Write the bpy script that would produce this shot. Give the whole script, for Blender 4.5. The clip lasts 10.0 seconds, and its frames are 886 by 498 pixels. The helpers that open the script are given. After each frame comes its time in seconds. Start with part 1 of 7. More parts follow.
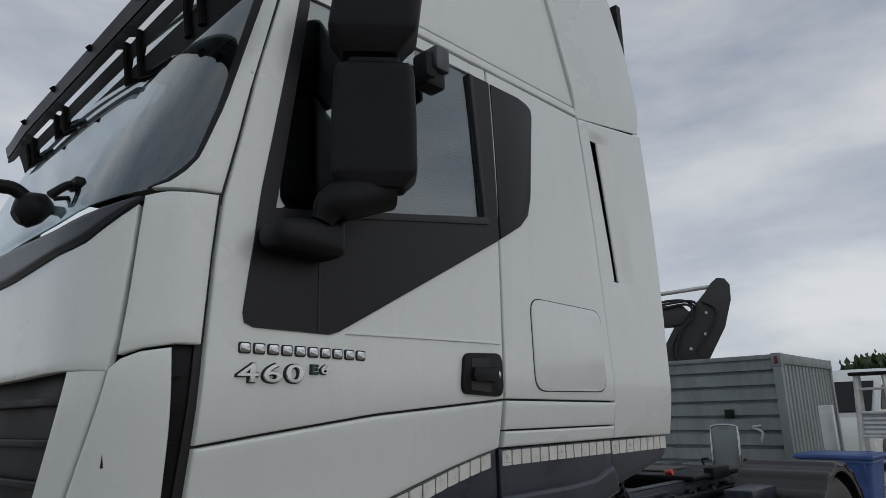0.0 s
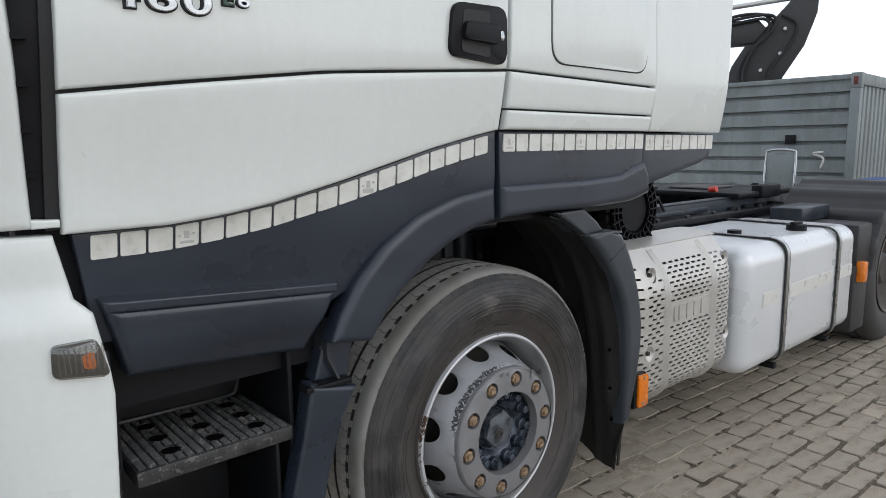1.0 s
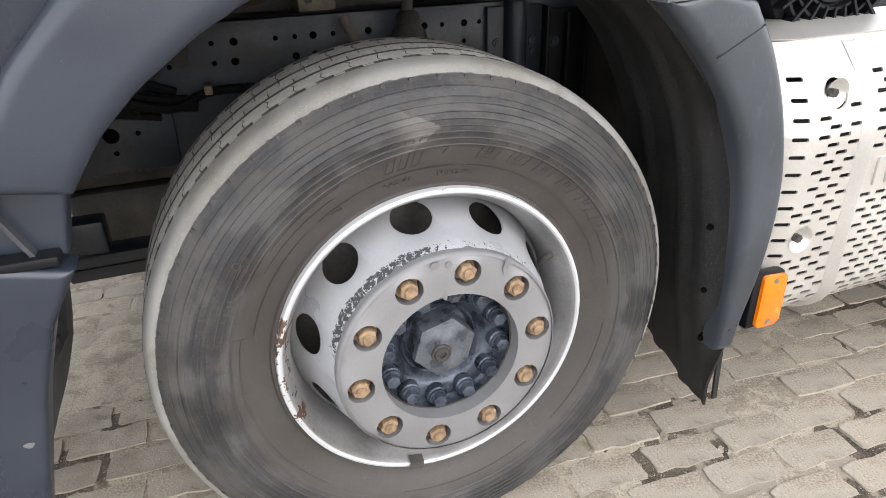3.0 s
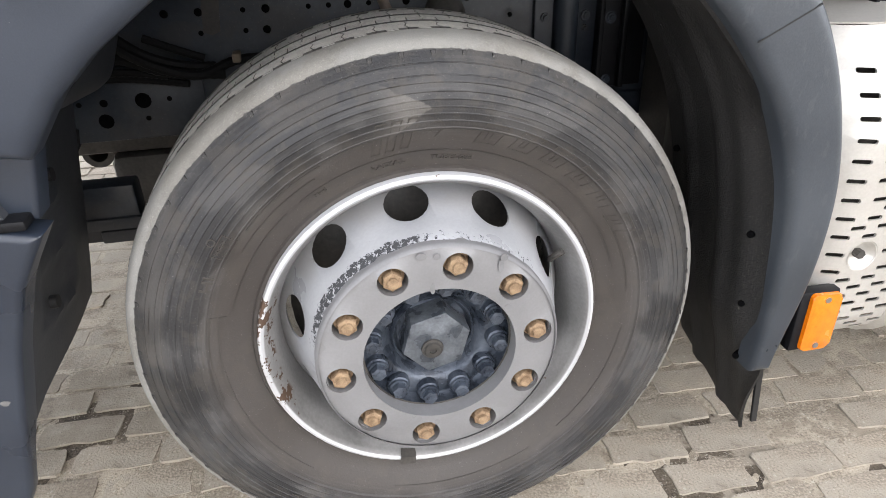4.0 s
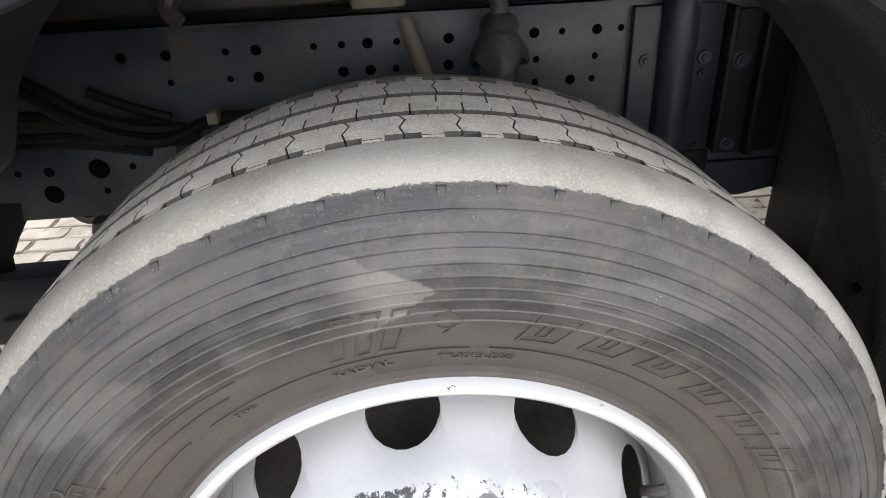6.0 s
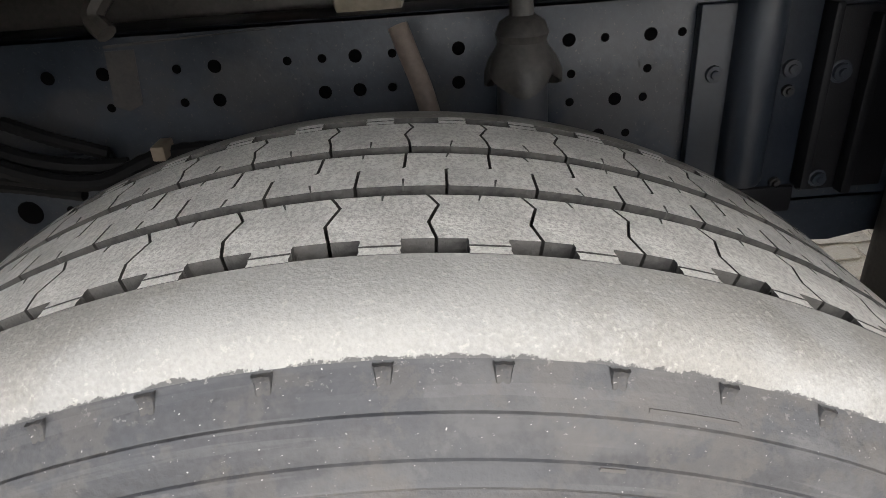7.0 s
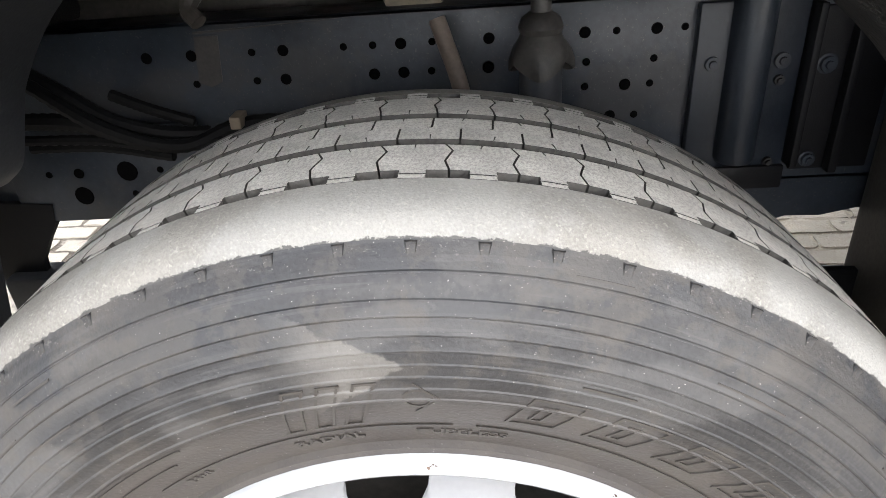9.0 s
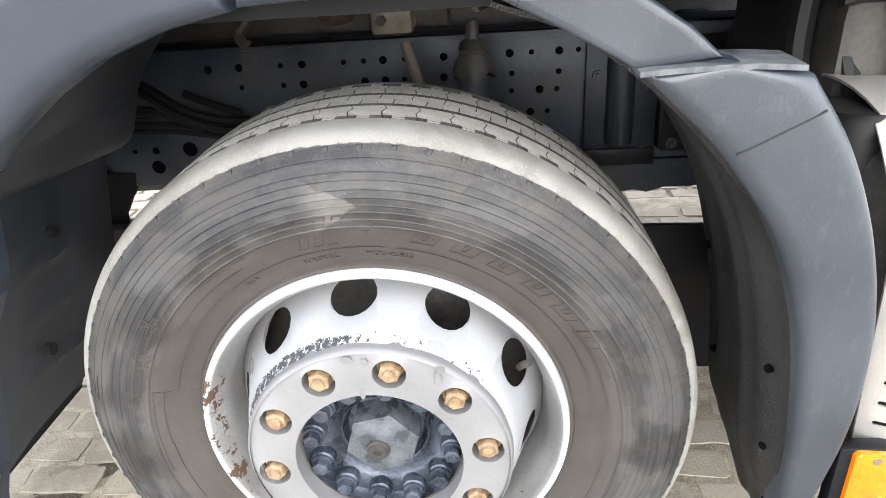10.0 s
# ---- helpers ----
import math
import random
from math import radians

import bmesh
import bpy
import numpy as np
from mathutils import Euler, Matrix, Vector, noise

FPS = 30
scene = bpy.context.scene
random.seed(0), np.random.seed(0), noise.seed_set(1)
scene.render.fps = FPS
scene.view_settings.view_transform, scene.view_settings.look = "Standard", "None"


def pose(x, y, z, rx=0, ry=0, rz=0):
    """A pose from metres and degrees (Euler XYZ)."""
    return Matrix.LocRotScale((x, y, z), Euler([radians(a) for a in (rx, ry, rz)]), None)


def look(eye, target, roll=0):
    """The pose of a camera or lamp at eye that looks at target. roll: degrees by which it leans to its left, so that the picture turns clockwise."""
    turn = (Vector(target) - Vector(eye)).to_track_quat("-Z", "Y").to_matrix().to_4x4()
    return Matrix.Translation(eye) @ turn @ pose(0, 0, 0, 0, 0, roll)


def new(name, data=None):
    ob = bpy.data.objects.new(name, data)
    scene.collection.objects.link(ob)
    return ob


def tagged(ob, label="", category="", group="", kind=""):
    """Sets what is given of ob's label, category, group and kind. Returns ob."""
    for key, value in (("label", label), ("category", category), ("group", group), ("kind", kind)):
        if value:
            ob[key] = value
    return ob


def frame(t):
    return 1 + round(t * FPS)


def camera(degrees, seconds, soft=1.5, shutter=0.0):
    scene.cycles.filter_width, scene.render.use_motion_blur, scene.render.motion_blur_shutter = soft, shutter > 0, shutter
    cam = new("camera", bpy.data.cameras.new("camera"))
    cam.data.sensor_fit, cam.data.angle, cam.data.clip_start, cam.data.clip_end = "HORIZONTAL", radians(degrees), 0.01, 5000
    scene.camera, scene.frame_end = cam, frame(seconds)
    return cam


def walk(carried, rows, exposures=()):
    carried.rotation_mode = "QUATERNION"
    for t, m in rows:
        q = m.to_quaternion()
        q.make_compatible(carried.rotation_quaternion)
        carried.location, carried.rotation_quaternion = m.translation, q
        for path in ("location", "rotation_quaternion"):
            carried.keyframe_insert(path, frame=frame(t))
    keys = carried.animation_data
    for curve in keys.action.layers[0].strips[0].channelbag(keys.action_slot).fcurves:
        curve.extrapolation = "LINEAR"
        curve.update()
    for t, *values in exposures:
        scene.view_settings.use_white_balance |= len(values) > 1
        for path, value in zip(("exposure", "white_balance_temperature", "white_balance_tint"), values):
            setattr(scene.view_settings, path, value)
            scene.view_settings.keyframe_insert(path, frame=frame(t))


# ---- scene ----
cam = camera(67.70, 10.0, soft=0.5)
PATH = [
    (0, -1.8373, -1.5116, 1.5197, 103.80, 1.49, -45.34),
    (0.2, -1.7650, -1.5084, 1.4789, 99.13, 1.62, -45.04),
    (0.5, -1.6333, -1.4698, 1.4312, 91.42, 1.43, -44.60),
    (0.7, -1.5450, -1.4224, 1.3790, 87.23, 1.42, -43.35),
    (1, -1.3854, -1.3083, 1.3558, 81.13, 0.73, -40.84),
    (1.2, -1.2685, -1.2560, 1.3376, 78.08, 1.01, -39.10),
    (1.5, -1.1045, -1.1738, 1.3116, 75.13, 1.21, -36.03),
    (1.7, -0.9484, -1.1457, 1.2990, 72.90, 0.23, -33.45),
    (2, -0.7960, -1.0810, 1.2420, 71.24, 1.04, -30.43),
    (2.5, -0.5160, -0.9560, 1.2090, 66.38, 1.10, -25.51),
    (2.7, -0.4330, -0.9190, 1.1980, 64.88, 1.27, -23.68),
    (3.8, -0.1780, -0.8630, 1.1650, 61.68, 1.50, -13.07),
    (4, -0.1610, -0.8560, 1.1650, 61.49, 1.41, -11.89),
    (4.5, -0.1310, -0.8600, 1.1620, 61.41, 1.67, -9.52),
    (5, -0.1120, -0.8370, 1.1480, 61.26, 1.84, -7.79),
    (5.5, -0.0750, -0.6140, 1.1350, 61.39, 2.02, -6.46),
    (6, -0.0140, -0.3760, 1.1620, 61.35, 2.46, -5.03),
    (6.2, 0.0060, -0.2940, 1.1500, 62.50, 2.93, -3.58),
    (7.3, 0.0430, -0.1110, 1.1200, 61.16, 3.59, -2.14),
    (7.5, 0.0450, -0.1130, 1.1180, 61.01, 3.50, -1.68),
    (8, 0.0540, -0.1270, 1.1240, 60.64, 3.49, -0.51),
    (8.5, 0.0660, -0.1410, 1.1220, 60.49, 3.66, 0.40),
    (9, 0.0570, -0.2770, 1.1610, 60.55, 3.66, 1.46),
    (9.5, 0.0410, -0.5250, 1.2030, 61.93, 3.80, 2.14),
    (10, 0.1830, -0.7350, 1.2290, 62.88, 3.65, 2.99),
]
EXPOSURE = [(0, -1.15, 6200, 10), (0.5, -0.66, 6300, 10), (1, -0.12, 6250, 10), (1.5, 0.38, 6350, 11), (2.5, 1.26, 6550, 12), (4.5, 1.40, 6500, 12), (5.5, 1.60, 6500, 11), (6.2, 1.77, 6550, 11), (7.5, 1.96, 6600, 11), (8.5, 1.96, 6550, 11), (9.1, 2.14, 6480, 11), (10, 2.14, 6480, 10)]
walk(cam, [(t, pose(*p)) for t, *p in PATH], EXPOSURE)


# ---- world and light ----
SUN_ELEV, SUN_TURN = 34.0, 162.0
world = bpy.data.worlds.new("overcast_sky")
scene.world = world
world.use_nodes = True
wt = world.node_tree
wt.nodes.clear()
w_out = wt.nodes.new("ShaderNodeOutputWorld")
w_bg = wt.nodes.new("ShaderNodeBackground")
w_bg.inputs[1].default_value = 1.55
w_sky = wt.nodes.new("ShaderNodeTexSky")
w_sky.sky_type = "NISHITA"
w_sky.sun_disc = False
w_sky.sun_elevation, w_sky.sun_rotation = radians(SUN_ELEV), radians(SUN_TURN)
w_sky.dust_density = 2.0
w_dim = wt.nodes.new("ShaderNodeMix")
w_dim.data_type, w_dim.blend_type = "RGBA", "MULTIPLY"
w_dim.inputs[0].default_value = 1.0
w_dim.inputs[7].default_value = (0.10, 0.10, 0.10, 1)
w_tc = wt.nodes.new("ShaderNodeTexCoord")
w_map = wt.nodes.new("ShaderNodeMapping")
w_map.inputs[3].default_value = (1.0, 1.0, 3.2)
w_n1 = wt.nodes.new("ShaderNodeTexNoise")
w_n1.inputs["Scale"].default_value, w_n1.inputs["Detail"].default_value, w_n1.inputs["Roughness"].default_value = 2.2, 7, 0.55
w_r1 = wt.nodes.new("ShaderNodeValToRGB")
for k, (p, c) in enumerate(((0.32, (0.50, 0.55, 0.64)), (0.66, (1.02, 1.01, 0.99)))):
    w_r1.color_ramp.elements[k].position, w_r1.color_ramp.elements[k].color = p, (*c, 1)
w_mix = wt.nodes.new("ShaderNodeMix")
w_mix.data_type = "RGBA"
w_mix.inputs[0].default_value = 0.82
wt.links.new(w_tc.outputs["Generated"], w_map.inputs[0])
wt.links.new(w_map.outputs[0], w_n1.inputs["Vector"])
wt.links.new(w_n1.outputs[0], w_r1.inputs[0])
wt.links.new(w_sky.outputs[0], w_dim.inputs[6])
wt.links.new(w_dim.outputs[2], w_mix.inputs[6])
wt.links.new(w_r1.outputs[0], w_mix.inputs[7])
w_sep = wt.nodes.new("ShaderNodeSeparateXYZ")
w_grad = wt.nodes.new("ShaderNodeMapRange")
w_grad.inputs[1].default_value, w_grad.inputs[2].default_value = 0.0, 0.8
w_grad.inputs[3].default_value, w_grad.inputs[4].default_value = 1.16, 0.84
w_lift = wt.nodes.new("ShaderNodeVectorMath")
w_lift.operation = "SCALE"
wt.links.new(w_tc.outputs["Generated"], w_sep.inputs[0])
wt.links.new(w_sep.outputs[2], w_grad.inputs[0])
wt.links.new(w_mix.outputs[2], w_lift.inputs[0])
wt.links.new(w_grad.outputs[0], w_lift.inputs[3])
wt.links.new(w_lift.outputs[0], w_bg.inputs[0])
wt.links.new(w_bg.outputs[0], w_out.inputs[0])

sun = new("sun", bpy.data.lights.new("sun", "SUN"))
sun.data.energy, sun.data.angle, sun.data.color = 0.42, radians(45), (1.0, 0.97, 0.92)
sun.matrix_world = look((1.6, -5, 4.0), (0, 0, 0.5))

# ---- materials ----


def surface(name, c1, c2, rough=0.5, metal=0.0, big=2.0, fine=120.0, bump=0.1, coat=0.0, rough_var=0.12, spec=0.5, grit=0.35):
    """Two colours mixed at two scales, with fine relief and uneven gloss."""
    m = bpy.data.materials.new(name)
    m.use_nodes = True
    t = m.node_tree
    b = t.nodes["Principled BSDF"]
    tc = t.nodes.new("ShaderNodeTexCoord")
    n1, n2 = t.nodes.new("ShaderNodeTexNoise"), t.nodes.new("ShaderNodeTexNoise")
    n1.inputs["Scale"].default_value, n1.inputs["Detail"].default_value = big, 6
    n2.inputs["Scale"].default_value, n2.inputs["Detail"].default_value = fine, 3
    for n in (n1, n2):
        t.links.new(tc.outputs["Object"], n.inputs["Vector"])
    add = t.nodes.new("ShaderNodeMath")
    add.operation = "MULTIPLY_ADD"
    add.inputs[1].default_value = grit
    t.links.new(n2.outputs[0], add.inputs[0])
    t.links.new(n1.outputs[0], add.inputs[2])
    lift = 0.5 * (grit - 0.35)
    ramp = t.nodes.new("ShaderNodeValToRGB")
    ramp.color_ramp.elements[0].position, ramp.color_ramp.elements[0].color = 0.45 + lift, (*c1, 1)
    ramp.color_ramp.elements[1].position, ramp.color_ramp.elements[1].color = min(1.0, 0.9 + lift), (*c2, 1)
    t.links.new(add.outputs[0], ramp.inputs[0])
    t.links.new(ramp.outputs[0], b.inputs["Base Color"])
    rr = t.nodes.new("ShaderNodeMapRange")
    rr.inputs["From Min"].default_value, rr.inputs["From Max"].default_value = 0.3, 0.7
    rr.inputs["To Min"].default_value, rr.inputs["To Max"].default_value = max(0.02, rough - rough_var), min(1.0, rough + rough_var)
    t.links.new(n1.outputs[0], rr.inputs[0])
    t.links.new(rr.outputs[0], b.inputs["Roughness"])
    b.inputs["Metallic"].default_value = metal
    b.inputs["Coat Weight"].default_value = coat
    b.inputs["Coat Roughness"].default_value = 0.08
    b.inputs["Specular IOR Level"].default_value = spec
    if bump:
        bp = t.nodes.new("ShaderNodeBump")
        bp.inputs["Strength"].default_value, bp.inputs["Distance"].default_value = bump, 0.002
        t.links.new(n2.outputs[0], bp.inputs["Height"])
        t.links.new(bp.outputs[0], b.inputs["Normal"])
    return m


def nodes_of(m):
    return m.node_tree, m.node_tree.nodes["Principled BSDF"]


def colour_socket(m):
    t, b = nodes_of(m)
    return b.inputs["Base Color"].links[0].from_socket


def overlay(m, socket_mask, colour, rough=None):
    """Lays a colour over a material where a mask is white."""
    t, b = nodes_of(m)
    mix = t.nodes.new("ShaderNodeMix")
    mix.data_type = "RGBA"
    t.links.new(socket_mask, mix.inputs[0])
    t.links.new(colour_socket(m), mix.inputs[6])
    mix.inputs[7].default_value = (*colour, 1)
    t.links.new(mix.outputs[2], b.inputs["Base Color"])
    if rough is not None:
        mr = t.nodes.new("ShaderNodeMix")
        t.links.new(socket_mask, mr.inputs[0])
        src = b.inputs["Roughness"].links[0].from_socket
        t.links.new(src, mr.inputs[2])
        mr.inputs[3].default_value = rough
        t.links.new(mr.outputs[0], b.inputs["Roughness"])


def math_node(t, op, a, b=None, clamp=False):
    n = t.nodes.new("ShaderNodeMath")
    n.operation, n.use_clamp = op, clamp
    for k, v in enumerate((a, b)):
        if v is None:
            continue
        if isinstance(v, (int, float)):
            n.inputs[k].default_value = v
        else:
            t.links.new(v, n.inputs[k])
    return n.outputs[0]


def noise_node(t, scale, detail=4, rough=0.55, stretch=None):
    tc = t.nodes.new("ShaderNodeTexCoord")
    n = t.nodes.new("ShaderNodeTexNoise")
    n.inputs["Scale"].default_value, n.inputs["Detail"].default_value, n.inputs["Roughness"].default_value = scale, detail, rough
    src = tc.outputs["Object"]
    if stretch:
        mp = t.nodes.new("ShaderNodeMapping")
        mp.inputs[3].default_value = stretch
        t.links.new(src, mp.inputs[0])
        src = mp.outputs[0]
    t.links.new(src, n.inputs["Vector"])
    return n.outputs[0]


def band(t, value, low, high, soft):
    """One between low and high, falling to nought over soft."""
    up = t.nodes.new("ShaderNodeMapRange")
    up.interpolation_type = "SMOOTHSTEP"
    up.inputs[1].default_value, up.inputs[2].default_value = low - soft, low
    dn = t.nodes.new("ShaderNodeMapRange")
    dn.interpolation_type = "SMOOTHSTEP"
    dn.inputs[1].default_value, dn.inputs[2].default_value = high, high + soft
    dn.inputs[3].default_value, dn.inputs[4].default_value = 1.0, 0.0
    for n in (up, dn):
        t.links.new(value, n.inputs[0])
    return math_node(t, "MULTIPLY", up.outputs[0], dn.outputs[0])


def radius_angle(t, cx, cz):
    """Distance from, and angle round, a wheel's axis that runs along y."""
    tc = t.nodes.new("ShaderNodeTexCoord")
    sep = t.nodes.new("ShaderNodeSeparateXYZ")
    t.links.new(tc.outputs["Object"], sep.inputs[0])
    dx = math_node(t, "SUBTRACT", sep.outputs[0], cx)
    dz = math_node(t, "SUBTRACT", sep.outputs[2], cz)
    r = math_node(t, "SQRT", math_node(t, "ADD", math_node(t, "MULTIPLY", dx, dx), math_node(t, "MULTIPLY", dz, dz)))
    return r, math_node(t, "ARCTAN2", dx, dz), sep


WHITE = surface("white_paint", (0.70, 0.735, 0.715), (0.77, 0.80, 0.78), 0.3, big=1.2, fine=60, bump=0.02, coat=0.6, rough_var=0.08)
PLASTIC = surface("dark_plastic", (0.0115, 0.0165, 0.0275), (0.027, 0.035, 0.051), 0.29, big=3, fine=520, bump=0.08, rough_var=0.09, spec=0.6)
BLACK = surface("black_plastic", (0.005, 0.0055, 0.007), (0.013, 0.0135, 0.016), 0.5, big=4, fine=400, bump=0.1, spec=0.2)
BLACK_TRIM = surface("black_window_trim", (0.010, 0.0105, 0.0125), (0.016, 0.0165, 0.019), 0.4, big=2, fine=300, bump=0.03, spec=0.25)
CHASSIS = surface("chassis_paint", (0.010, 0.015, 0.0235), (0.030, 0.039, 0.053), 0.40, big=6, fine=90, bump=0.25)
GRIME = surface("oily_metal", (0.022, 0.022, 0.022), (0.10, 0.092, 0.083), 0.55, metal=0.2, big=9, fine=120, bump=0.3)
RUBBER = surface("rubber_seal", (0.010, 0.010, 0.011), (0.02, 0.02, 0.021), 0.6, bump=0.05)
CHROME = surface("chrome", (0.36, 0.38, 0.40), (0.52, 0.54, 0.56), 0.10, metal=1.0, bump=0.0, rough_var=0.05)
STEEL = surface("clamp_steel", (0.35, 0.35, 0.35), (0.55, 0.55, 0.55), 0.3, metal=1.0, big=8, bump=0.1)
ALLOY = surface("matt_aluminium", (0.52, 0.505, 0.475), (0.65, 0.635, 0.60), 0.42, metal=0.5, big=3, fine=220, bump=0.06)
TANK = surface("silver_tank_paint", (0.66, 0.68, 0.70), (0.78, 0.80, 0.82), 0.3, metal=0.25, big=2, fine=200, bump=0.03, coat=0.3)
REFLECT = surface("white_reflective_tape", (0.60, 0.60, 0.56), (0.74, 0.74, 0.70), 0.35, big=30, fine=380, bump=0.25)
AMBER = surface("amber_lens", (0.66, 0.145, 0.0), (0.84, 0.235, 0.006), 0.2, big=30, fine=200, bump=0.2, coat=0.5)
RING = surface("grey_wheel_ring", (0.185, 0.185, 0.191), (0.24, 0.24, 0.247), 0.42, big=8, fine=250, bump=0.04, metal=0.15)
NUT = surface("rusty_nut", (0.13, 0.078, 0.042), (0.36, 0.255, 0.155), 0.7, big=70, fine=500, bump=0.6)
HUB = surface("greasy_hub", (0.010, 0.015, 0.026), (0.12, 0.142, 0.178), 0.30, metal=0.4, big=22, fine=160, bump=0.4, rough_var=0.2)
HUB_CAP = surface("worn_hub_cap", (0.035, 0.045, 0.06), (0.20, 0.22, 0.245), 0.32, metal=0.5, big=30, fine=200, bump=0.35, rough_var=0.2)
RIM = surface("white_rim_paint", (0.345, 0.354, 0.374), (0.425, 0.434, 0.454), 0.38, metal=0.15, big=7, fine=200, bump=0.03)
DEEP_RIM = surface("brown_dusty_rim", (0.08, 0.068, 0.06), (0.21, 0.195, 0.18), 0.6, metal=0.3, big=5, fine=120, bump=0.2)
CONT = surface("grey_container_paint", (0.17, 0.20, 0.205), (0.25, 0.285, 0.29), 0.5, big=1.5, fine=30, bump=0.1)
RED = surface("red_oxide_casting", (0.10, 0.028, 0.022), (0.18, 0.05, 0.038), 0.7, big=12, bump=0.2)
BLUE = surface("blue_bin_plastic", (0.03, 0.075, 0.23), (0.055, 0.11, 0.30), 0.5, big=3, bump=0.05)
CRANE = surface("black_crane_paint", (0.014, 0.014, 0.015), (0.04, 0.04, 0.04), 0.45, big=2, fine=20, bump=0.1)
GALV = surface("galvanised_steel", (0.50, 0.50, 0.49), (0.66, 0.66, 0.64), 0.45, metal=0.5, big=6, fine=60, bump=0.1)
LEAF = surface("dark_foliage", (0.035, 0.06, 0.025), (0.08, 0.11, 0.05), 0.8, big=3, bump=0.0)
BARK = surface("bark", (0.08, 0.06, 0.045), (0.15, 0.12, 0.09), 0.9, bump=0.4)
SEAT = surface("dark_seat_cloth", (0.02, 0.02, 0.022), (0.04, 0.04, 0.045), 0.9, bump=0.3, fine=400)
STONE = surface("concrete_paver", (0.235, 0.198, 0.152), (0.47, 0.408, 0.328), 0.9, big=7, fine=190, bump=1.0, grit=0.85)
SAND = surface("sandy_joint", (0.034, 0.026, 0.018), (0.14, 0.115, 0.086), 0.95, big=9, fine=200, bump=1.0, grit=0.8)
DRIFT = surface("drifted_sand", (0.222, 0.19, 0.148), (0.445, 0.39, 0.312), 0.95, big=12, fine=200, bump=1.0, grit=0.85)
YARD = surface("trodden_yard", (0.24, 0.212, 0.17), (0.38, 0.338, 0.28), 0.95, big=0.6, fine=60, bump=0.6)
# same dust in a lighter and a darker copy, to even out the light
TREAD = surface("dusty_tread_brightened", (0.50, 0.487, 0.455), (0.66, 0.645, 0.61), 0.9, big=14, fine=520, bump=0.4, grit=0.75)
SHOULDER = surface("dusty_shoulder_dimmed", (0.152, 0.145, 0.131), (0.24, 0.231, 0.211), 0.9, big=16, fine=520, bump=0.3, grit=0.75)
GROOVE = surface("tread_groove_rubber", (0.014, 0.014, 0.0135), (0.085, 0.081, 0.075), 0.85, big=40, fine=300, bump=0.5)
WALL = surface("tyre_sidewall_rubber", (0.0138, 0.0142, 0.0158), (0.034, 0.034, 0.0358), 0.55, big=9, fine=300, bump=0.3, grit=0.6)
EMBOSS = surface("raised_rubber_mark", (0.036, 0.0325, 0.0295), (0.060, 0.054, 0.049), 0.55, big=20, bump=0.1)
# barrel grey holds dust and also the shade inside the rim
BARREL = surface("dusty_shaded_barrel", (0.19, 0.188, 0.186), (0.33, 0.328, 0.326), 0.5, metal=0.25, big=9, fine=160, bump=0.1)
TEETH = surface("worn_step_steel", (0.022, 0.0225, 0.024), (0.07, 0.07, 0.069), 0.5, metal=0.3, big=30, fine=260, bump=0.3)
RUBBER_TYRE = surface("far_tyre_rubber", (0.035, 0.034, 0.034), (0.07, 0.068, 0.066), 0.7, big=5, fine=80, bump=0.2)
LINER = surface("spray_liner", (0.006, 0.0064, 0.0072), (0.016, 0.016, 0.0165), 0.6, big=9, fine=260, bump=0.9, grit=0.8, spec=0.35)
FADED = surface("faded_grey_plastic", (0.020, 0.0265, 0.036), (0.050, 0.060, 0.074), 0.36, big=4, fine=420, bump=0.10, rough_var=0.12, spec=0.7)
# near-black colour that paints the shade inside holes which are not cut
HOLE_SHADE = surface("painted_hole_shade", (0.0015, 0.0016, 0.002), (0.003, 0.003, 0.0035), 0.9, bump=0.0, spec=0.05)
LINER_PLAIN = surface("smooth_liner_plastic", (0.024, 0.027, 0.032), (0.055, 0.059, 0.067), 0.45, big=5, fine=180, bump=0.15)
WINDOW_TINT = bpy.data.materials.new("tinted_glass")
WINDOW_TINT.use_nodes = True
gt = WINDOW_TINT.node_tree
gt.nodes.clear()
g_out, g_mix, g_clear, g_gloss, g_fres = (gt.nodes.new("ShaderNode" + k) for k in ("OutputMaterial", "MixShader", "BsdfTransparent", "BsdfGlossy", "LayerWeight"))
g_clear.inputs[0].default_value = (0.42, 0.50, 0.52, 1)
g_gloss.inputs[0].default_value = (0.92, 0.96, 0.97, 1)
g_gloss.inputs["Roughness"].default_value = 0.0
g_fres.inputs[0].default_value = 0.5
g_pow = math_node(gt, "POWER", g_fres.outputs["Facing"], 3.0)
g_fac = math_node(gt, "ADD", math_node(gt, "MULTIPLY", g_pow, 0.80), 0.15)
gt.links.new(g_fac, g_mix.inputs[0])
gt.links.new(g_clear.outputs[0], g_mix.inputs[1])
gt.links.new(g_gloss.outputs[0], g_mix.inputs[2])
gt.links.new(g_mix.outputs[0], g_out.inputs[0])
CLEAR = WINDOW_TINT.copy()
CLEAR.name = "clear_lamp_lens"
for n in CLEAR.node_tree.nodes:
    if n.type == "BSDF_TRANSPARENT":
        n.inputs[0].default_value = (0.86, 0.84, 0.82, 1)

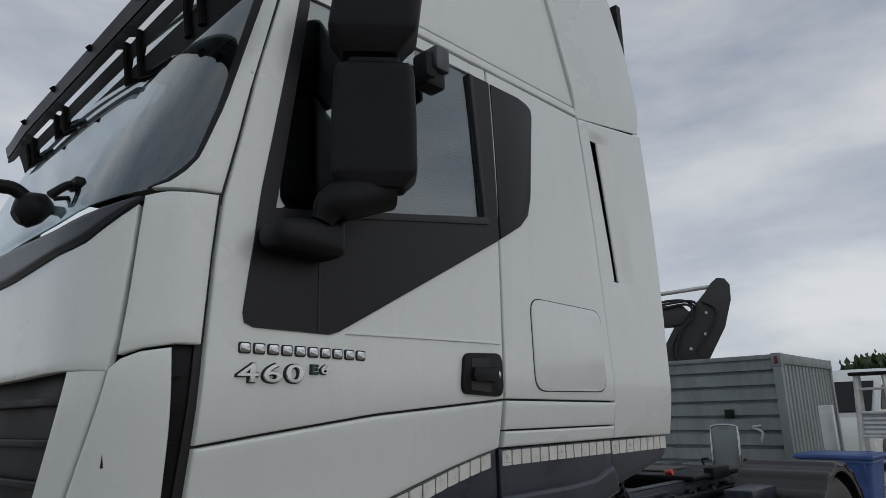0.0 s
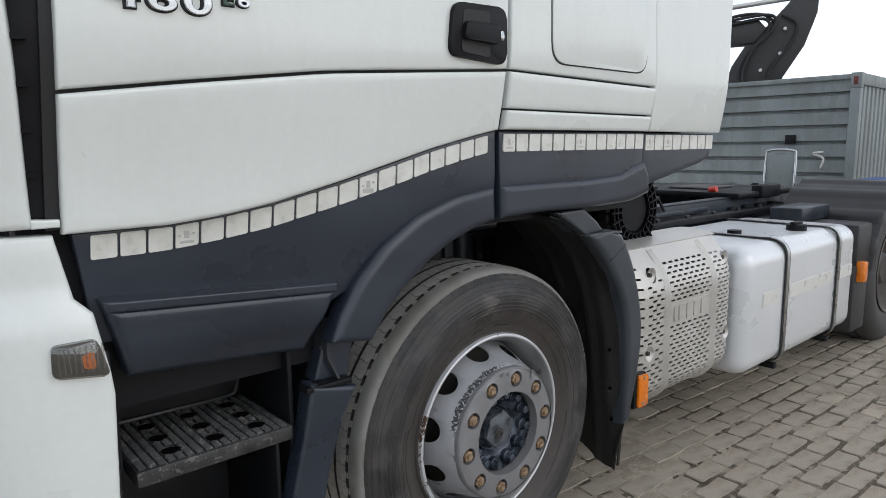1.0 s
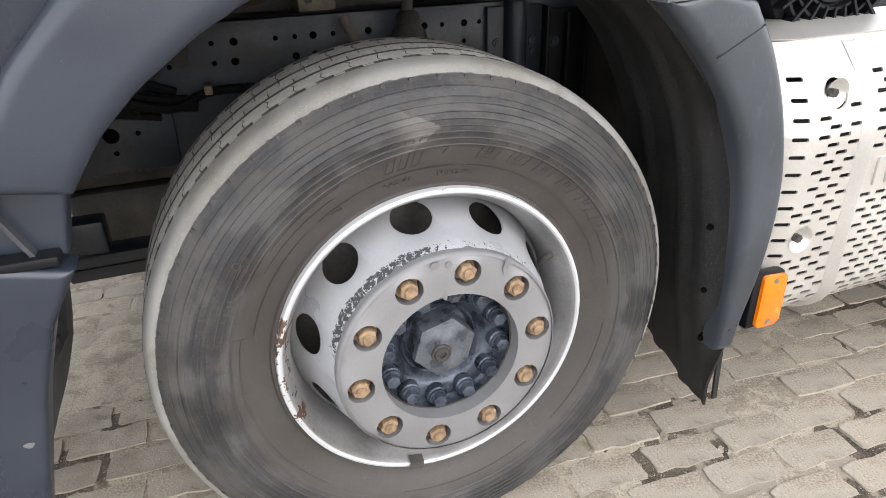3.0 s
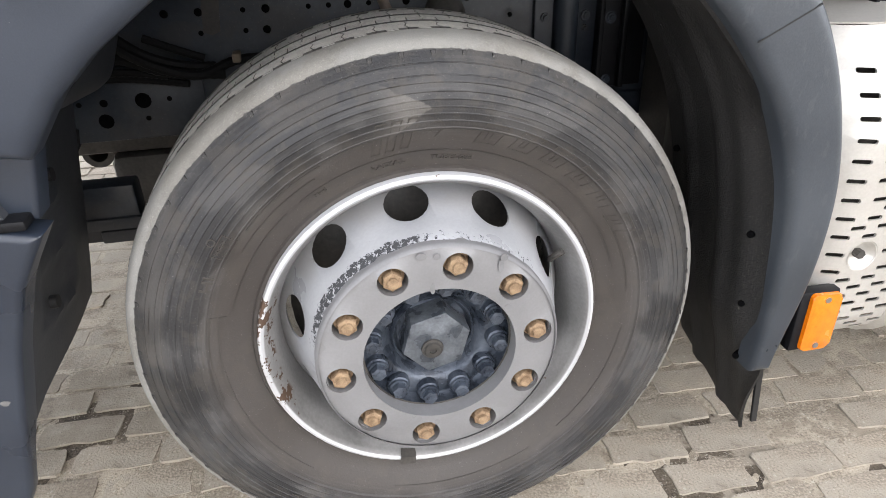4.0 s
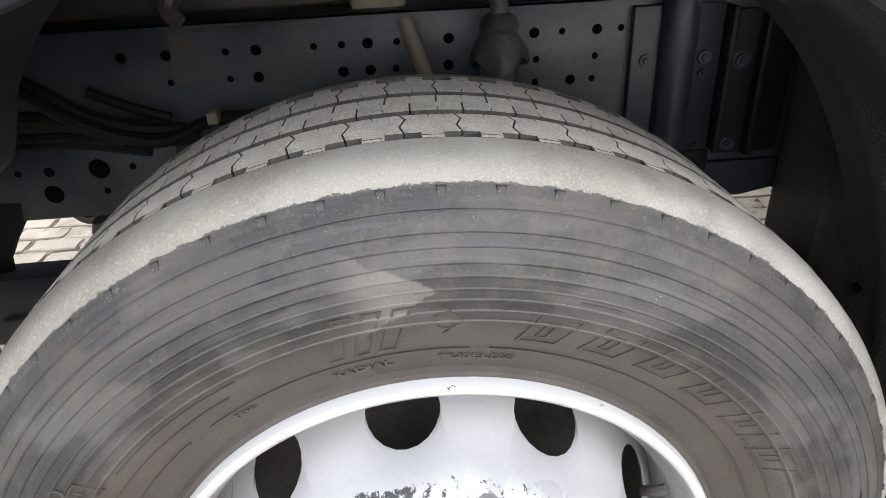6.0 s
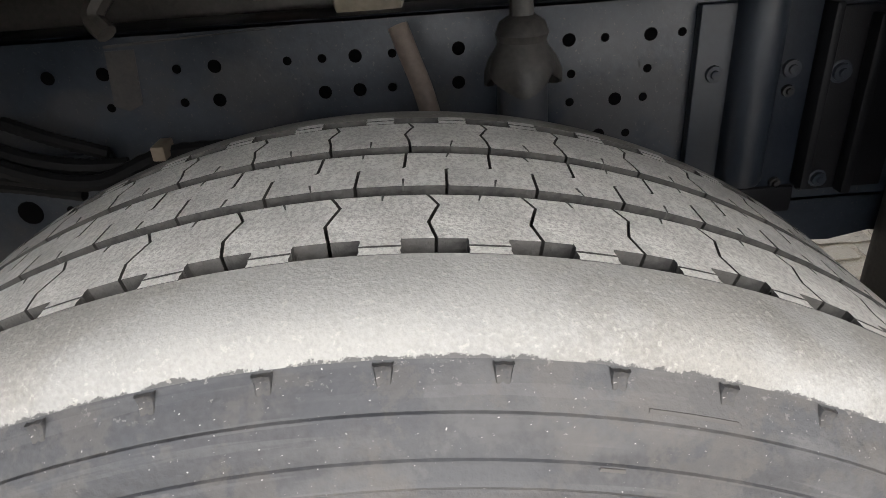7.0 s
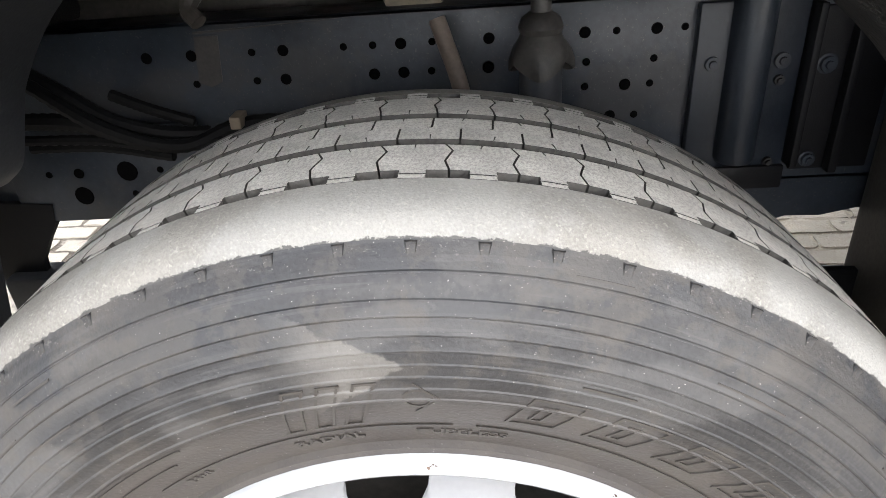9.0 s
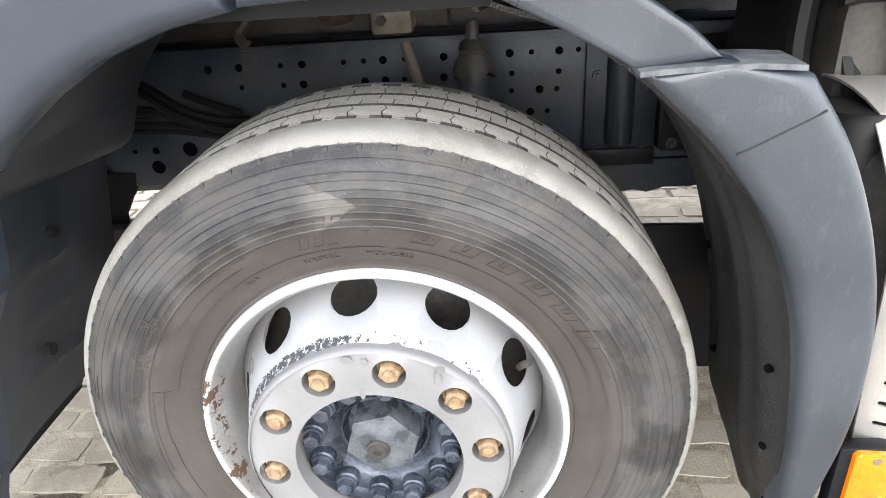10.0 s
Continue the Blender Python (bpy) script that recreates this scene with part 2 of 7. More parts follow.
# dust and grey scuffs on the sidewall, streaked round the wheel
ZC = 0.49
t, _ = nodes_of(WALL)
r, a, sep = radius_angle(t, 0.0, ZC)
cmb = t.nodes.new("ShaderNodeCombineXYZ")
t.links.new(math_node(t, "MULTIPLY", r, 26.0), cmb.inputs[0])
t.links.new(math_node(t, "MULTIPLY", a, 3.4), cmb.inputs[1])
ns = t.nodes.new("ShaderNodeTexNoise")
ns.inputs["Scale"].default_value, ns.inputs["Detail"].default_value = 1.0, 9
t.links.new(cmb.outputs[0], ns.inputs["Vector"])
patch = noise_node(t, 9.0, 5, 0.6)
mask = math_node(t, "MULTIPLY", band(t, math_node(t, "ADD", math_node(t, "MULTIPLY", ns.outputs[0], 0.55), math_node(t, "MULTIPLY", patch, 0.5)), 0.585, 2.0, 0.07), band(t, r, 0.375, 0.470, 0.03))
overlay(WALL, math_node(t, "MULTIPLY", mask, 0.34), (0.105, 0.102, 0.099), 0.75)
cmb2 = t.nodes.new("ShaderNodeCombineXYZ")
t.links.new(math_node(t, "MULTIPLY", r, 210.0), cmb2.inputs[0])
t.links.new(math_node(t, "MULTIPLY", a, 3.0), cmb2.inputs[1])
arcs = t.nodes.new("ShaderNodeTexNoise")
arcs.inputs["Scale"].default_value, arcs.inputs["Detail"].default_value = 1.0, 3
t.links.new(cmb2.outputs[0], arcs.inputs["Vector"])
overlay(WALL, math_node(t, "MULTIPLY", math_node(t, "MULTIPLY", band(t, arcs.outputs[0], 0.60, 2.0, 0.05), band(t, r, 0.36, 0.478, 0.02)), 0.1), (0.17, 0.165, 0.16), 0.8)
overlay(WALL, math_node(t, "MULTIPLY", math_node(t, "MULTIPLY", band(t, noise_node(t, 16, 7, 0.7), 0.56, 2.0, 0.06), band(t, r, 0.445, 0.49, 0.02)), 0.55), (0.022, 0.024, 0.028), 0.55)
brown = band(t, r, 0.29, 0.35, 0.05)
overlay(WALL, math_node(t, "MULTIPLY", brown, 0.5), (0.075, 0.063, 0.054))
away = math_node(t, "SUBTRACT", r, 0.404)
wedge = math_node(t, "ADD", math_node(t, "ADD", a, math_node(t, "MULTIPLY", math_node(t, "POWER", math_node(t, "MULTIPLY", away, away), 0.5), 4.5)), math_node(t, "MULTIPLY", math_node(t, "SUBTRACT", noise_node(t, 40, 5, 0.7), 0.5), 0.10))
rub = math_node(t, "MULTIPLY", band(t, wedge, -1.0, 0.02, 0.012), band(t, a, -0.06, 1.0, 0.15))
overlay(WALL, math_node(t, "MULTIPLY", math_node(t, "MULTIPLY", rub, band(t, noise_node(t, 55, 5, 0.65, (1, 1, 2.5)), 0.38, 2.0, 0.16)), 0.42), (0.20, 0.188, 0.17), 0.9)
overlay(WALL, math_node(t, "MULTIPLY", band(t, noise_node(t, 620, 2, 0.5), 0.745, 2.0, 0.015), 0.8), (0.36, 0.35, 0.33), 0.7)
overlay(WALL, math_node(t, "MULTIPLY", band(t, noise_node(t, 20, 8, 0.75), 0.57, 2.0, 0.05), 0.3), (0.075, 0.066, 0.056), 0.75)
edge_wear = band(t, math_node(t, "ADD", r, math_node(t, "MULTIPLY", noise_node(t, 60, 4, 0.7), 0.014)), 0.4910, 0.6, 0.002)
overlay(WALL, edge_wear, (0.21, 0.204, 0.19), 0.9)

# rubbed darker patches and scratches on the dusty tread
for m in (TREAD, SHOULDER):
    t, _ = nodes_of(m)
    overlay(m, math_node(t, "MULTIPLY", band(t, noise_node(t, 34, 7, 0.72), 0.55, 2.0, 0.08), 0.18), (0.24, 0.235, 0.225), 0.85)
    overlay(m, math_node(t, "MULTIPLY", band(t, noise_node(t, 420, 6, 0.8, (1, 0.6, 1)), 0.56, 2.0, 0.08), 0.42), (0.17, 0.165, 0.155), 0.85)
    overlay(m, math_node(t, "MULTIPLY", band(t, noise_node(t, 6, 5, 0.6), 0.55, 2.0, 0.1), 0.22), (0.40, 0.41, 0.41))

t, _ = nodes_of(SHOULDER)
r, a, sep = radius_angle(t, 0.0, ZC)
rag = math_node(t, "SUBTRACT", r, math_node(t, "MULTIPLY", noise_node(t, 75, 6, 0.75), 0.012))
overlay(SHOULDER, math_node(t, "MULTIPLY", band(t, rag, 0.0, 0.4738, 0.0008), 0.9), (0.045, 0.044, 0.043), 0.7)
overlay(SHOULDER, math_node(t, "MULTIPLY", band(t, noise_node(t, 260, 4, 0.7), 0.63, 2.0, 0.03), 0.45), (0.36, 0.345, 0.31), 0.9)
t, _ = nodes_of(WALL)
r, a, sep = radius_angle(t, 0.0, ZC)
overlay(WALL, math_node(t, "MULTIPLY", math_node(t, "MULTIPLY", band(t, noise_node(t, 170, 5, 0.75), 0.635, 2.0, 0.02), band(t, r, 0.474, 0.6, 0.005)), 0.45), (0.19, 0.183, 0.168), 0.85)
overlay(WALL, math_node(t, "MULTIPLY", math_node(t, "MULTIPLY", band(t, noise_node(t, 11, 6, 0.7), 0.52, 2.0, 0.05), band(t, r, 0.44, 0.6, 0.01)), 0.35), (0.075, 0.068, 0.06), 0.75)

# chipped paint round the shoulder of the rim's disc, rust on its edge
t, _ = nodes_of(RIM)
r, a, sep = radius_angle(t, 0.0, ZC)
lean = band(t, a, -1.15, -0.25, 0.3)
shoulder = band(t, math_node(t, "SUBTRACT", r, math_node(t, "MULTIPLY", noise_node(t, 14, 2), 0.006)), 0.2015, 0.2065, 0.006)
cmb3 = t.nodes.new("ShaderNodeCombineXYZ")
t.links.new(math_node(t, "MULTIPLY", r, 260.0), cmb3.inputs[0])
t.links.new(math_node(t, "MULTIPLY", a, 22.0), cmb3.inputs[1])
spn = t.nodes.new("ShaderNodeTexNoise")
spn.inputs["Scale"].default_value, spn.inputs["Detail"].default_value, spn.inputs["Roughness"].default_value = 1.15, 7, 0.74
t.links.new(cmb3.outputs[0], spn.inputs["Vector"])
speck = spn.outputs[0]
chips = band(t, math_node(t, "ADD", speck, math_node(t, "MULTIPLY", shoulder, math_node(t, "ADD", 0.115, math_node(t, "MULTIPLY", lean, 0.13)))), 0.70, 3.0, 0.012)
top_half = band(t, a, -1.3, 0.8, 0.2)
overlay(RIM, math_node(t, "MULTIPLY", chips, math_node(t, "MULTIPLY", top_half, band(t, r, 0.2, 0.217, 0.006))), (0.045, 0.047, 0.052), 0.6)
dust = math_node(t, "MULTIPLY", band(t, noise_node(t, 14, 5), 0.5, 2.0, 0.12), band(t, r, 0.24, 0.283, 0.02))
overlay(RIM, math_node(t, "MULTIPLY", dust, 0.25), (0.36, 0.34, 0.31), 0.7)

t, _ = nodes_of(BARREL)
r, a, sep = radius_angle(t, 0.0, ZC)
overlay(BARREL, band(t, r, 0.286, 0.4, 0.003), (0.58, 0.59, 0.61), 0.35)
rust = math_node(t, "MULTIPLY", band(t, math_node(t, "ADD", noise_node(t, 34, 5, 0.7), math_node(t, "MULTIPLY", band(t, a, -1.9, -1.25, 0.3), 0.17)), 0.715, 3.0, 0.02), band(t, r, 0.272, 0.33, 0.004))
overlay(BARREL, rust, (0.10, 0.062, 0.042), 0.8)

# scuffed darker spots on the grey ring
t, _ = nodes_of(RING)
overlay(RING, math_node(t, "MULTIPLY", band(t, noise_node(t, 24, 2, 0.4), 0.69, 2.0, 0.01), 0.55), (0.20, 0.20, 0.205))

# dust specks and scratches on the liner and plastics
for m, sc, th, col in ((LINER, 160, 0.70, (0.16, 0.15, 0.135)), (PLASTIC, 260, 0.77, (0.15, 0.15, 0.15)), (TEETH, 90, 0.62, (0.20, 0.195, 0.18)), (BLACK, 200, 0.76, (0.08, 0.08, 0.08))):
    t, _ = nodes_of(m)
    overlay(m, math_node(t, "MULTIPLY", band(t, noise_node(t, sc, 3, 0.6), th, 2.0, 0.03), 0.6), col, 0.8)
t, _ = nodes_of(PLASTIC)
overlay(FADED, math_node(nodes_of(FADED)[0], "MULTIPLY", band(nodes_of(FADED)[0], noise_node(nodes_of(FADED)[0], 60, 6, 0.7, (1, 1, 0.35)), 0.62, 2.0, 0.05), 0.12), (0.13, 0.14, 0.15), 0.6)
overlay(PLASTIC, math_node(t, "MULTIPLY", band(t, noise_node(t, 2.5, 4, 0.5, (1, 1, 3)), 0.62, 2.0, 0.22), 0.2), (0.045, 0.056, 0.076), 0.42)
# rows of dusty dimples in the liner
t, b = nodes_of(LINER)
vo = t.nodes.new("ShaderNodeTexVoronoi")
vo.inputs["Scale"].default_value, vo.inputs["Randomness"].default_value = 260, 0.35
vc = t.nodes.new("ShaderNodeTexCoord")
t.links.new(vc.outputs["Object"], vo.inputs["Vector"])
dots = band(t, vo.outputs["Distance"], -1.0, 0.20, 0.08)
overlay(LINER, math_node(t, "MULTIPLY", math_node(t, "MULTIPLY", dots, band(t, noise_node(t, 7, 4, 0.6), 0.46, 2.0, 0.14)), 0.85), (0.075, 0.071, 0.064), 0.8)
# fine scuffs, streaks of rain dirt on the white paint
t, b = nodes_of(WHITE)
overlay(WHITE, math_node(t, "MULTIPLY", band(t, noise_node(t, 6, 6, 0.7, (3, 3, 0.5)), 0.62, 2.0, 0.14), 0.05), (0.50, 0.50, 0.47))
overlay(WHITE, math_node(t, "MULTIPLY", band(t, noise_node(t, 320, 2, 0.5), 0.80, 2.0, 0.01), 0.5), (0.25, 0.24, 0.22), 0.6)
# worn brown patches on the chassis
t, _ = nodes_of(CHASSIS)
overlay(CHASSIS, math_node(t, "MULTIPLY", band(t, noise_node(t, 5, 5, 0.6), 0.6, 2.0, 0.08), 0.35), (0.055, 0.05, 0.046), 0.8)
overlay(CHASSIS, math_node(t, "MULTIPLY", band(t, noise_node(t, 240, 4, 0.65), 0.66, 2.0, 0.03), 0.5), (0.10, 0.095, 0.088), 0.8)
# sand drifted over the pavers, with stones of differing tone
t, b = nodes_of(STONE)
oi = t.nodes.new("ShaderNodeObjectInfo")
geo = t.nodes.new("ShaderNodeNewGeometry")
tone = math_node(t, "FRACT", math_node(t, "ADD", oi.outputs["Random"], geo.outputs["Random Per Island"]))
overlay(STONE, math_node(t, "MULTIPLY", tone, 0.3), (0.26, 0.235, 0.20))
overlay(STONE, math_node(t, "MULTIPLY", band(t, noise_node(t, 3.2, 6, 0.65), 0.54, 2.0, 0.1), 0.75), (0.36, 0.325, 0.27), 0.95)
overlay(STONE, math_node(t, "MULTIPLY", band(t, noise_node(t, 9, 4, 0.6), 0.68, 2.0, 0.05), 0.6), (0.12, 0.105, 0.09))
overlay(STONE, math_node(t, "MULTIPLY", band(t, noise_node(t, 170, 3, 0.7), 0.64, 2.0, 0.04), 0.6), (0.15, 0.125, 0.095))
overlay(STONE, math_node(t, "MULTIPLY", band(t, noise_node(t, 120, 3, 0.7, (1.3, 0.8, 1)), 0.66, 2.0, 0.04), 0.6), (0.58, 0.54, 0.46))
overlay(STONE, math_node(t, "MULTIPLY", band(t, noise_node(t, 1.1, 7, 0.7), 0.60, 2.0, 0.09), 0.55), (0.19, 0.16, 0.125))
t, b = nodes_of(SAND)
overlay(SAND, math_node(t, "MULTIPLY", band(t, noise_node(t, 4.5, 5, 0.65), 0.55, 2.0, 0.05), 0.85), (0.33, 0.29, 0.235))
overlay(SAND, math_node(t, "MULTIPLY", band(t, noise_node(t, 130, 3, 0.7), 0.64, 2.0, 0.04), 0.7), (0.45, 0.41, 0.35))
t, b = nodes_of(DRIFT)
overlay(DRIFT, math_node(t, "MULTIPLY", band(t, noise_node(t, 150, 3, 0.7), 0.63, 2.0, 0.04), 0.6), (0.14, 0.115, 0.085))
overlay(DRIFT, math_node(t, "MULTIPLY", band(t, noise_node(t, 110, 3, 0.7, (1.3, 0.8, 1)), 0.65, 2.0, 0.04), 0.6), (0.60, 0.56, 0.48))
overlay(DRIFT, math_node(t, "MULTIPLY", band(t, noise_node(t, 5, 6, 0.7), 0.58, 2.0, 0.08), 0.5), (0.17, 0.14, 0.105))
# streaks on the container
t, _ = nodes_of(CONT)
overlay(CONT, math_node(t, "MULTIPLY", band(t, noise_node(t, 2.5, 6, 0.7, (3, 3, 0.4)), 0.56, 2.0, 0.1), 0.45), (0.16, 0.17, 0.165), 0.7)

# ---- mesh helpers ----


def finish(bm, sharp=38, recalc=True):
    if recalc:
        bmesh.ops.recalc_face_normals(bm, faces=bm.faces)
    for f in bm.faces:
        f.smooth = True
    me = bpy.data.meshes.new("mesh")
    bm.to_mesh(me)
    bm.free()
    me.set_sharp_from_angle(angle=radians(sharp))
    return me


def part(name, bm, material, parent, label="", sharp=38, recalc=True):
    me = finish(bm, sharp, recalc)
    me.name = name
    for m in material if isinstance(material, (list, tuple)) else (material,):
        me.materials.append(m)
    ob = new(name, me)
    while parent and parent.parent and parent.parent.parent:
        parent = parent.parent
    ob.parent = parent
    if label:
        ob["label"] = label
    return ob


def empty(name, label="", category="", group="", kind="", at=(0, 0, 0)):
    ob = new(name)
    ob.location = at
    return tagged(ob, label, category, group, kind)


def add_box(bm, a, b, bevel=0.0, m=None, seg=2):
    r = bmesh.ops.create_cube(bm, size=1)
    vs = r["verts"]
    for v in vs:
        v.co = Vector([(a[k] + b[k]) / 2 + v.co[k] * (b[k] - a[k]) for k in range(3)])
        if m is not None:
            v.co = m @ v.co
    if bevel:
        es = list({e for v in vs for e in v.link_edges})
        bmesh.ops.bevel(bm, geom=es, offset=bevel, segments=seg, profile=0.5, affect="EDGES")
    return bm


def boxes(*items, bevel=0.0):
    bm = bmesh.new()
    for a, b in items:
        add_box(bm, a, b, bevel)
    return bm


def add_lathe(bm, profile, seg=64, centre=(0, 0, 0), mats=None, a0=0.0, a1=360.0, closed=False):
    """Turns a profile of (radius, y) round an axis along y."""
    full = abs(a1 - a0) >= 359.9
    n = seg if full else seg + 1
    rings = []
    for k in range(n):
        a = radians(a0 + (a1 - a0) * k / seg)
        rings.append([bm.verts.new((centre[0] + r * math.sin(a), centre[1] + y, centre[2] + r * math.cos(a))) for r, y in profile])
    p = len(profile)
    for k in range(seg):
        A, B = rings[k], rings[(k + 1) % n]
        for j in range(p if closed else p - 1):
            f = bm.faces.new((A[j], A[(j + 1) % p], B[(j + 1) % p], B[j]))
            if mats:
                f.material_index = mats[j]
    return bm


def add_tube(bm, pts, radius, seg=10, caps=True):
    """A round bar along a line of points; radius may be a list."""
    pts = [Vector(p) for p in pts]
    rings, up = [], Vector((0, 0, 1))
    for k, p in enumerate(pts):
        d = (pts[min(k + 1, len(pts) - 1)] - pts[max(k - 1, 0)]).normalized()
        if abs(d.dot(up)) > 0.95:
            up = Vector((1, 0, 0))
        s = d.cross(up).normalized()
        up = s.cross(d).normalized()
        r = radius[k] if isinstance(radius, (list, tuple)) else radius
        rings.append([bm.verts.new(p + r * (math.cos(2 * math.pi * j / seg) * s + math.sin(2 * math.pi * j / seg) * up)) for j in range(seg)])
    for A, B in zip(rings, rings[1:]):
        for j in range(seg):
            bm.faces.new((A[j], A[(j + 1) % seg], B[(j + 1) % seg], B[j]))
    if caps:
        bm.faces.new(rings[0][::-1])
        bm.faces.new(rings[-1])
    return bm


def tube(pts, radius, seg=10):
    return add_tube(bmesh.new(), pts, radius, seg)


def smooth_line(pts, n=24):
    """Points along a smooth curve through the given ones."""
    p = [Vector(v) for v in pts]
    p = [2 * p[0] - p[1]] + p + [2 * p[-1] - p[-2]]
    out = []
    for k in range(1, len(p) - 2):
        for j in range(n):
            t = j / n
            a, b, c, d = p[k - 1 : k + 3]
            out.append(0.5 * (2 * b + (c - a) * t + (2 * a - 5 * b + 4 * c - d) * t * t + (3 * b - a - 3 * c + d) * t ** 3))
    return out + [p[-2]]


def along(line, t):
    """The point at a share t of a line's length."""
    d = [math.dist(a, b) for a, b in zip(line, line[1:])]
    g = t * sum(d)
    for a, b, e in zip(line, line[1:], d):
        if g <= e + 1e-9:
            k = g / e if e else 0
            return [a[i] + (b[i] - a[i]) * k for i in range(len(a))]
        g -= e
    return list(line[-1])


def add_sheet(bm, grid, thick, normal=None):
    """A grid of points made into a plate of that thickness."""
    rows = [[Vector(p) for p in row] for row in grid]
    nu, nv = len(rows), len(rows[0])
    back = []
    for i in range(nu):
        line = []
        for j in range(nv):
            du = rows[min(i + 1, nu - 1)][j] - rows[max(i - 1, 0)][j]
            dv = rows[i][min(j + 1, nv - 1)] - rows[i][max(j - 1, 0)]
            n = Vector(normal) if normal else du.cross(dv).normalized()
            line.append(rows[i][j] + n * thick)
        back.append(line)
    F = [[bm.verts.new(p) for p in row] for row in rows]
    B = [[bm.verts.new(p) for p in row] for row in back]
    for i in range(nu - 1):
        for j in range(nv - 1):
            bm.faces.new((F[i][j], F[i + 1][j], F[i + 1][j + 1], F[i][j + 1]))
            bm.faces.new((B[i][j], B[i][j + 1], B[i + 1][j + 1], B[i + 1][j]))
    for i in range(nu - 1):
        for j in (0, nv - 1):
            bm.faces.new((F[i][j], B[i][j], B[i + 1][j], F[i + 1][j]))
    for j in range(nv - 1):
        for i in (0, nu - 1):
            bm.faces.new((F[i][j], F[i][j + 1], B[i][j + 1], B[i][j]))
    return bm


def sheet(grid, thick, normal=None):
    return add_sheet(bmesh.new(), grid, thick, normal)


def add_outline(bm, outline, to3d, depth, bevel=0.0):
    """A plate from a closed outline of (a, b): front by to3d(a, b, 0), back at to3d(a, b, -depth)."""
    F = [bm.verts.new(to3d(a, b, 0.0)) for a, b in outline]
    B = [bm.verts.new(to3d(a, b, -depth)) for a, b in outline]
    f = bm.faces.new(F)
    bm.faces.new(B[::-1])
    n = len(F)
    for k in range(n):
        bm.faces.new((F[k], B[k], B[(k + 1) % n], F[(k + 1) % n]))
    if bevel:
        bmesh.ops.bevel(bm, geom=list(f.edges), offset=bevel, segments=2, profile=0.5, affect="EDGES")
    return bm


def skin_patch(outline, on, depth, cell=0.06):
    """A thin plate with that outline of (s, z) that follows a curved skin."""
    bm = bmesh.new()
    bm.faces.new([bm.verts.new((a, b, 0)) for a, b in outline])
    for axis in (0, 1):
        lo, hi = min(p[axis] for p in outline), max(p[axis] for p in outline)
        for k in range(1, int((hi - lo) / cell) + 1):
            co, no = [0, 0, 0], [0, 0, 0]
            co[axis], no[axis] = lo + k * cell, 1
            bmesh.ops.bisect_plane(bm, geom=bm.verts[:] + bm.edges[:] + bm.faces[:], plane_co=co, plane_no=no)
    bmesh.ops.triangulate(bm, faces=bm.faces)
    ext = bmesh.ops.extrude_face_region(bm, geom=list(bm.faces))
    for v in (g for g in ext["geom"] if isinstance(g, bmesh.types.BMVert)):
        v.co.z = -depth
    for v in bm.verts:
        v.co = on(v.co.x, v.co.y, v.co.z)
    return bm


def rounded(outline, r, n=5):
    """Rounds the corners of a closed outline."""
    out = []
    m = len(outline)
    for k in range(m):
        p, a, b = Vector(outline[k]), Vector(outline[k - 1]), Vector(outline[(k + 1) % m])
        d1, d2 = a - p, b - p
        rr = min(r, d1.length * 0.45, d2.length * 0.45)
        p1, p2 = p + d1.normalized() * rr, p + d2.normalized() * rr
        for j in range(n + 1):
            t = j / n
            q = (1 - t) ** 2 * p1 + 2 * t * (1 - t) * p + t * t * p2
            out.append((q.x, q.y))
    return out


# ---- the cab's outer skin ----


def soft_step(t):
    t = max(0.0, min(1.0, t))
    return t * t * (3 - 2 * t)


def side_y(x, z):
    return -0.07 + 0.05 * soft_step((1.62 - z) / 0.42) + 0.03 * max(0.0, (-0.4 - x) / 0.75) ** 2 + 0.03 * max(0.0, z - 2.0) ** 2


def body(s, z, off=0.0):
    """The skin: s runs along the side as x does, and on round the front corner; off stands proud of it."""
    rx, ry = 0.22 - 0.08 * max(0.0, z - 2.02), 0.34
    xf = -1.38 + 0.42 * max(0.0, z - 2.02) + 0.05 * max(0.0, 1.2 - z)
    x1 = xf + rx
    if s >= x1:
        return Vector((s, side_y(s, z) - off, z))
    y1, run, d = side_y(x1, z), math.pi / 2 * (rx + ry) / 2, x1 - s
    if d < run:
        a = d / run * math.pi / 2
        nx, ny = -math.sin(a) / rx, -math.cos(a) / ry
        n = math.hypot(nx, ny)
        return Vector((x1 - rx * math.sin(a) + off * nx / n, y1 + ry - ry * math.cos(a) + off * ny / n, z))
    y = y1 + ry + (d - run)
    return Vector((xf - 0.04 * (1 - ((1.22 - y) / (1.22 - y1 - ry)) ** 2) - off, y, z))


def panel(bottom, top, left, right, nu=14, nv=8, thick=0.025, rnd=0.006, edges="tblr", on=body, off=0.0, dent=None, shut=False):
    """A skin panel between four lines of (s, z), with rolled edges and a skirt behind."""
    lu = sum(math.dist(a, b) for a, b in zip(bottom, bottom[1:]))
    lv = sum(math.dist(a, b) for a, b in zip(left, left[1:]))

    def steps(n, length, first, last):
        e = min(0.2, rnd / max(length, 1e-6))
        pts = [(k / n, 0.0) for k in range(1, n)]
        arc = [(math.pi / 2) * k / (6 if rnd > 0.012 else 3) for k in range(7 if rnd > 0.012 else 4)]
        lo = [(e * (1 - math.cos(a)), -rnd * (1 - math.sin(a))) for a in arc] if first else [(0.0, 0.0)]
        hi = [(1 - e * (1 - math.cos(a)), -rnd * (1 - math.sin(a))) for a in reversed(arc)] if last else [(1.0, 0.0)]
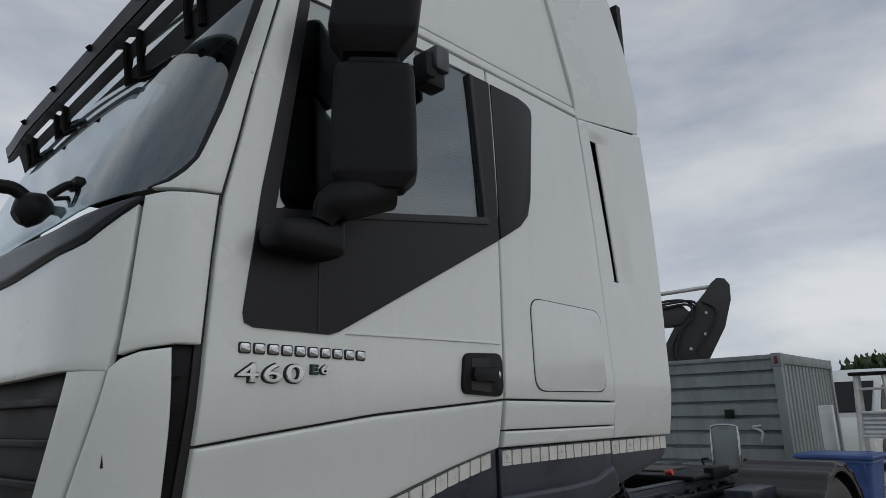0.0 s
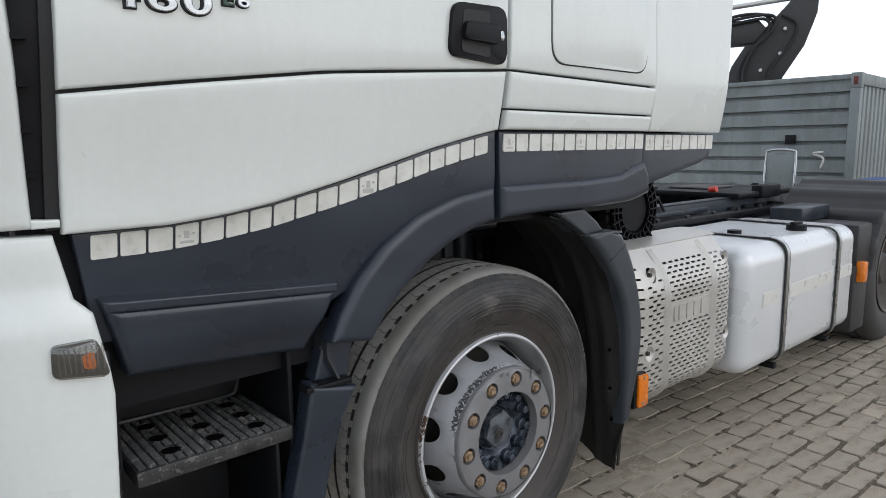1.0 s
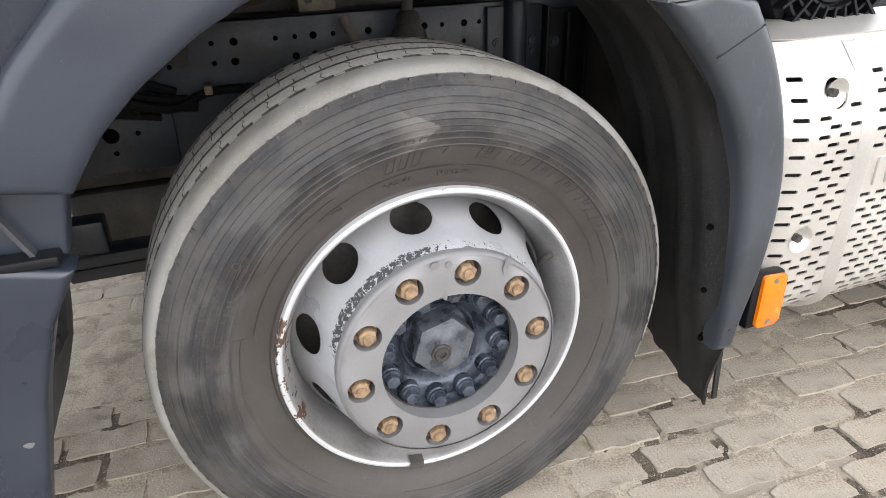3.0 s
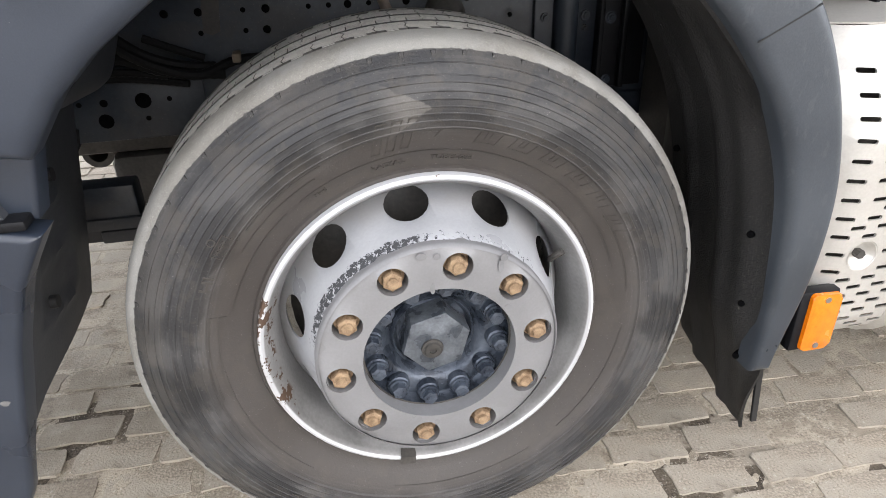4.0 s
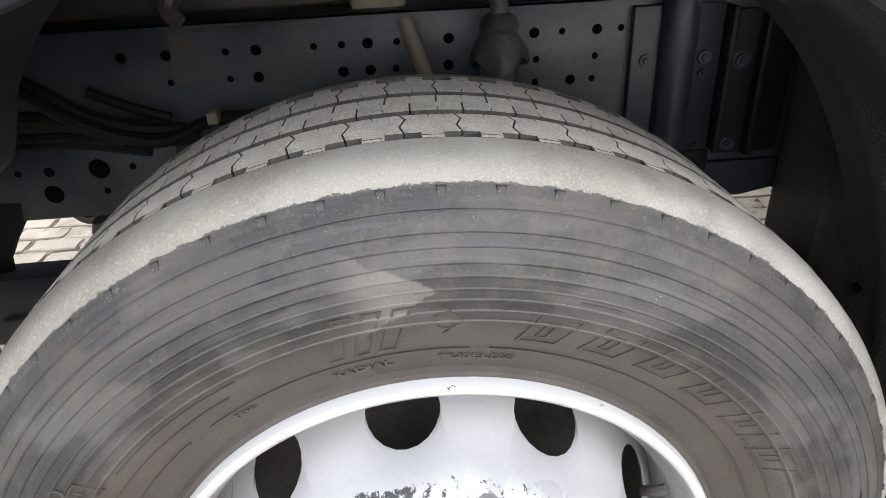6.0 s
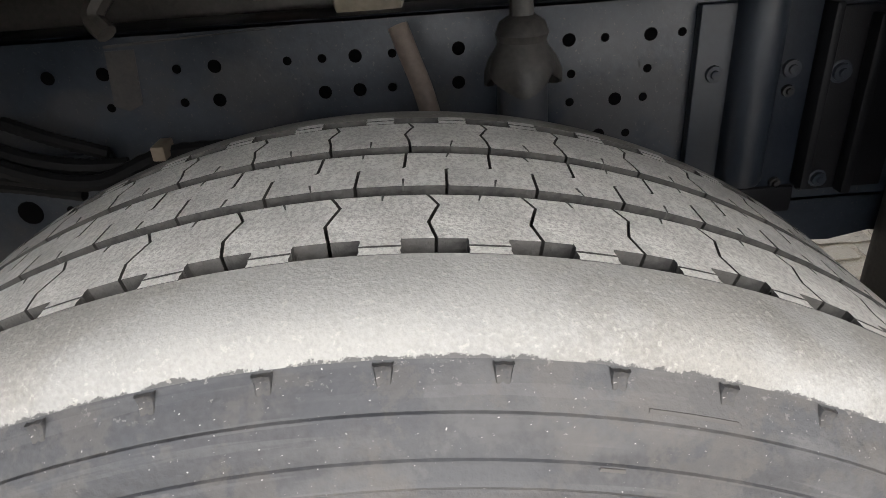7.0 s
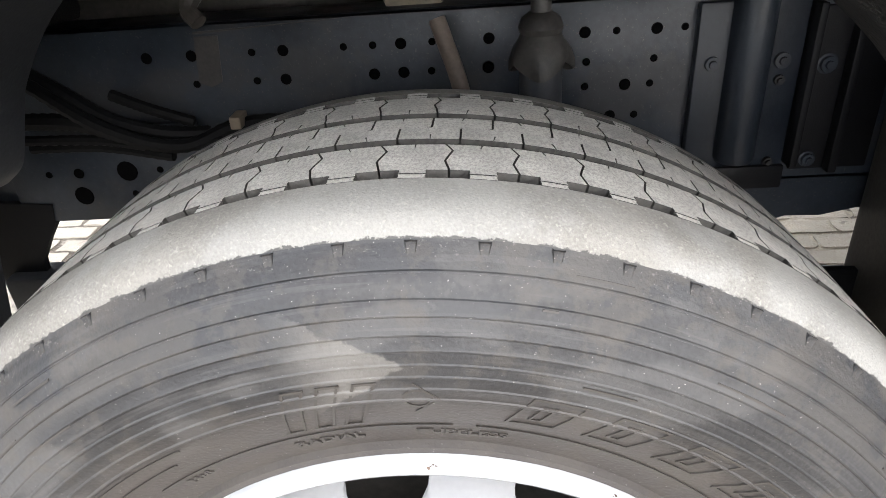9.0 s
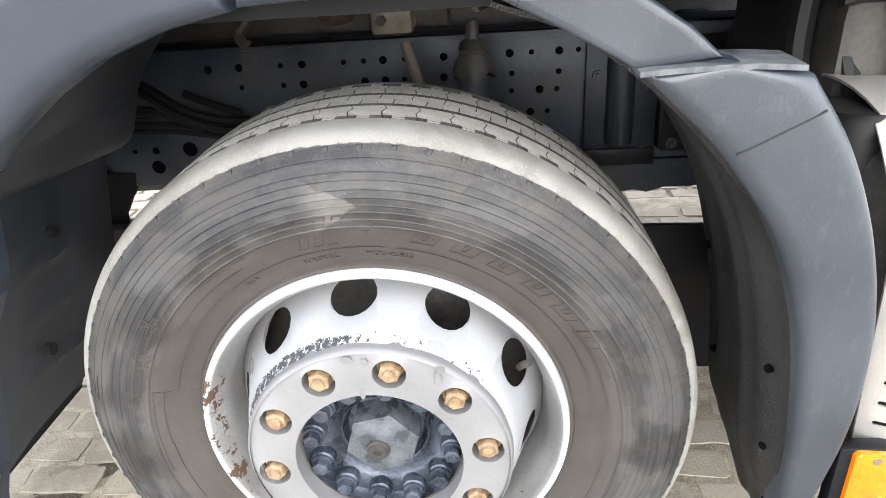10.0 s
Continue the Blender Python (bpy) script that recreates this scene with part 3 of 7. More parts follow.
        return lo + [p for p in pts if lo[-1][0] + 0.01 < p[0] < hi[0][0] - 0.01] + hi

    us, vs = steps(nu, lu, "l" in edges, "r" in edges), steps(nv, lv, "b" in edges, "t" in edges)
    c00, c10, c01, c11 = (Vector(p) for p in (bottom[0], bottom[-1], top[0], top[-1]))
    bm = bmesh.new()
    grid = []
    for u, du in us:
        B, T = Vector(along(bottom, u)), Vector(along(top, u))
        line = []
        for v, dv in vs:
            L, R = Vector(along(left, v)), Vector(along(right, v))
            p = (1 - v) * B + v * T + (1 - u) * L + u * R - ((1 - u) * (1 - v) * c00 + u * (1 - v) * c10 + (1 - u) * v * c01 + u * v * c11)
            d = off + min(du, dv) + (dent(p.x, p.y) if dent else 0.0)
            line.append((bm.verts.new(on(p.x, p.y, d)), p))
        grid.append(line)
    n, m = len(grid), len(grid[0])
    for i in range(n - 1):
        for j in range(m - 1):
            bm.faces.new((grid[i][j][0], grid[i + 1][j][0], grid[i + 1][j + 1][0], grid[i][j + 1][0]))
    ring = [grid[i][0] for i in range(n)] + [grid[n - 1][j] for j in range(1, m)] + [grid[i][m - 1] for i in range(n - 2, -1, -1)] + [grid[0][j] for j in range(m - 2, 0, -1)]
    back = [bm.verts.new(on(p.x, p.y, off - thick)) for _, p in ring]
    k = len(ring)
    if shut:
        rear = {id(q): v for (_, q), v in zip(ring, back)}
        G = [[rear.get(id(p)) or bm.verts.new(on(p.x, p.y, off - thick)) for _, p in line] for line in grid]
        for i in range(n - 1):
            for j in range(m - 1):
                bm.faces.new((G[i][j], G[i][j + 1], G[i + 1][j + 1], G[i + 1][j]))
    for i in range(k):
        bm.faces.new((ring[i][0], back[i], back[(i + 1) % k], ring[(i + 1) % k][0]))
    return bm

# ---- the truck ----
truck = empty("truck", "white tractor truck with dark grey plastic arches, parked on block paving", "truck")

# door, in four strips round its window opening, and the lower door skin
SEAM = [(-1.13, 1.458), (-1.124, 1.668), (-1.112, 1.9), (-1.099, 2.05)]
door = part("door", panel([(-1.13, 1.458), (-0.94, 1.482), (-0.63, 1.518), (-0.085, 1.555)], [(-1.099, 2.05), (-0.97, 2.045), (-0.733, 2.072), (-0.15, 2.167), (-0.077, 2.175)],
    SEAM, [(-0.085, 1.555), (-0.075, 2.1), (-0.077, 2.175)], 20, 12, edges="blr"), WHITE, truck, "white painted cab door with black window trim")
for name, args, edges in (
    ("door_pillar", ([(-1.099, 2.05), (-0.97, 2.045)], [(-0.957, 2.765), (-0.868, 2.765)], [(-1.099, 2.05), (-1.058, 2.24), (-0.957, 2.765)], [(-0.97, 2.045), (-0.868, 2.765)]), "tl"),
    ("door_pillar", ([(-0.15, 2.167), (-0.077, 2.175)], [(-0.187, 2.765), (-0.09, 2.77)], [(-0.15, 2.167), (-0.187, 2.765)], [(-0.077, 2.175), (-0.09, 2.77)]), "tr"),
    ("door_header", ([(-0.87, 2.722), (-0.187, 2.722)], [(-0.868, 2.765), (-0.187, 2.768)], [(-0.87, 2.722), (-0.868, 2.765)], [(-0.187, 2.722), (-0.187, 2.768)]), "t")):
    part(name, panel(*args, 10, 10, edges=edges), WHITE, door)
part("lower_door_panel", panel([(-1.137, 1.208), (-0.957, 1.211), (-0.85, 1.222), (-0.742, 1.240), (-0.571, 1.281), (-0.32, 1.349), (-0.2, 1.376), (-0.09, 1.397)],
    [(-1.13, 1.451), (-0.94, 1.475), (-0.63, 1.511), (-0.085, 1.548)], [(-1.137, 1.208), (-1.13, 1.451)], [(-0.09, 1.397), (-0.085, 1.548)], 24, 10, rnd=0.009, thick=0.03), WHITE, door)
# dark sheets added behind the panel gaps, blocking light so the gaps read black
part("gap_backing", panel([(-1.16, 1.215), (-0.957, 1.225), (-0.742, 1.25), (-0.571, 1.29), (-0.2, 1.385), (0.64, 1.40)], [(-1.13, 2.03), (0.60, 2.03)], [(-1.16, 1.215), (-1.13, 2.03)], [(0.64, 1.40), (0.60, 2.03)], 30, 10, off=-0.022, rnd=0.001, thick=0.004), RUBBER, truck)
part("door_seal", panel([(-1.135, 2.03), (-1.07, 2.03)], [(-0.985, 2.765), (-0.93, 2.765)], [(-1.135, 2.03), (-1.085, 2.24), (-0.985, 2.765)], [(-1.07, 2.03), (-1.03, 2.24), (-0.93, 2.765)], 4, 12, off=-0.014, rnd=0.001, thick=0.004), RUBBER, truck)
# raised crease above the handle
part("crease", panel([(-0.745, 1.7285), (-0.10, 1.7335)], [(-0.73, 1.737), (-0.10, 1.742)], [(-0.745, 1.7285), (-0.73, 1.737)], [(-0.10, 1.7335), (-0.10, 1.742)], 12, 3, thick=0.008, rnd=0.004, off=0.005), WHITE, door)

# black trim round the window; it runs on behind the door
trim_out = [(-1.004, 2.09), (-1.041, 1.765), (-1.036, 1.742), (-1.012, 1.731), (-0.795, 1.725), (-0.768, 1.733), (-0.565, 1.842), (-0.081, 2.1), (-0.081, 2.716), (-0.186, 2.716), (-0.15, 2.167), (-0.733, 2.072), (-0.965, 2.045), (-0.868, 2.716), (-0.898, 2.716)]
part("window_trim", skin_patch(trim_out, lambda a, b, o: body(a, b, 0.006 + o), 0.012), BLACK_TRIM, door, "matt black window surround")
part("trim_seam", add_outline(bmesh.new(), [(-0.834, 1.735), (-0.828, 1.735), (-0.828, 1.94), (-0.834, 1.94)], lambda a, b, o: body(a, b, 0.0075 + o), 0.004), RUBBER, door)
part("window_glass", skin_patch([(-0.965, 2.035), (-0.733, 2.062), (-0.145, 2.157), (-0.183, 2.728), (-0.872, 2.728)], lambda a, b, o: body(a, b, -0.008 + o), 0.005), WINDOW_TINT, door, "clear side window glass").visible_shadow = False
part("window_sill", add_outline(bmesh.new(), rounded([(-0.76, 2.052), (-0.135, 2.148), (-0.14, 2.172), (-0.75, 2.074)], 0.006), lambda a, b, o: body(a, b, 0.014 + o), 0.016, 0.003), RUBBER, door)
part("window_seal", add_outline(bmesh.new(), [(-0.158, 2.165), (-0.14, 2.168), (-0.172, 2.716), (-0.192, 2.716)], lambda a, b, o: body(a, b, 0.010 + o), 0.016, 0.003), RUBBER, door)

# door handle
hbm = bmesh.new()
add_outline(hbm, rounded([(-0.285, 1.698), (-0.102, 1.703), (-0.100, 1.56), (-0.298, 1.572)], 0.03), lambda a, b, o: body(a, b, 0.012 + o), 0.02, 0.004)
handle = part("door_handle", hbm, BLACK, door, "black plastic recessed door handle")
part("recess", add_outline(bmesh.new(), rounded([(-0.255, 1.683), (-0.165, 1.686), (-0.163, 1.575), (-0.262, 1.583)], 0.012), lambda a, b, o: body(a, b, 0.0135 + o), 0.006), RUBBER, handle)
part("grip", add_outline(bmesh.new(), rounded([(-0.255, 1.655), (-0.14, 1.656), (-0.138, 1.608), (-0.262, 1.612)], 0.012), lambda a, b, o: body(a, b, 0.027 + o), 0.018, 0.006), BLACK, handle)
part("key_lock", add_outline(bmesh.new(), [(-0.122 + 0.008 * math.cos(k), 1.632 + 0.013 * math.sin(k)) for k in np.linspace(0, 6.0, 16)], lambda a, b, o: body(a, b, 0.0155 + o), 0.01, 0.002), CHROME, handle)

# model badges: plain chrome bars for the name, raised figures for the engine size
def text_mesh(body_text, size, depth, grow=0.02):
    cu = bpy.data.curves.new("figures", "FONT")
    cu.body, cu.size, cu.extrude, cu.bevel_depth = body_text, size, depth, size * grow
    ob = bpy.data.objects.new("figures", cu)
    scene.collection.objects.link(ob)
    me = bpy.data.meshes.new_from_object(ob.evaluated_get(bpy.context.evaluated_depsgraph_get()))
    bpy.data.objects.remove(ob)
    bm = bmesh.new()
    bm.from_mesh(me)
    bpy.data.meshes.remove(me)
    return bm


BADGE_GREEN = surface("green_badge", (0.008, 0.04, 0.03), (0.016, 0.065, 0.048), 0.25, bump=0.0)


def badge_bar(x0, drop, grow):
    return rounded([(x0 - grow, 1.670 - drop - grow), (x0 + 0.026 + grow, 1.6695 - drop - grow), (x0 + 0.026 + grow, 1.6915 - drop + grow), (x0 - grow, 1.692 - drop + grow)], 0.006, 3)


for k in range(10):
    part("badge_bar", add_outline(bmesh.new(), badge_bar(-1.045 + 0.0378 * k, 0.0008 * k, 0.0), lambda a, b, o: body(a, b, 0.006 + o), 0.008, 0.0015), CHROME, door, "chrome badge bar with a black shade plate behind")
    # larger black plate behind the bar, drawn as its outline and shadow
    part("badge_base", add_outline(bmesh.new(), badge_bar(-1.045 + 0.0378 * k, 0.0008 * k, 0.0028), lambda a, b, o: body(a, b, 0.0025 + o), 0.006), RUBBER, door)
for figure, x0, z0, size, wide in (("4", -1.049, 1.600, 0.062, 1.72), ("6", -0.986, 1.600, 0.062, 1.72), ("0", -0.924, 1.600, 0.062, 1.72), ("E", -0.852, 1.622, 0.032, 1.5), ("6", -0.823, 1.622, 0.032, 1.6)):
    # the enlarged dark copy paints each figure's outline and shadow
    for name, m, grow, lift in (("badge_figure", BADGE_GREEN if figure == "E" else CHROME, 0.02, 0.006), ("figure_base", RUBBER, 0.055 if size > 0.05 else 0.07, 0.0005)):
        tb = text_mesh(figure, size, 0.003 if lift > 0.002 else 0.001, grow)
        for v in tb.verts:
            v.co = body(x0 + v.co.x * wide, z0 + v.co.y, lift + v.co.z)
        part(name, tb, m, door, "raised engine figure", sharp=30)

# side panel behind the door
side = part("side_panel", panel([(-0.073, 1.556), (0.632, 1.543)], [(-0.082, 2.77), (0.527, 2.766)], [(-0.073, 1.556), (-0.068, 2.1), (-0.082, 2.77)], [(0.632, 1.543), (0.527, 2.766)], 14, 16), WHITE, truck, "white cab side panel with a storage flap")
part("side_ledge", panel([(-0.072, 1.4545), (0.624, 1.4495)], [(-0.073, 1.549), (0.632, 1.536)], [(-0.072, 1.4545), (-0.073, 1.549)], [(0.624, 1.4495), (0.632, 1.536)], 14, 4, rnd=0.008, off=0.004), WHITE, side)
part("side_ledge", panel([(-0.075, 1.398), (0.622, 1.396)], [(-0.072, 1.449), (0.624, 1.444)], [(-0.075, 1.398), (-0.072, 1.449)], [(0.622, 1.396), (0.624, 1.444)], 14, 4, rnd=0.008, off=0.008), WHITE, side)
flap_line = rounded([(0.092, 1.582), (0.562, 1.58), (0.556, 1.9), (0.086, 1.912)], 0.06, 7)
part("storage_flap", add_outline(bmesh.new(), flap_line, lambda a, b, o: body(a, b, 0.004 + o), 0.008, 0.003), WHITE, side)
part("flap_seal", add_outline(bmesh.new(), [(0.324 + (a - 0.324) * 1.016, 1.745 + (b - 1.745) * 1.022) for a, b in flap_line], lambda a, b, o: body(a, b, 0.0012 + o), 0.004), RUBBER, side)
quarter = [(-0.069, 2.107), (0.05, 2.175), (0.10, 2.225), (0.124, 2.305), (0.178, 2.655), (0.174, 2.69), (0.148, 2.705), (0.10, 2.716), (-0.069, 2.716)]
part("quarter_trim", add_outline(bmesh.new(), quarter, lambda a, b, o: body(a, b, 0.006 + o), 0.012, 0.002), BLACK_TRIM, side, "matt black quarter panel")

# rear side fairing with its tall air slot
def dish(x, z):
    e = (0.70 - 0.085 * (z - 2.05) / 0.65)
    return -0.022 * soft_step((x - e) / 0.02) * soft_step((e + 0.20 - x) / 0.11) * soft_step((z - 1.99) / 0.09) * soft_step((2.76 - z) / 0.07)


fair = part("side_fairing", panel([(0.77, 2.05), (1.1279, 2.05)], [(0.705, 2.702), (1.121, 2.71)], [(0.77, 2.05), (0.705, 2.702)], [(1.1279, 2.05), (1.121, 2.71)], 26, 24, edges="r", dent=dish), WHITE, truck, "white rear side fairing with a tall black air slot")
for args, edges in (
    (([(0.638, 1.396), (1.13, 1.392)], [(0.59, 2.05), (0.706, 2.05), (0.77, 2.05), (1.1279, 2.05)], [(0.638, 1.396), (0.59, 2.05)], [(1.13, 1.392), (1.1279, 2.05)]), "blr"),
    (([(0.59, 2.05), (0.706, 2.05)], [(0.542, 2.702), (0.628, 2.702)], [(0.59, 2.05), (0.542, 2.702)], [(0.706, 2.05), (0.628, 2.702)]), "l"),
    (([(0.542, 2.702), (0.628, 2.702), (0.705, 2.702), (1.121, 2.71)], [(0.537, 2.768), (1.119, 2.85)], [(0.542, 2.702), (0.537, 2.768)], [(1.121, 2.71), (1.119, 2.85)]), "tlr")):
    part("fairing_skin", panel(*args, 20, 12, edges=edges, dent=dish), WHITE, fair)
part("air_slot", add_outline(bmesh.new(), [(0.70, 2.045), (0.78, 2.045), (0.712, 2.708), (0.622, 2.708)], lambda a, b, o: body(a, b, -0.075 + o), 0.01), BLACK, fair, "black louvred air slot")
for k in range(16):
    zc = 2.07 + 0.04 * k
    xc = 0.737 - 0.098 * (zc - 2.05) * 1.0
    part("louvre", boxes(((xc - 0.035, -0.025 + 0.03 * max(0, zc - 2) ** 2, zc - 0.012), (xc + 0.02, 0.005 + 0.03 * max(0, zc - 2) ** 2, zc + 0.010)), bevel=0.004), BLACK, fair)
part("slot_edge", tube([body(0.768, 2.055, -0.02), body(0.705, 2.70, -0.02)], 0.006, 8), WHITE, fair)

# roof fairings
roof = part("roof_fairing", panel([(-0.95, 2.815), (0.512, 2.815)], [(-0.62, 3.62), (0.30, 3.62)], [(-0.95, 2.815), (-0.62, 3.62)], [(0.512, 2.815), (0.408, 3.255), (0.30, 3.62)], 16, 12), WHITE, truck, "white roof fairing")
part("gutter", panel([(-0.955, 2.775), (0.527, 2.773)], [(-0.95, 2.809), (0.513, 2.809)], [(-0.955, 2.775), (-0.95, 2.809)], [(0.527, 2.773), (0.513, 2.809)], 16, 4, off=0.004), WHITE, roof)
part("rear_roof_panel", panel([(0.535, 2.775), (1.122, 2.865)], [(0.31, 3.62), (1.0, 3.62)], [(0.535, 2.775), (0.415, 3.255), (0.31, 3.62)], [(1.122, 2.865), (1.085, 3.28), (1.0, 3.62)], 12, 14, off=0.012,
    dent=lambda x, z: -0.022 * soft_step((2.85 + 0.15 * (x - 0.54) - z) / 0.035)), WHITE, roof)
part("roof_front", panel([(-0.957, 2.80), (-1.2, 2.78), (-2.6, 2.775)], [(-0.626, 3.62), (-2.3, 3.62)], [(-0.957, 2.80), (-0.626, 3.62)], [(-2.6, 2.775), (-2.3, 3.62)], 20, 10), WHITE, roof)
part("roof_top", boxes(((-0.75, 0.02, 3.58), (1.0, 2.42, 3.63)), bevel=0.02), WHITE, roof)

# front corner: upper corner panel, wind deflector with its black intake
part("corner_panel", panel([(-1.345, 1.66), (-1.291, 1.674), (-1.204, 1.684), (-1.136, 1.684)], [(-1.312, 2.03), (-1.26, 2.042), (-1.112, 2.052)], [(-1.345, 1.66), (-1.331, 1.78), (-1.321, 1.91), (-1.312, 2.03)], [(-1.136, 1.684), (-1.124, 1.9), (-1.112, 2.052)], 14, 10), WHITE, truck, "white front corner panel")
deflector = part("wind_deflector", panel([(-1.45, 1.216), (-1.30, 1.219), (-1.19, 1.222)], [(-1.362, 1.632), (-1.335, 1.653), (-1.291, 1.667), (-1.212, 1.676)], [(-1.45, 1.216), (-1.425, 1.364), (-1.38, 1.549), (-1.362, 1.632)], [(-1.19, 1.222), (-1.199, 1.5), (-1.212, 1.676)], 14, 12, rnd=0.012, thick=0.04, off=0.004), WHITE, truck, "white corner wind deflector")
part("deflector_lip", panel([(-1.192, 1.2215), (-1.140, 1.222)], [(-1.194, 1.238), (-1.140, 1.236)], [(-1.192, 1.2215), (-1.194, 1.238)], [(-1.140, 1.222), (-1.140, 1.236)], 4, 3, rnd=0.004), WHITE, deflector)
intake = part("air_intake", panel([(-1.22, 1.225), (-1.128, 1.225)], [(-1.235, 1.69), (-1.126, 1.69)], [(-1.22, 1.225), (-1.235, 1.69)], [(-1.128, 1.225), (-1.126, 1.69)], 6, 8, off=-0.03, rnd=0.001), BLACK, truck, "black plastic air intake")
for k in range(5):
    zc = 1.31 + 0.075 * k
    part("fin", add_outline(bmesh.new(), [(-1.215, zc), (-1.17, zc + 0.002), (-1.17, zc + 0.006), (-1.215, zc + 0.012)], lambda a, b, o: body(a, b, -0.012 + o), 0.03), BLACK, intake)

# pillar, windscreen, cowl, front panel, grille
WIND = [(-1.298, 2.05), (-1.233, 2.075), (-1.178, 2.142), (-1.123, 2.301), (-1.058, 2.577), (-1.012, 2.765)]
part("screen_pillar", panel([(-1.29, 2.049), (-1.108, 2.057)], [(-1.0, 2.765), (-0.968, 2.765)], WIND, [(-1.108, 2.057), (-1.068, 2.24), (-0.968, 2.765)], 8, 16, edges="br", rnd=0.005), WHITE, truck, "white windscreen pillar")
part("pillar_plug", add_outline(bmesh.new(), [(-1.047 + 0.007 * math.cos(k), 2.414 + 0.007 * math.sin(k)) for k in np.linspace(0, 6.0, 16)], lambda a, b, o: body(a, b, 0.003 + o), 0.004, 0.001), WHITE, truck)
part("windscreen", panel([(-1.29, 2.045), (-1.55, 2.0), (-2.6, 1.97)], [(-1.0, 2.77), (-2.6, 2.77)], [(a + 0.004, b) for a, b in WIND], [(-2.6, 1.97), (-2.6, 2.77)], 30, 14, thick=0.006, rnd=0.001, off=-0.006, shut=True), WINDOW_TINT, truck, "curved windscreen glass").visible_shadow = False
part("screen_border", panel([(-1.302, 2.046), (-1.31, 2.046)], [(-1.016, 2.765), (-1.05, 2.765)], [(a - 0.001, b) for a, b in WIND], [(-1.31, 2.05), (-1.245, 2.085), (-1.195, 2.142), (-1.145, 2.301), (-1.09, 2.577), (-1.05, 2.765)], 4, 16, thick=0.004, rnd=0.001, off=-0.001), BLACK_TRIM, truck)
part("cowl", panel([(-1.322, 2.016), (-1.465, 1.925), (-1.83, 1.89), (-2.6, 1.87)], [(-1.315, 2.026), (-1.407, 2.006), (-1.546, 1.98), (-2.6, 1.99)], [(-1.322, 2.016), (-1.315, 2.026)], [(-2.6, 1.87), (-2.6, 1.99)], 26, 6, rnd=0.012, off=0.012), PLASTIC, truck, "dark plastic windscreen cowl")
front = part("front_panel", panel([(-1.368, 1.625), (-1.475, 1.63), (-1.73, 1.622), (-2.6, 1.61)], [(-1.325, 2.008), (-1.465, 1.92), (-1.83, 1.885), (-2.6, 1.865)], [(-1.368, 1.625), (-1.351, 1.7), (-1.331, 1.91), (-1.325, 2.008)], [(-2.6, 1.61), (-2.6, 1.865)], 26, 10), WHITE, truck, "glossy white front panel")
part("front_frame", panel([(-1.47, 1.21), (-1.56, 1.21)], [(-1.369, 1.625), (-1.475, 1.628)], [(-1.47, 1.21), (-1.434, 1.364), (-1.369, 1.625)], [(-1.56, 1.21), (-1.475, 1.628)], 6, 10, edges="lr"), WHITE, front)
grille = part("grille", panel([(-1.55, 1.21), (-2.6, 1.21)], [(-1.465, 1.635), (-2.6, 1.62)], [(-1.55, 1.21), (-1.465, 1.635)], [(-2.6, 1.21), (-2.6, 1.62)], 10, 6, off=-0.05, rnd=0.001), BLACK, truck, "black honeycomb front grille")
for k in range(4):
    z0 = 1.27 + 0.095 * k
    part("grille_bar", panel([(-1.56 + 0.2 * (z0 - 1.21), z0), (-2.6, z0)], [(-1.555 + 0.2 * (z0 - 1.21), z0 + 0.02), (-2.6, z0 + 0.02)], [(-1.56 + 0.2 * (z0 - 1.21), z0), (-1.555 + 0.2 * (z0 - 1.21), z0 + 0.02)], [(-2.6, z0), (-2.6, z0 + 0.02)], 8, 3, off=-0.02, rnd=0.004), BLACK, grille)

# sun visor: slats that run across the cab's front, and brackets
def visor_at(y, k):
    """A place on the visor's slope: k is 0 at its outer edge, 1 at the roof."""
    return Vector((-1.205 + 0.05 * k + 0.02 * soft_step((y - 1.5) / 0.45), y - 0.06 * k, 2.70 - 0.185 * k + 0.018 * math.sin(math.pi * k)))


VISOR = surface("dull_black_visor", (0.0025, 0.0025, 0.003), (0.005, 0.005, 0.0055), 0.6, bump=0.05, spec=0.1)
VY = np.linspace(-0.15, 1.94, 28)
visor = part("sun_visor", sheet([[visor_at(y, k * min(1.0, (1.99 - y) / 0.16)) for k in (0.0, 0.1, 0.2)] for y in VY], 0.018, (0, 0, 1)), VISOR, truck, "black slatted sun visor over the windscreen")
part("visor_lip", sheet([[visor_at(y, 0.0) + Vector((-0.004 - 0.012 * h, 0, 0.016 + 0.045 * h)) for h in (0.0, 0.5, 1.0)] for y in VY], 0.008, (1, 0, 0)), BLACK_TRIM, visor, "glossy grey upper lip")
for k0, k1, ya, yb in ((0.43, 0.59, -0.15, 1.74), (0.78, 1.03, -0.15, 1.62)):
    part("visor_slat", sheet([[visor_at(ya + (yb - ya) * v, k) + Vector((0, 0, 0.012 * (k == k0))) for k in (k0, (k0 + k1) / 2, k1)] for v in np.linspace(0, 1, 24)], 0.014, (0, 0, 1)), VISOR, visor)
part("visor_end", sheet([[visor_at(y, k) for k in np.linspace(0.02, 0.80, 8)] for y in (1.55, 1.66, 1.76)], 0.02, (0, 0, 1)), VISOR, visor)
for y in (0.02, 0.10, 0.42, 0.52, 1.12, 1.22, 1.52, 1.60):
    part("visor_bracket", tube([visor_at(y + 0.05, 0.95), visor_at(y + 0.03, 0.68), visor_at(y, 0.5) + Vector((0, 0, 0.014)), visor_at(y - 0.02, 0.30), visor_at(y + 0.03, 0.10)], [0.016, 0.012, 0.018, 0.012, 0.016], 8), VISOR, visor)
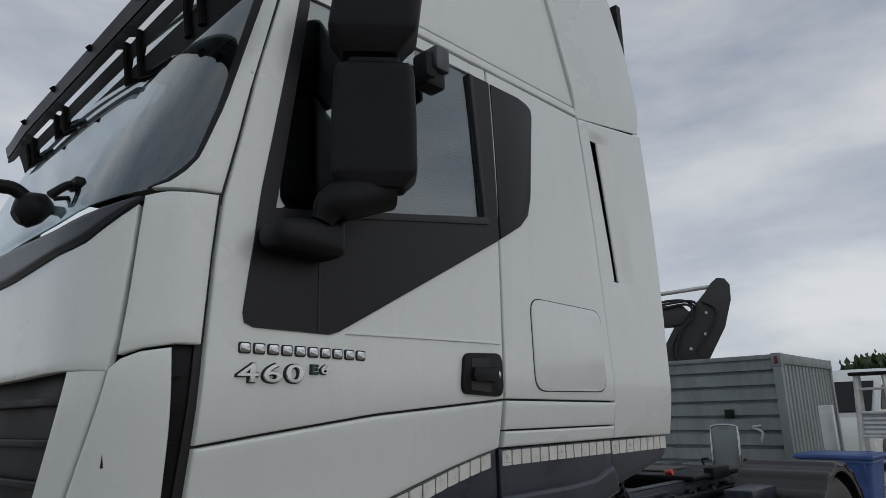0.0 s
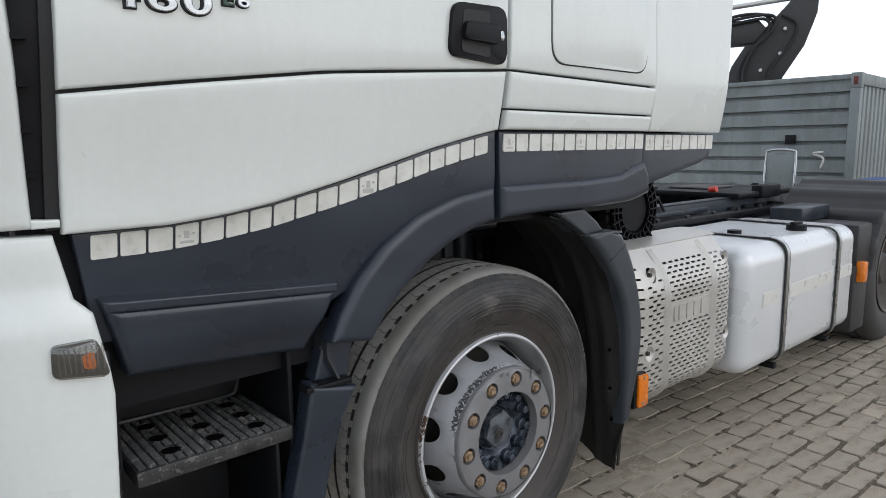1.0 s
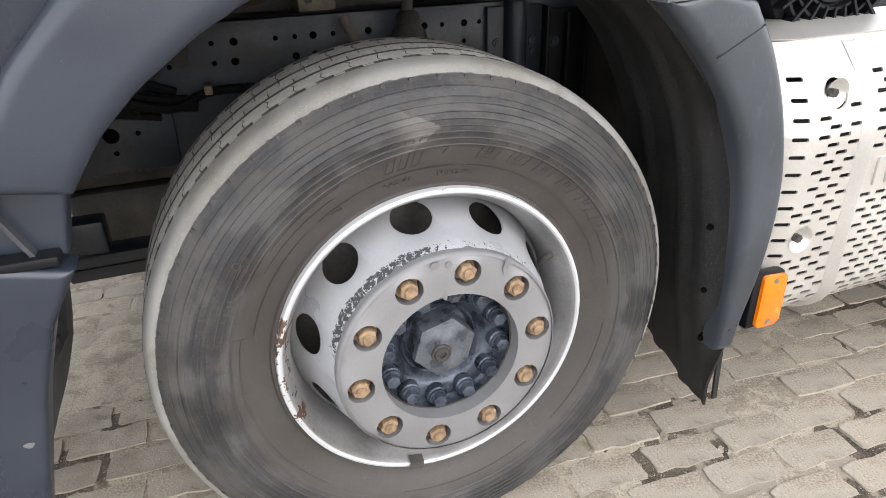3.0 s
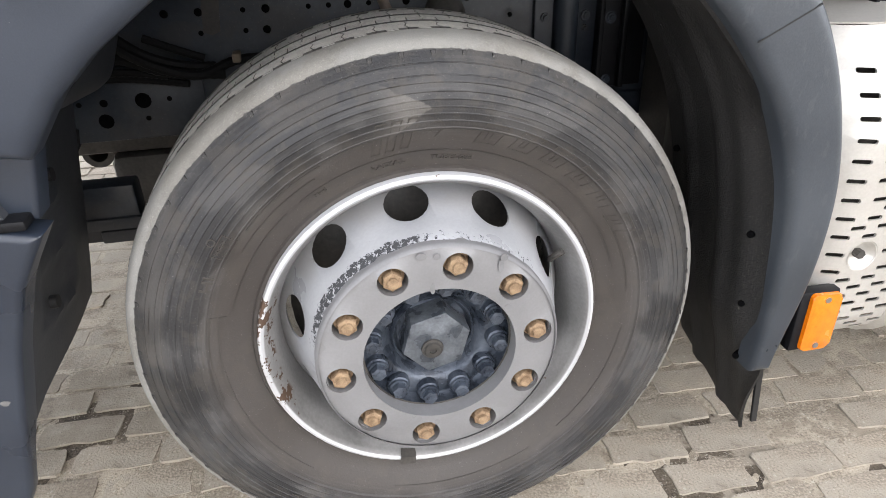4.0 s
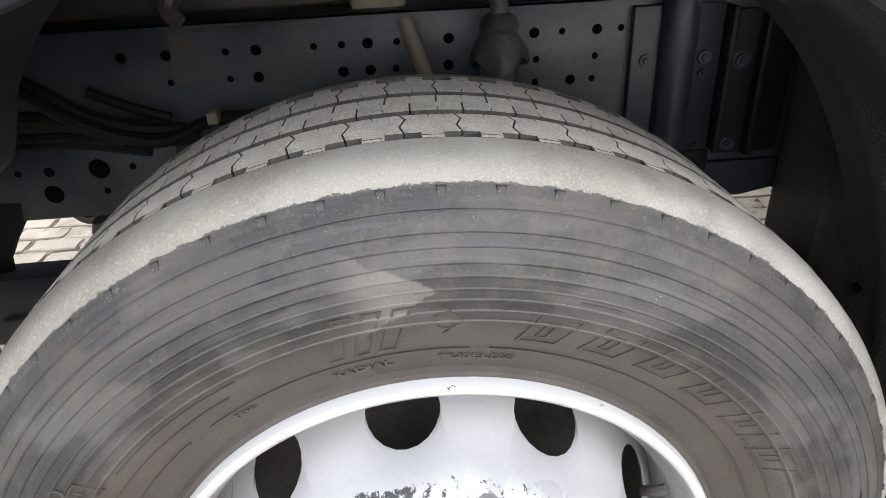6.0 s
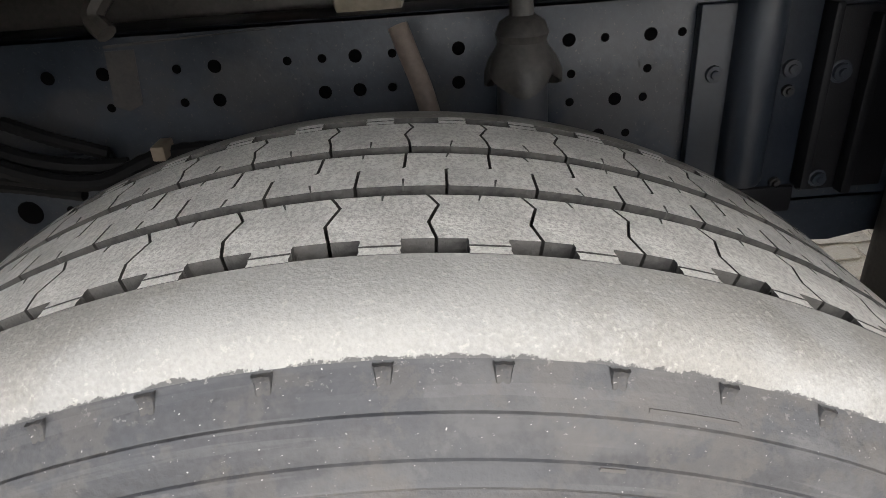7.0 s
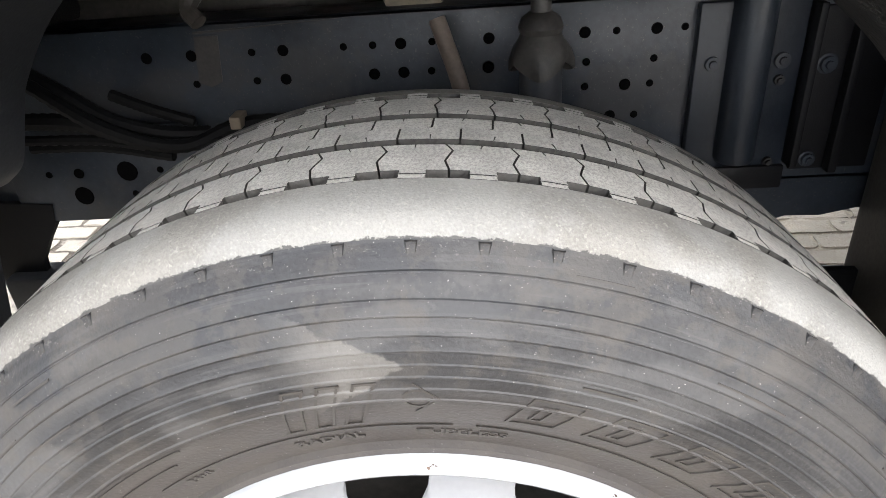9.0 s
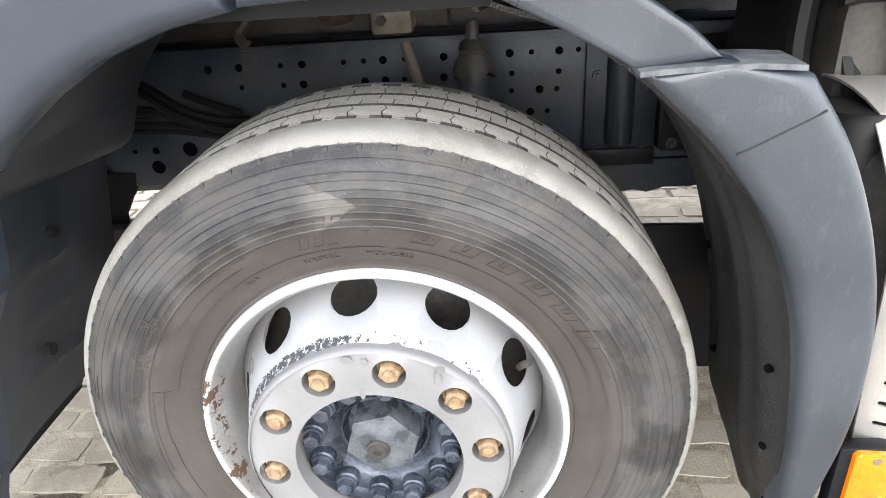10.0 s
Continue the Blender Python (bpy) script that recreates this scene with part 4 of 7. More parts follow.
for y in (0.35, 0.75, 1.15, 1.55):
    part("visor_rivet", tube([visor_at(y, 0.0) + Vector((-0.01, 0, 0.05)), visor_at(y, 0.0) + Vector((-0.022, 0, 0.062))], 0.011, 8), VISOR, visor)

# front mirror, moved nearer than the far corner to fit the camera's view
fm = part("front_mirror", tube(smooth_line([(-1.402, 0.6, 2.082), (-1.363, 0.6, 2.113), (-1.323, 0.6, 2.151)], 6), [0.016 + 0.038 * math.sin(math.pi * (k + 0.6) / 13.2) for k in range(13)], 18), BLACK, truck, "black front mirror on a bent arm")
part("mirror_arm", tube(smooth_line([(-1.465, 0.6, 2.165), (-1.421, 0.6, 2.167), (-1.392, 0.6, 2.153), (-1.367, 0.6, 2.133)], 6), 0.020, 10), BLACK, fm)

# wiper arm with its linkage at the foot of the windscreen
wiper = part("wiper", tube(smooth_line([(-1.392, 0.32, 2.081), (-1.347, 0.32, 2.12), (-1.292, 0.32, 2.126)], 8), 0.011, 8), BLACK, truck, "black wiper arm with its linkage")
part("wiper_link", tube(smooth_line([(-1.382, 0.32, 2.074), (-1.337, 0.32, 2.085), (-1.289, 0.32, 2.088)], 6), 0.006, 8), BLACK, wiper)
part("wiper_block", add_box(bmesh.new(), (-0.028, -0.030, -0.030), (0.028, 0.030, 0.026), 0.009, m=Matrix.Translation((-1.286, 0.32, 2.106))), BLACK, wiper)
part("wiper_block", add_box(bmesh.new(), (-0.02, -0.035, -0.012), (0.02, 0.035, 0.014), 0.006, m=Matrix.Translation((-1.327, 0.32, 2.123))), BLACK, wiper)
# bumper corner with its side lamp
BUMP = [(-1.09, 0.34), (-1.088, 0.692), (-1.079, 0.92), (-1.104, 1.064), (-1.126, 1.075), (-1.152, 1.208)]
bumper = part("bumper", panel([(-1.9, 0.34), (-1.09, 0.34)], [(-1.9, 1.2), (-1.3, 1.208), (-1.152, 1.208)], [(-1.9, 0.34), (-1.9, 1.2)], BUMP, 26, 22, rnd=0.01, thick=0.05,
    dent=lambda s, z: 0.02 * soft_step((1.085 - z) / 0.02) - 0.004), WHITE, truck, "white front bumper corner")
lamp_line = rounded([(-1.184, 0.957), (-1.088, 0.945), (-1.106, 1.018), (-1.182, 1.016)], 0.012)
lamp = part("indicator_lamp", add_outline(bmesh.new(), lamp_line, lambda a, b, o: body(a, b, 0.030 + o), 0.02, 0.005), CLEAR, bumper, "clear ribbed side indicator lens")
part("lamp_back", add_outline(bmesh.new(), lamp_line, lambda a, b, o: body(a, b, 0.0195 + o), 0.003), GRIME, lamp)
for k in range(9):
    part("lens_rib", add_outline(bmesh.new(), [(-1.172 + 0.009 * k, 0.962), (-1.169 + 0.009 * k, 0.962), (-1.170 + 0.009 * k, 1.01), (-1.173 + 0.009 * k, 1.01)], lambda a, b, o: body(a, b, 0.0315 + o), 0.004), CLEAR, lamp)
part("bulb", add_outline(bmesh.new(), rounded([(-1.13, 0.965), (-1.11, 0.962), (-1.112, 0.995), (-1.132, 0.99)], 0.006), lambda a, b, o: body(a, b, 0.0222 + o), 0.002), AMBER, lamp, "amber bulb")
part("front_filler", sheet([[(x, 0.075 + 0.0 * x, z) for z in (0.3, 0.8, 1.27)] for x in (-1.2, -1.13, -1.06)], 0.02, (0, 1, 0)), BLACK, truck)

# mirror: base arm, elbow, large and wide-angle housings
mirror = empty("mirror", at=(0, 0, 0))
mirror.parent = truck
mirror["label"] = "black plastic door mirror with two housings"


def housing(x0, x1, y0, y1, z0, z1, prof, lean=0.0, n=32):
    """A soft-edged mirror housing, wider in the middle."""
    bm = bmesh.new()
    cx, cy = (x0 + x1) / 2, (y0 + y1) / 2
    rings = []
    for v, k in prof:
        z = z0 + (z1 - z0) * v
        ring = []
        for j in range(n):
            a = 2 * math.pi * j / n
            e = 0.26
            c, s = math.cos(a), math.sin(a)
            ring.append(bm.verts.new((cx + lean * (v - 0.5) + k * (x1 - x0) / 2 * math.copysign(abs(c) ** e, c), cy + k * (y1 - y0) / 2 * math.copysign(abs(s) ** e, s), z)))
        rings.append(ring)
    for A, B in zip(rings, rings[1:]):
        for j in range(n):
            bm.faces.new((A[j], A[(j + 1) % n], B[(j + 1) % n], B[j]))
    bm.faces.new(rings[0][::-1])
    bm.faces.new(rings[-1])
    bmesh.ops.rotate(bm, verts=bm.verts, cent=(cx, cy, 0), matrix=Matrix.Rotation(radians(-40), 3, "Z"))
    return bm


part("main_housing", housing(-0.88, -0.65, -0.275, -0.155, 2.095, 2.47, [(0.0, 0.70), (0.085, 0.965), (0.105, 0.99), (0.14, 1.0), (0.5, 1.0), (0.86, 0.965), (0.91, 0.93), (0.94, 0.86), (0.965, 0.66), (1.0, 0.62)]), BLACK, mirror, "large black mirror housing")
part("wide_housing", housing(-0.885, -0.635, -0.29, -0.14, 2.485, 2.72, [(0.0, 0.60), (0.03, 0.66), (0.26, 0.965), (0.29, 0.99), (0.34, 1.0), (0.9, 1.0), (1.0, 0.94)], 0.03), BLACK, mirror)
part("elbow", tube(smooth_line([(-0.885, -0.150, 2.00), (-0.865, -0.165, 2.045), (-0.80, -0.190, 2.075), (-0.72, -0.215, 2.105)], 6), [0.030 + 0.026 * soft_step(k / 9) for k in range(19)], 14), BLACK, mirror)
base = bmesh.new()
add_box(base, (-1.022, -0.172, 1.912), (-0.812, -0.062, 2.004), 0.026, seg=3)
for v in base.verts:
    v.co.z += 0.14 * (v.co.x + 0.915) * soft_step((v.co.z - 1.94) / 0.05) + 0.010 * soft_step((-0.93 - v.co.x) / 0.09) * (v.co.z < 1.95)
part("arm_base", base, BLACK, mirror)
camera_unit = part("side_camera", add_box(bmesh.new(), (-0.485, -0.14, 2.545), (-0.395, -0.07, 2.665), 0.012), BLACK, truck, "small black side camera beside the window")
part("camera_lens", tube([(-0.47, -0.147, 2.575), (-0.485, -0.165, 2.57)], 0.014, 12), RUBBER, camera_unit)
part("camera_cap", add_box(bmesh.new(), (-0.455, -0.158, 2.60), (-0.39, -0.085, 2.69), 0.012), PLASTIC, camera_unit)

# far side, floor, back and seats of the cab
shell = part("cab_shell", boxes(((-1.3, 0.05, 1.42), (1.08, 2.38, 1.47)), ((1.06, -0.02, 1.42), (1.10, 2.46, 3.6)), ((-0.98, 2.42, 1.3), (-0.90, 2.46, 2.7)), ((-1.0, 2.42, 1.3), (1.08, 2.46, 2.1)), ((-0.1, 2.42, 2.1), (1.08, 2.46, 2.8)), ((-0.85, 2.42, 2.72), (1.08, 2.46, 2.9)), ((-0.3, 2.40, 2.9), (1.08, 2.44, 3.58)), ((-0.85, 0.0, 2.78), (1.08, 2.44, 2.82))), BLACK, truck, "dark cab interior")
part("dashboard", add_box(bmesh.new(), (-1.25, 0.1, 1.6), (-0.98, 2.35, 2.02), 0.04), BLACK, shell)
part("seat_base", add_box(bmesh.new(), (-0.62, 0.25, 1.5), (-0.12, 0.75, 1.85), 0.05), SEAT, shell)
part("seat_back", add_box(bmesh.new(), (-0.2, 0.27, 1.8), (-0.06, 0.73, 2.55), 0.06), SEAT, shell)

# ---- dark lower skin ----
def flat(y0, bulge=0.0, z0=1.2, h=0.2):
    """A side surface at that y, bulging outwards round z0."""
    return lambda a, b, o: Vector((a, y0 - bulge * max(0.0, 1 - ((b - z0) / h) ** 2) - o, b))


STRIP_TOP = [(-1.12, 1.206), (-0.957, 1.209), (-0.85, 1.220), (-0.742, 1.237), (-0.571, 1.278), (-0.32, 1.346), (-0.2, 1.373), (-0.085, 1.394)]
low_skin = lambda a, b, o: Vector((a, -0.022 + 0.05 * soft_step((-0.35 - a) / 0.6) + 0.02 * soft_step((1.3 - b) / 0.3) - o, b))
part("lower_band", panel([(-1.09, 0.99), (-0.62, 0.985), (-0.55, 1.02), (-0.463, 1.115), (-0.36, 1.18), (-0.232, 1.222), (-0.085, 1.24)], STRIP_TOP, [(-1.09, 0.99), (-1.12, 1.206)], [(-0.085, 1.24), (-0.085, 1.396)], 24, 8, on=low_skin, rnd=0.003), PLASTIC, truck, "dark grey plastic band under the door")
arch_skin = lambda a, b, o: Vector((a, -0.03 + 0.012 * soft_step((-0.35 - a) / 0.3) - o, b))
ARCH_OUT = [(-0.613, 0.902), (-0.587, 0.965), (-0.536, 1.046), (-0.463, 1.121), (-0.36, 1.186), (-0.232, 1.227), (-0.085, 1.246)]
ARCH_IN = [(-0.502, 0.888), (-0.455, 0.955), (-0.40, 1.008), (-0.325, 1.062), (-0.25, 1.103), (-0.165, 1.132), (-0.085, 1.148)]
part("wheel_arch", panel(ARCH_OUT, ARCH_IN, [ARCH_OUT[0], ARCH_IN[0]], [ARCH_OUT[-1], ARCH_IN[-1]], 30, 8, on=arch_skin, rnd=0.022, thick=0.06), PLASTIC, truck, "dark grey plastic front wheel arch")
rear_band = part("rear_band", panel([(-0.073, 1.235), (0.62, 1.235)], [(-0.078, 1.393), (0.622, 1.392)], [(-0.073, 1.235), (-0.078, 1.393)], [(0.62, 1.235), (0.622, 1.392)], 14, 6, on=flat(-0.03), rnd=0.004), PLASTIC, truck, "dark grey plastic band behind the door")
part("arch_lip", panel([(-0.073, 1.153), (0.10, 1.160), (0.34, 1.156), (0.56, 1.163), (0.66, 1.185)], [(-0.073, 1.247), (0.30, 1.247), (0.48, 1.255), (0.57, 1.285), (0.622, 1.296)], [(-0.073, 1.153), (-0.073, 1.247)], [(0.66, 1.185), (0.655, 1.25), (0.622, 1.296)], 24, 8, on=flat(-0.042), rnd=0.02, thick=0.07), PLASTIC, rear_band)
part("fairing_foot", panel([(0.636, 1.205), (1.05, 1.283), (1.10, 1.31)], [(0.634, 1.392), (1.125, 1.389)], [(0.636, 1.205), (0.634, 1.392)], [(1.10, 1.31), (1.125, 1.389)], 12, 6, on=flat(-0.02), rnd=0.006, thick=0.08), PLASTIC, truck, "dark grey fairing foot")

# black sheet added to close a light leak between sill and arch
part("arch_backing", sheet([[(x, 0.085, z) for z in (0.84, 1.0, 1.24)] for x in (-1.08, -0.8, -0.56)], 0.01, (0, 1, 0)), BLACK, truck)

# two more dark sheets added inside the arch to keep light out
part("arch_inner", sheet([[(x, 0.055, z) for z in (1.13, 1.24, 1.40)] for x in (-0.58, -0.2, 0.2, 0.45, 0.70)], 0.01, (0, 1, 0)), BLACK, truck)
part("housing_roof", sheet([[(x, y, 1.255 + 0.03 * math.sin(4 * y)) for y in (0.05, 0.25, 0.5, 0.9)] for x in (-0.75, -0.3, 0.2, 0.75)], 0.012, (0, 0, 1)), LINER, truck, "black sheet added over the wheel to block light")
part("silencer_end", boxes(((0.70, 0.30, 0.42), (0.80, 0.765, 1.08)), bevel=0.03), GRIME, truck, "dark silencer end behind the liner")

# reflective squares along the skin
PRINT = surface("grey_print", (0.42, 0.42, 0.40), (0.50, 0.50, 0.48), 0.6, bump=0.0)


def reflector(x0, x1, zt0, zt1, h, on, mark=False):
    g = 0.004
    part("reflector", add_outline(bmesh.new(), rounded([(x0, zt0 - h), (x1, zt1 - h), (x1 + 0.002, zt1), (x0 + 0.002, zt0)], 0.004, 2), lambda a, b, o: on(a, b, g + o), 0.006), REFLECT, truck)
    if mark:
        for u0, u1, v0, v1 in ((0.40, 0.60, 0.30, 0.62), (0.14, 0.24, 0.42, 0.50), (0.74, 0.86, 0.42, 0.50), (0.2, 0.8, 0.76, 0.82)):
            xa, xb = x0 + (x1 - x0) * u0, x0 + (x1 - x0) * u1
            za, zb = zt0 + (zt1 - zt0) * u0 - h * v1, zt0 + (zt1 - zt0) * u1 - h * v0
            part("print_mark", add_outline(bmesh.new(), rounded([(xa, za), (xb, za), (xb, zb), (xa, zb)], 0.0015, 2), lambda a, b, o: on(a, b, g + 0.0008 + o), 0.003), PRINT, truck)


def strip_z(x):
    for (xa, za), (xb, zb) in zip(STRIP_TOP, STRIP_TOP[1:]):
        if x <= xb:
            return za + (zb - za) * (x - xa) / (xb - xa)
    return STRIP_TOP[-1][1]


for k in range(19):
    xa = -1.092 + 0.0515 * k
    reflector(xa, xa + 0.046, strip_z(xa) - 0.006, strip_z(xa + 0.046) - 0.006, 0.046, low_skin, k in (3, 11))
for k in range(13):
    xa = -0.066 + 0.0528 * k
    reflector(xa, xa + 0.046, 1.386, 1.386, 0.048, flat(-0.03), k in (0, 6))
for k in range(8):
    xa = 0.645 + 0.059 * k
    reflector(xa, xa + 0.052, 1.384, 1.384, 0.052, flat(-0.02), k in (0, 2))

# sill cover and the steps
sill_on = lambda a, b, o: Vector((a, -0.010 + 0.035 * soft_step((0.99 - b) / 0.1) - o, b))
sill = part("sill_cover", panel([(-1.047, 0.92), (-0.66, 0.889)], [(-1.083, 1.064), (-0.59, 1.030)], [(-1.047, 0.92), (-1.083, 1.064)], [(-0.66, 0.889), (-0.59, 1.030)], 16, 10, on=sill_on, rnd=0.018, thick=0.07), PLASTIC, truck, "dark grey plastic step cover")
part("sill_ledge", panel([(-1.083, 1.058), (-0.59, 1.024)], [(-1.088, 1.081), (-0.588, 1.046)], [(-1.083, 1.058), (-1.088, 1.081)], [(-0.59, 1.024), (-0.588, 1.046)], 14, 4, on=lambda a, b, o: Vector((a, -0.012 - o, b)), rnd=0.010, thick=0.06), PLASTIC, sill)
STEP_PLASTIC = surface("worn_step_plastic", (0.012, 0.0125, 0.014), (0.030, 0.030, 0.031), 0.42, big=7, fine=200, bump=0.2)
steps = part("step_box", boxes(((-1.09, 0.35, 0.36), (-0.72, 0.38, 0.98)), bevel=0.006), STEP_PLASTIC, truck, "black plastic entry step well")
# the last two are black walls added to fill bright gaps by the post
for a, b in (((-1.10, 0.03, 0.22), (-1.075, 0.348, 0.98)), ((-1.074, 0.10, 0.85), (-0.64, 0.348, 0.93)), ((-1.074, 0.05, 0.22), (-0.80, 0.08, 0.34)), ((-0.695, 0.06, 0.44), (-0.681, 0.50, 0.98)), ((-0.739, 0.05, 0.345), (-0.727, 0.38, 0.675))):
    part("step_riser", boxes((a, b), bevel=0.006), BLACK if a[0] > -0.74 else STEP_PLASTIC, steps)
part("well_panel", boxes(((-1.072, 0.312, 0.70), (-0.712, 0.346, 0.845)), bevel=0.01), STEP_PLASTIC, steps)
part("well_lip", tube(smooth_line([(-1.068, 0.308, 0.722), (-0.90, 0.308, 0.720), (-0.745, 0.308, 0.718), (-0.719, 0.308, 0.735), (-0.714, 0.308, 0.775), (-0.73, 0.308, 0.790), (-0.90, 0.308, 0.800), (-1.068, 0.308, 0.810)], 6), 0.007, 8), STEP_PLASTIC, steps, "rounded lip of the step well")
for z0, xs in ((0.712, (-1.045, -0.697)), (0.385, (-1.06, -0.741))):
    tread = part("step_tread", add_box(bmesh.new(), (xs[0], 0.04, z0 - 0.035), (xs[1], 0.345, z0), 0.005), TEETH, truck, "serrated metal step tread")
    spots = [(xs[0] + 0.085 + 0.098 * i, 0.095 + 0.082 * j) for i in range(3) for j in range(3)]
    tb = bmesh.new()
    for i in range(17):
        x0 = xs[0] + 0.006 + (xs[1] - xs[0] - 0.012) * i / 17
        for j in range(18):
            y0 = 0.046 + 0.0165 * j
            if any(math.hypot(x0 + 0.008 - cx, y0 + 0.007 - cy) < 0.026 for cx, cy in spots):
                continue
            prof = ((0.0, 0.0), (0.004, 0.004), (0.0075, 0.0085), (0.009, 0.006), (0.0125, 0.0))
            L, M, Rr = ([tb.verts.new((x0 + dx, y0 + py, z0 + pz * hk)) for py, pz in prof] for dx, hk in ((0.0, 0.55), (0.0075, 1.0), (0.015, 0.55)))
            for A, B in ((L, M), (M, Rr)):
                for q in range(4):
                    tb.faces.new((A[q], A[q + 1], B[q + 1], B[q]))
            tb.faces.new(L)
            tb.faces.new(Rr[::-1])
    tagged(part("tread_teeth", tb, TEETH, tread), kind="stuff")
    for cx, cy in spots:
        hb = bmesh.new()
        # flat black disc laid on the tread, a hole's shade painted in
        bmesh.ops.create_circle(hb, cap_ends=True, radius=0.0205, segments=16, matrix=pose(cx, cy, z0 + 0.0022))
        part("tread_hole", hb, HOLE_SHADE, tread)
        cb2 = bmesh.new()
        ringv = [[cb2.verts.new((cx + r0 * math.cos(v), cy + r0 * math.sin(v), z0 + h0)) for v in np.linspace(0, 2 * math.pi, 19)[:-1]] for r0, h0 in ((0.0235, 0.0), (0.0225, 0.004), (0.0205, 0.004), (0.0205, 0.001))]
        for A, B in zip(ringv, ringv[1:]):
            for q in range(18):
                cb2.faces.new((A[q], A[(q + 1) % 18], B[(q + 1) % 18], B[q]))
        part("hole_collar", cb2, TEETH, tread)
CHIP = surface("bare_scuff", (0.09, 0.09, 0.09), (0.16, 0.16, 0.155), 0.7, big=40)
post_on = lambda a, b, o: Vector((a, 0.012 - o, b))
post_skin = panel([(-0.80, 0.305), (-0.70, 0.297), (-0.684, 0.305)], [(-0.656, 0.805), (-0.53, 0.775)], [(-0.80, 0.305), (-0.735, 0.48), (-0.678, 0.70), (-0.656, 0.805)], [(-0.684, 0.305), (-0.670, 0.335), (-0.638, 0.487), (-0.612, 0.591), (-0.575, 0.70), (-0.53, 0.775)], 10, 16, on=post_on, rnd=0.014, thick=0.055)
for v in post_skin.verts:
    thin = 1.0 - 0.80 * (1.0 - soft_step((v.co.z - 0.36) / 0.13))
    v.co.y = 0.03 + (v.co.y - 0.03) * thin if v.co.y > 0.03 else v.co.y
post = part("step_post", post_skin, PLASTIC, truck, "dark grey plastic step post")
part("post_cap", panel([(-0.63, 0.80), (-0.54, 0.785)], [(-0.60, 0.905), (-0.515, 0.90)], [(-0.63, 0.80), (-0.60, 0.905)], [(-0.54, 0.785), (-0.515, 0.90)], 6, 6, on=lambda a, b, o: Vector((a, 0.045 - o, b)), rnd=0.008, thick=0.05), PLASTIC, post)
part("scuff", add_outline(bmesh.new(), [(-0.655 + 0.007 * math.cos(v) * (1 + 0.3 * math.sin(3 * v)), 0.515 + 0.005 * math.sin(v)) for v in np.linspace(0, 5.8, 12)], lambda a, b, o: Vector((a, 0.0115 - o, b)), 0.0015), CHIP, post, "pale scuff")
part("post_shelf", add_box(bmesh.new(), (-0.67, 0.014, 0.785), (-0.545, 0.06, 0.80), 0.004), BLACK, post)

# mudguard behind the wheel, with its liner
MG_IN = [(0.185, 1.150), (0.258, 1.113), (0.345, 1.063), (0.443, 0.965), (0.52, 0.853), (0.563, 0.736), (0.588, 0.604), (0.602, 0.45), (0.602, 0.335)]
MG_OUT = [(0.33, 1.152), (0.40, 1.105), (0.435, 1.072), (0.525, 1.055), (0.585, 0.962), (0.634, 0.84), (0.662, 0.70), (0.668, 0.52), (0.640, 0.335)]
MG_IN, MG_OUT = MG_IN[:3] + [(p.x, p.z) for p in smooth_line([(x, 0, z) for x, z in MG_IN[2:]], 5)][1:], MG_OUT[:3] + [(p.x, p.z) for p in smooth_line([(x, 0, z) for x, z in MG_OUT[3:]], 5)]
mg_on = lambda a, b, o: Vector((a, -0.03 + 0.03 * soft_step((0.75 - b) / 0.4) - o, b))
guard = part("mudguard", panel(MG_IN[2:], MG_OUT[2:][:1] + MG_OUT[3:], [MG_IN[2], MG_OUT[2]], [MG_IN[-1], MG_OUT[-1]], 44, 10, on=mg_on, rnd=0.02, thick=0.05), FADED, truck, "faded grey plastic mudguard behind the front wheel")
part("guard_top", panel(MG_IN[:3], MG_OUT[:3], [MG_IN[0], MG_OUT[0]], [MG_IN[2], MG_OUT[2]], 8, 6, on=lambda a, b, o: Vector((a, -0.012 - o, b)), rnd=0.01, thick=0.08), FADED, guard)
SCUFFED = surface("scuffed_plastic", (0.045, 0.053, 0.064), (0.16, 0.168, 0.175), 0.45, big=45, fine=300)
part("guard_step", sheet([[(x + 0.012 * (y > 0.05), y, 1.0665 + 0.003 * math.sin((x - 0.34) * 16) - 0.05 * max(0.0, x - 0.46) + 0.01 * (y + 0.03)) for y in (-0.0295, -0.026, 0.01, 0.045)] for x in (0.342, 0.37, 0.40, 0.43, 0.46, 0.49, 0.512)], 0.006, (0, 0, -1)), SCUFFED, guard, "scuffed pale step edge")
part("guard_seam", sheet([[Vector((0.443 + 0.112 * k, -0.0312 + 0.004 * max(0.0, k - 0.7), 0.965 + 0.058 * k + w)) for w in (0, 0.002)] for k in (0.08, 0.4, 0.7, 0.86)], 0.003, (0, 1, 0)), RUBBER, guard)
LIN = [(0.20, 1.14), (0.30, 1.10), (0.42, 1.0), (0.505, 0.86), (0.55, 0.72), (0.575, 0.58), (0.592, 0.42), (0.626, 0.32), (0.663, 0.21), (0.70, 0.10)]
lin = smooth_line([(x, 0, z) for x, z in LIN], 6)
lb = bmesh.new()
grid = []
for k, p in enumerate(lin):
    row = []
    for j in (0.5 * h for h in range(25)):
        y = 0.012 + 0.0245 * j
        rib = 0.010 * max(0.0, math.cos(j * math.pi / 2.2)) ** 2
        y_in = 0.078 * min(1.0, max(0.0, (0.37 - p.z) / 0.27)) * (1 - j / 16)
        low = 0.09 + 0.55 * max(0.0, y - 0.06)
        q = p if p.z >= low else Vector((p.x - (low - p.z) * 0.3, 0, low))
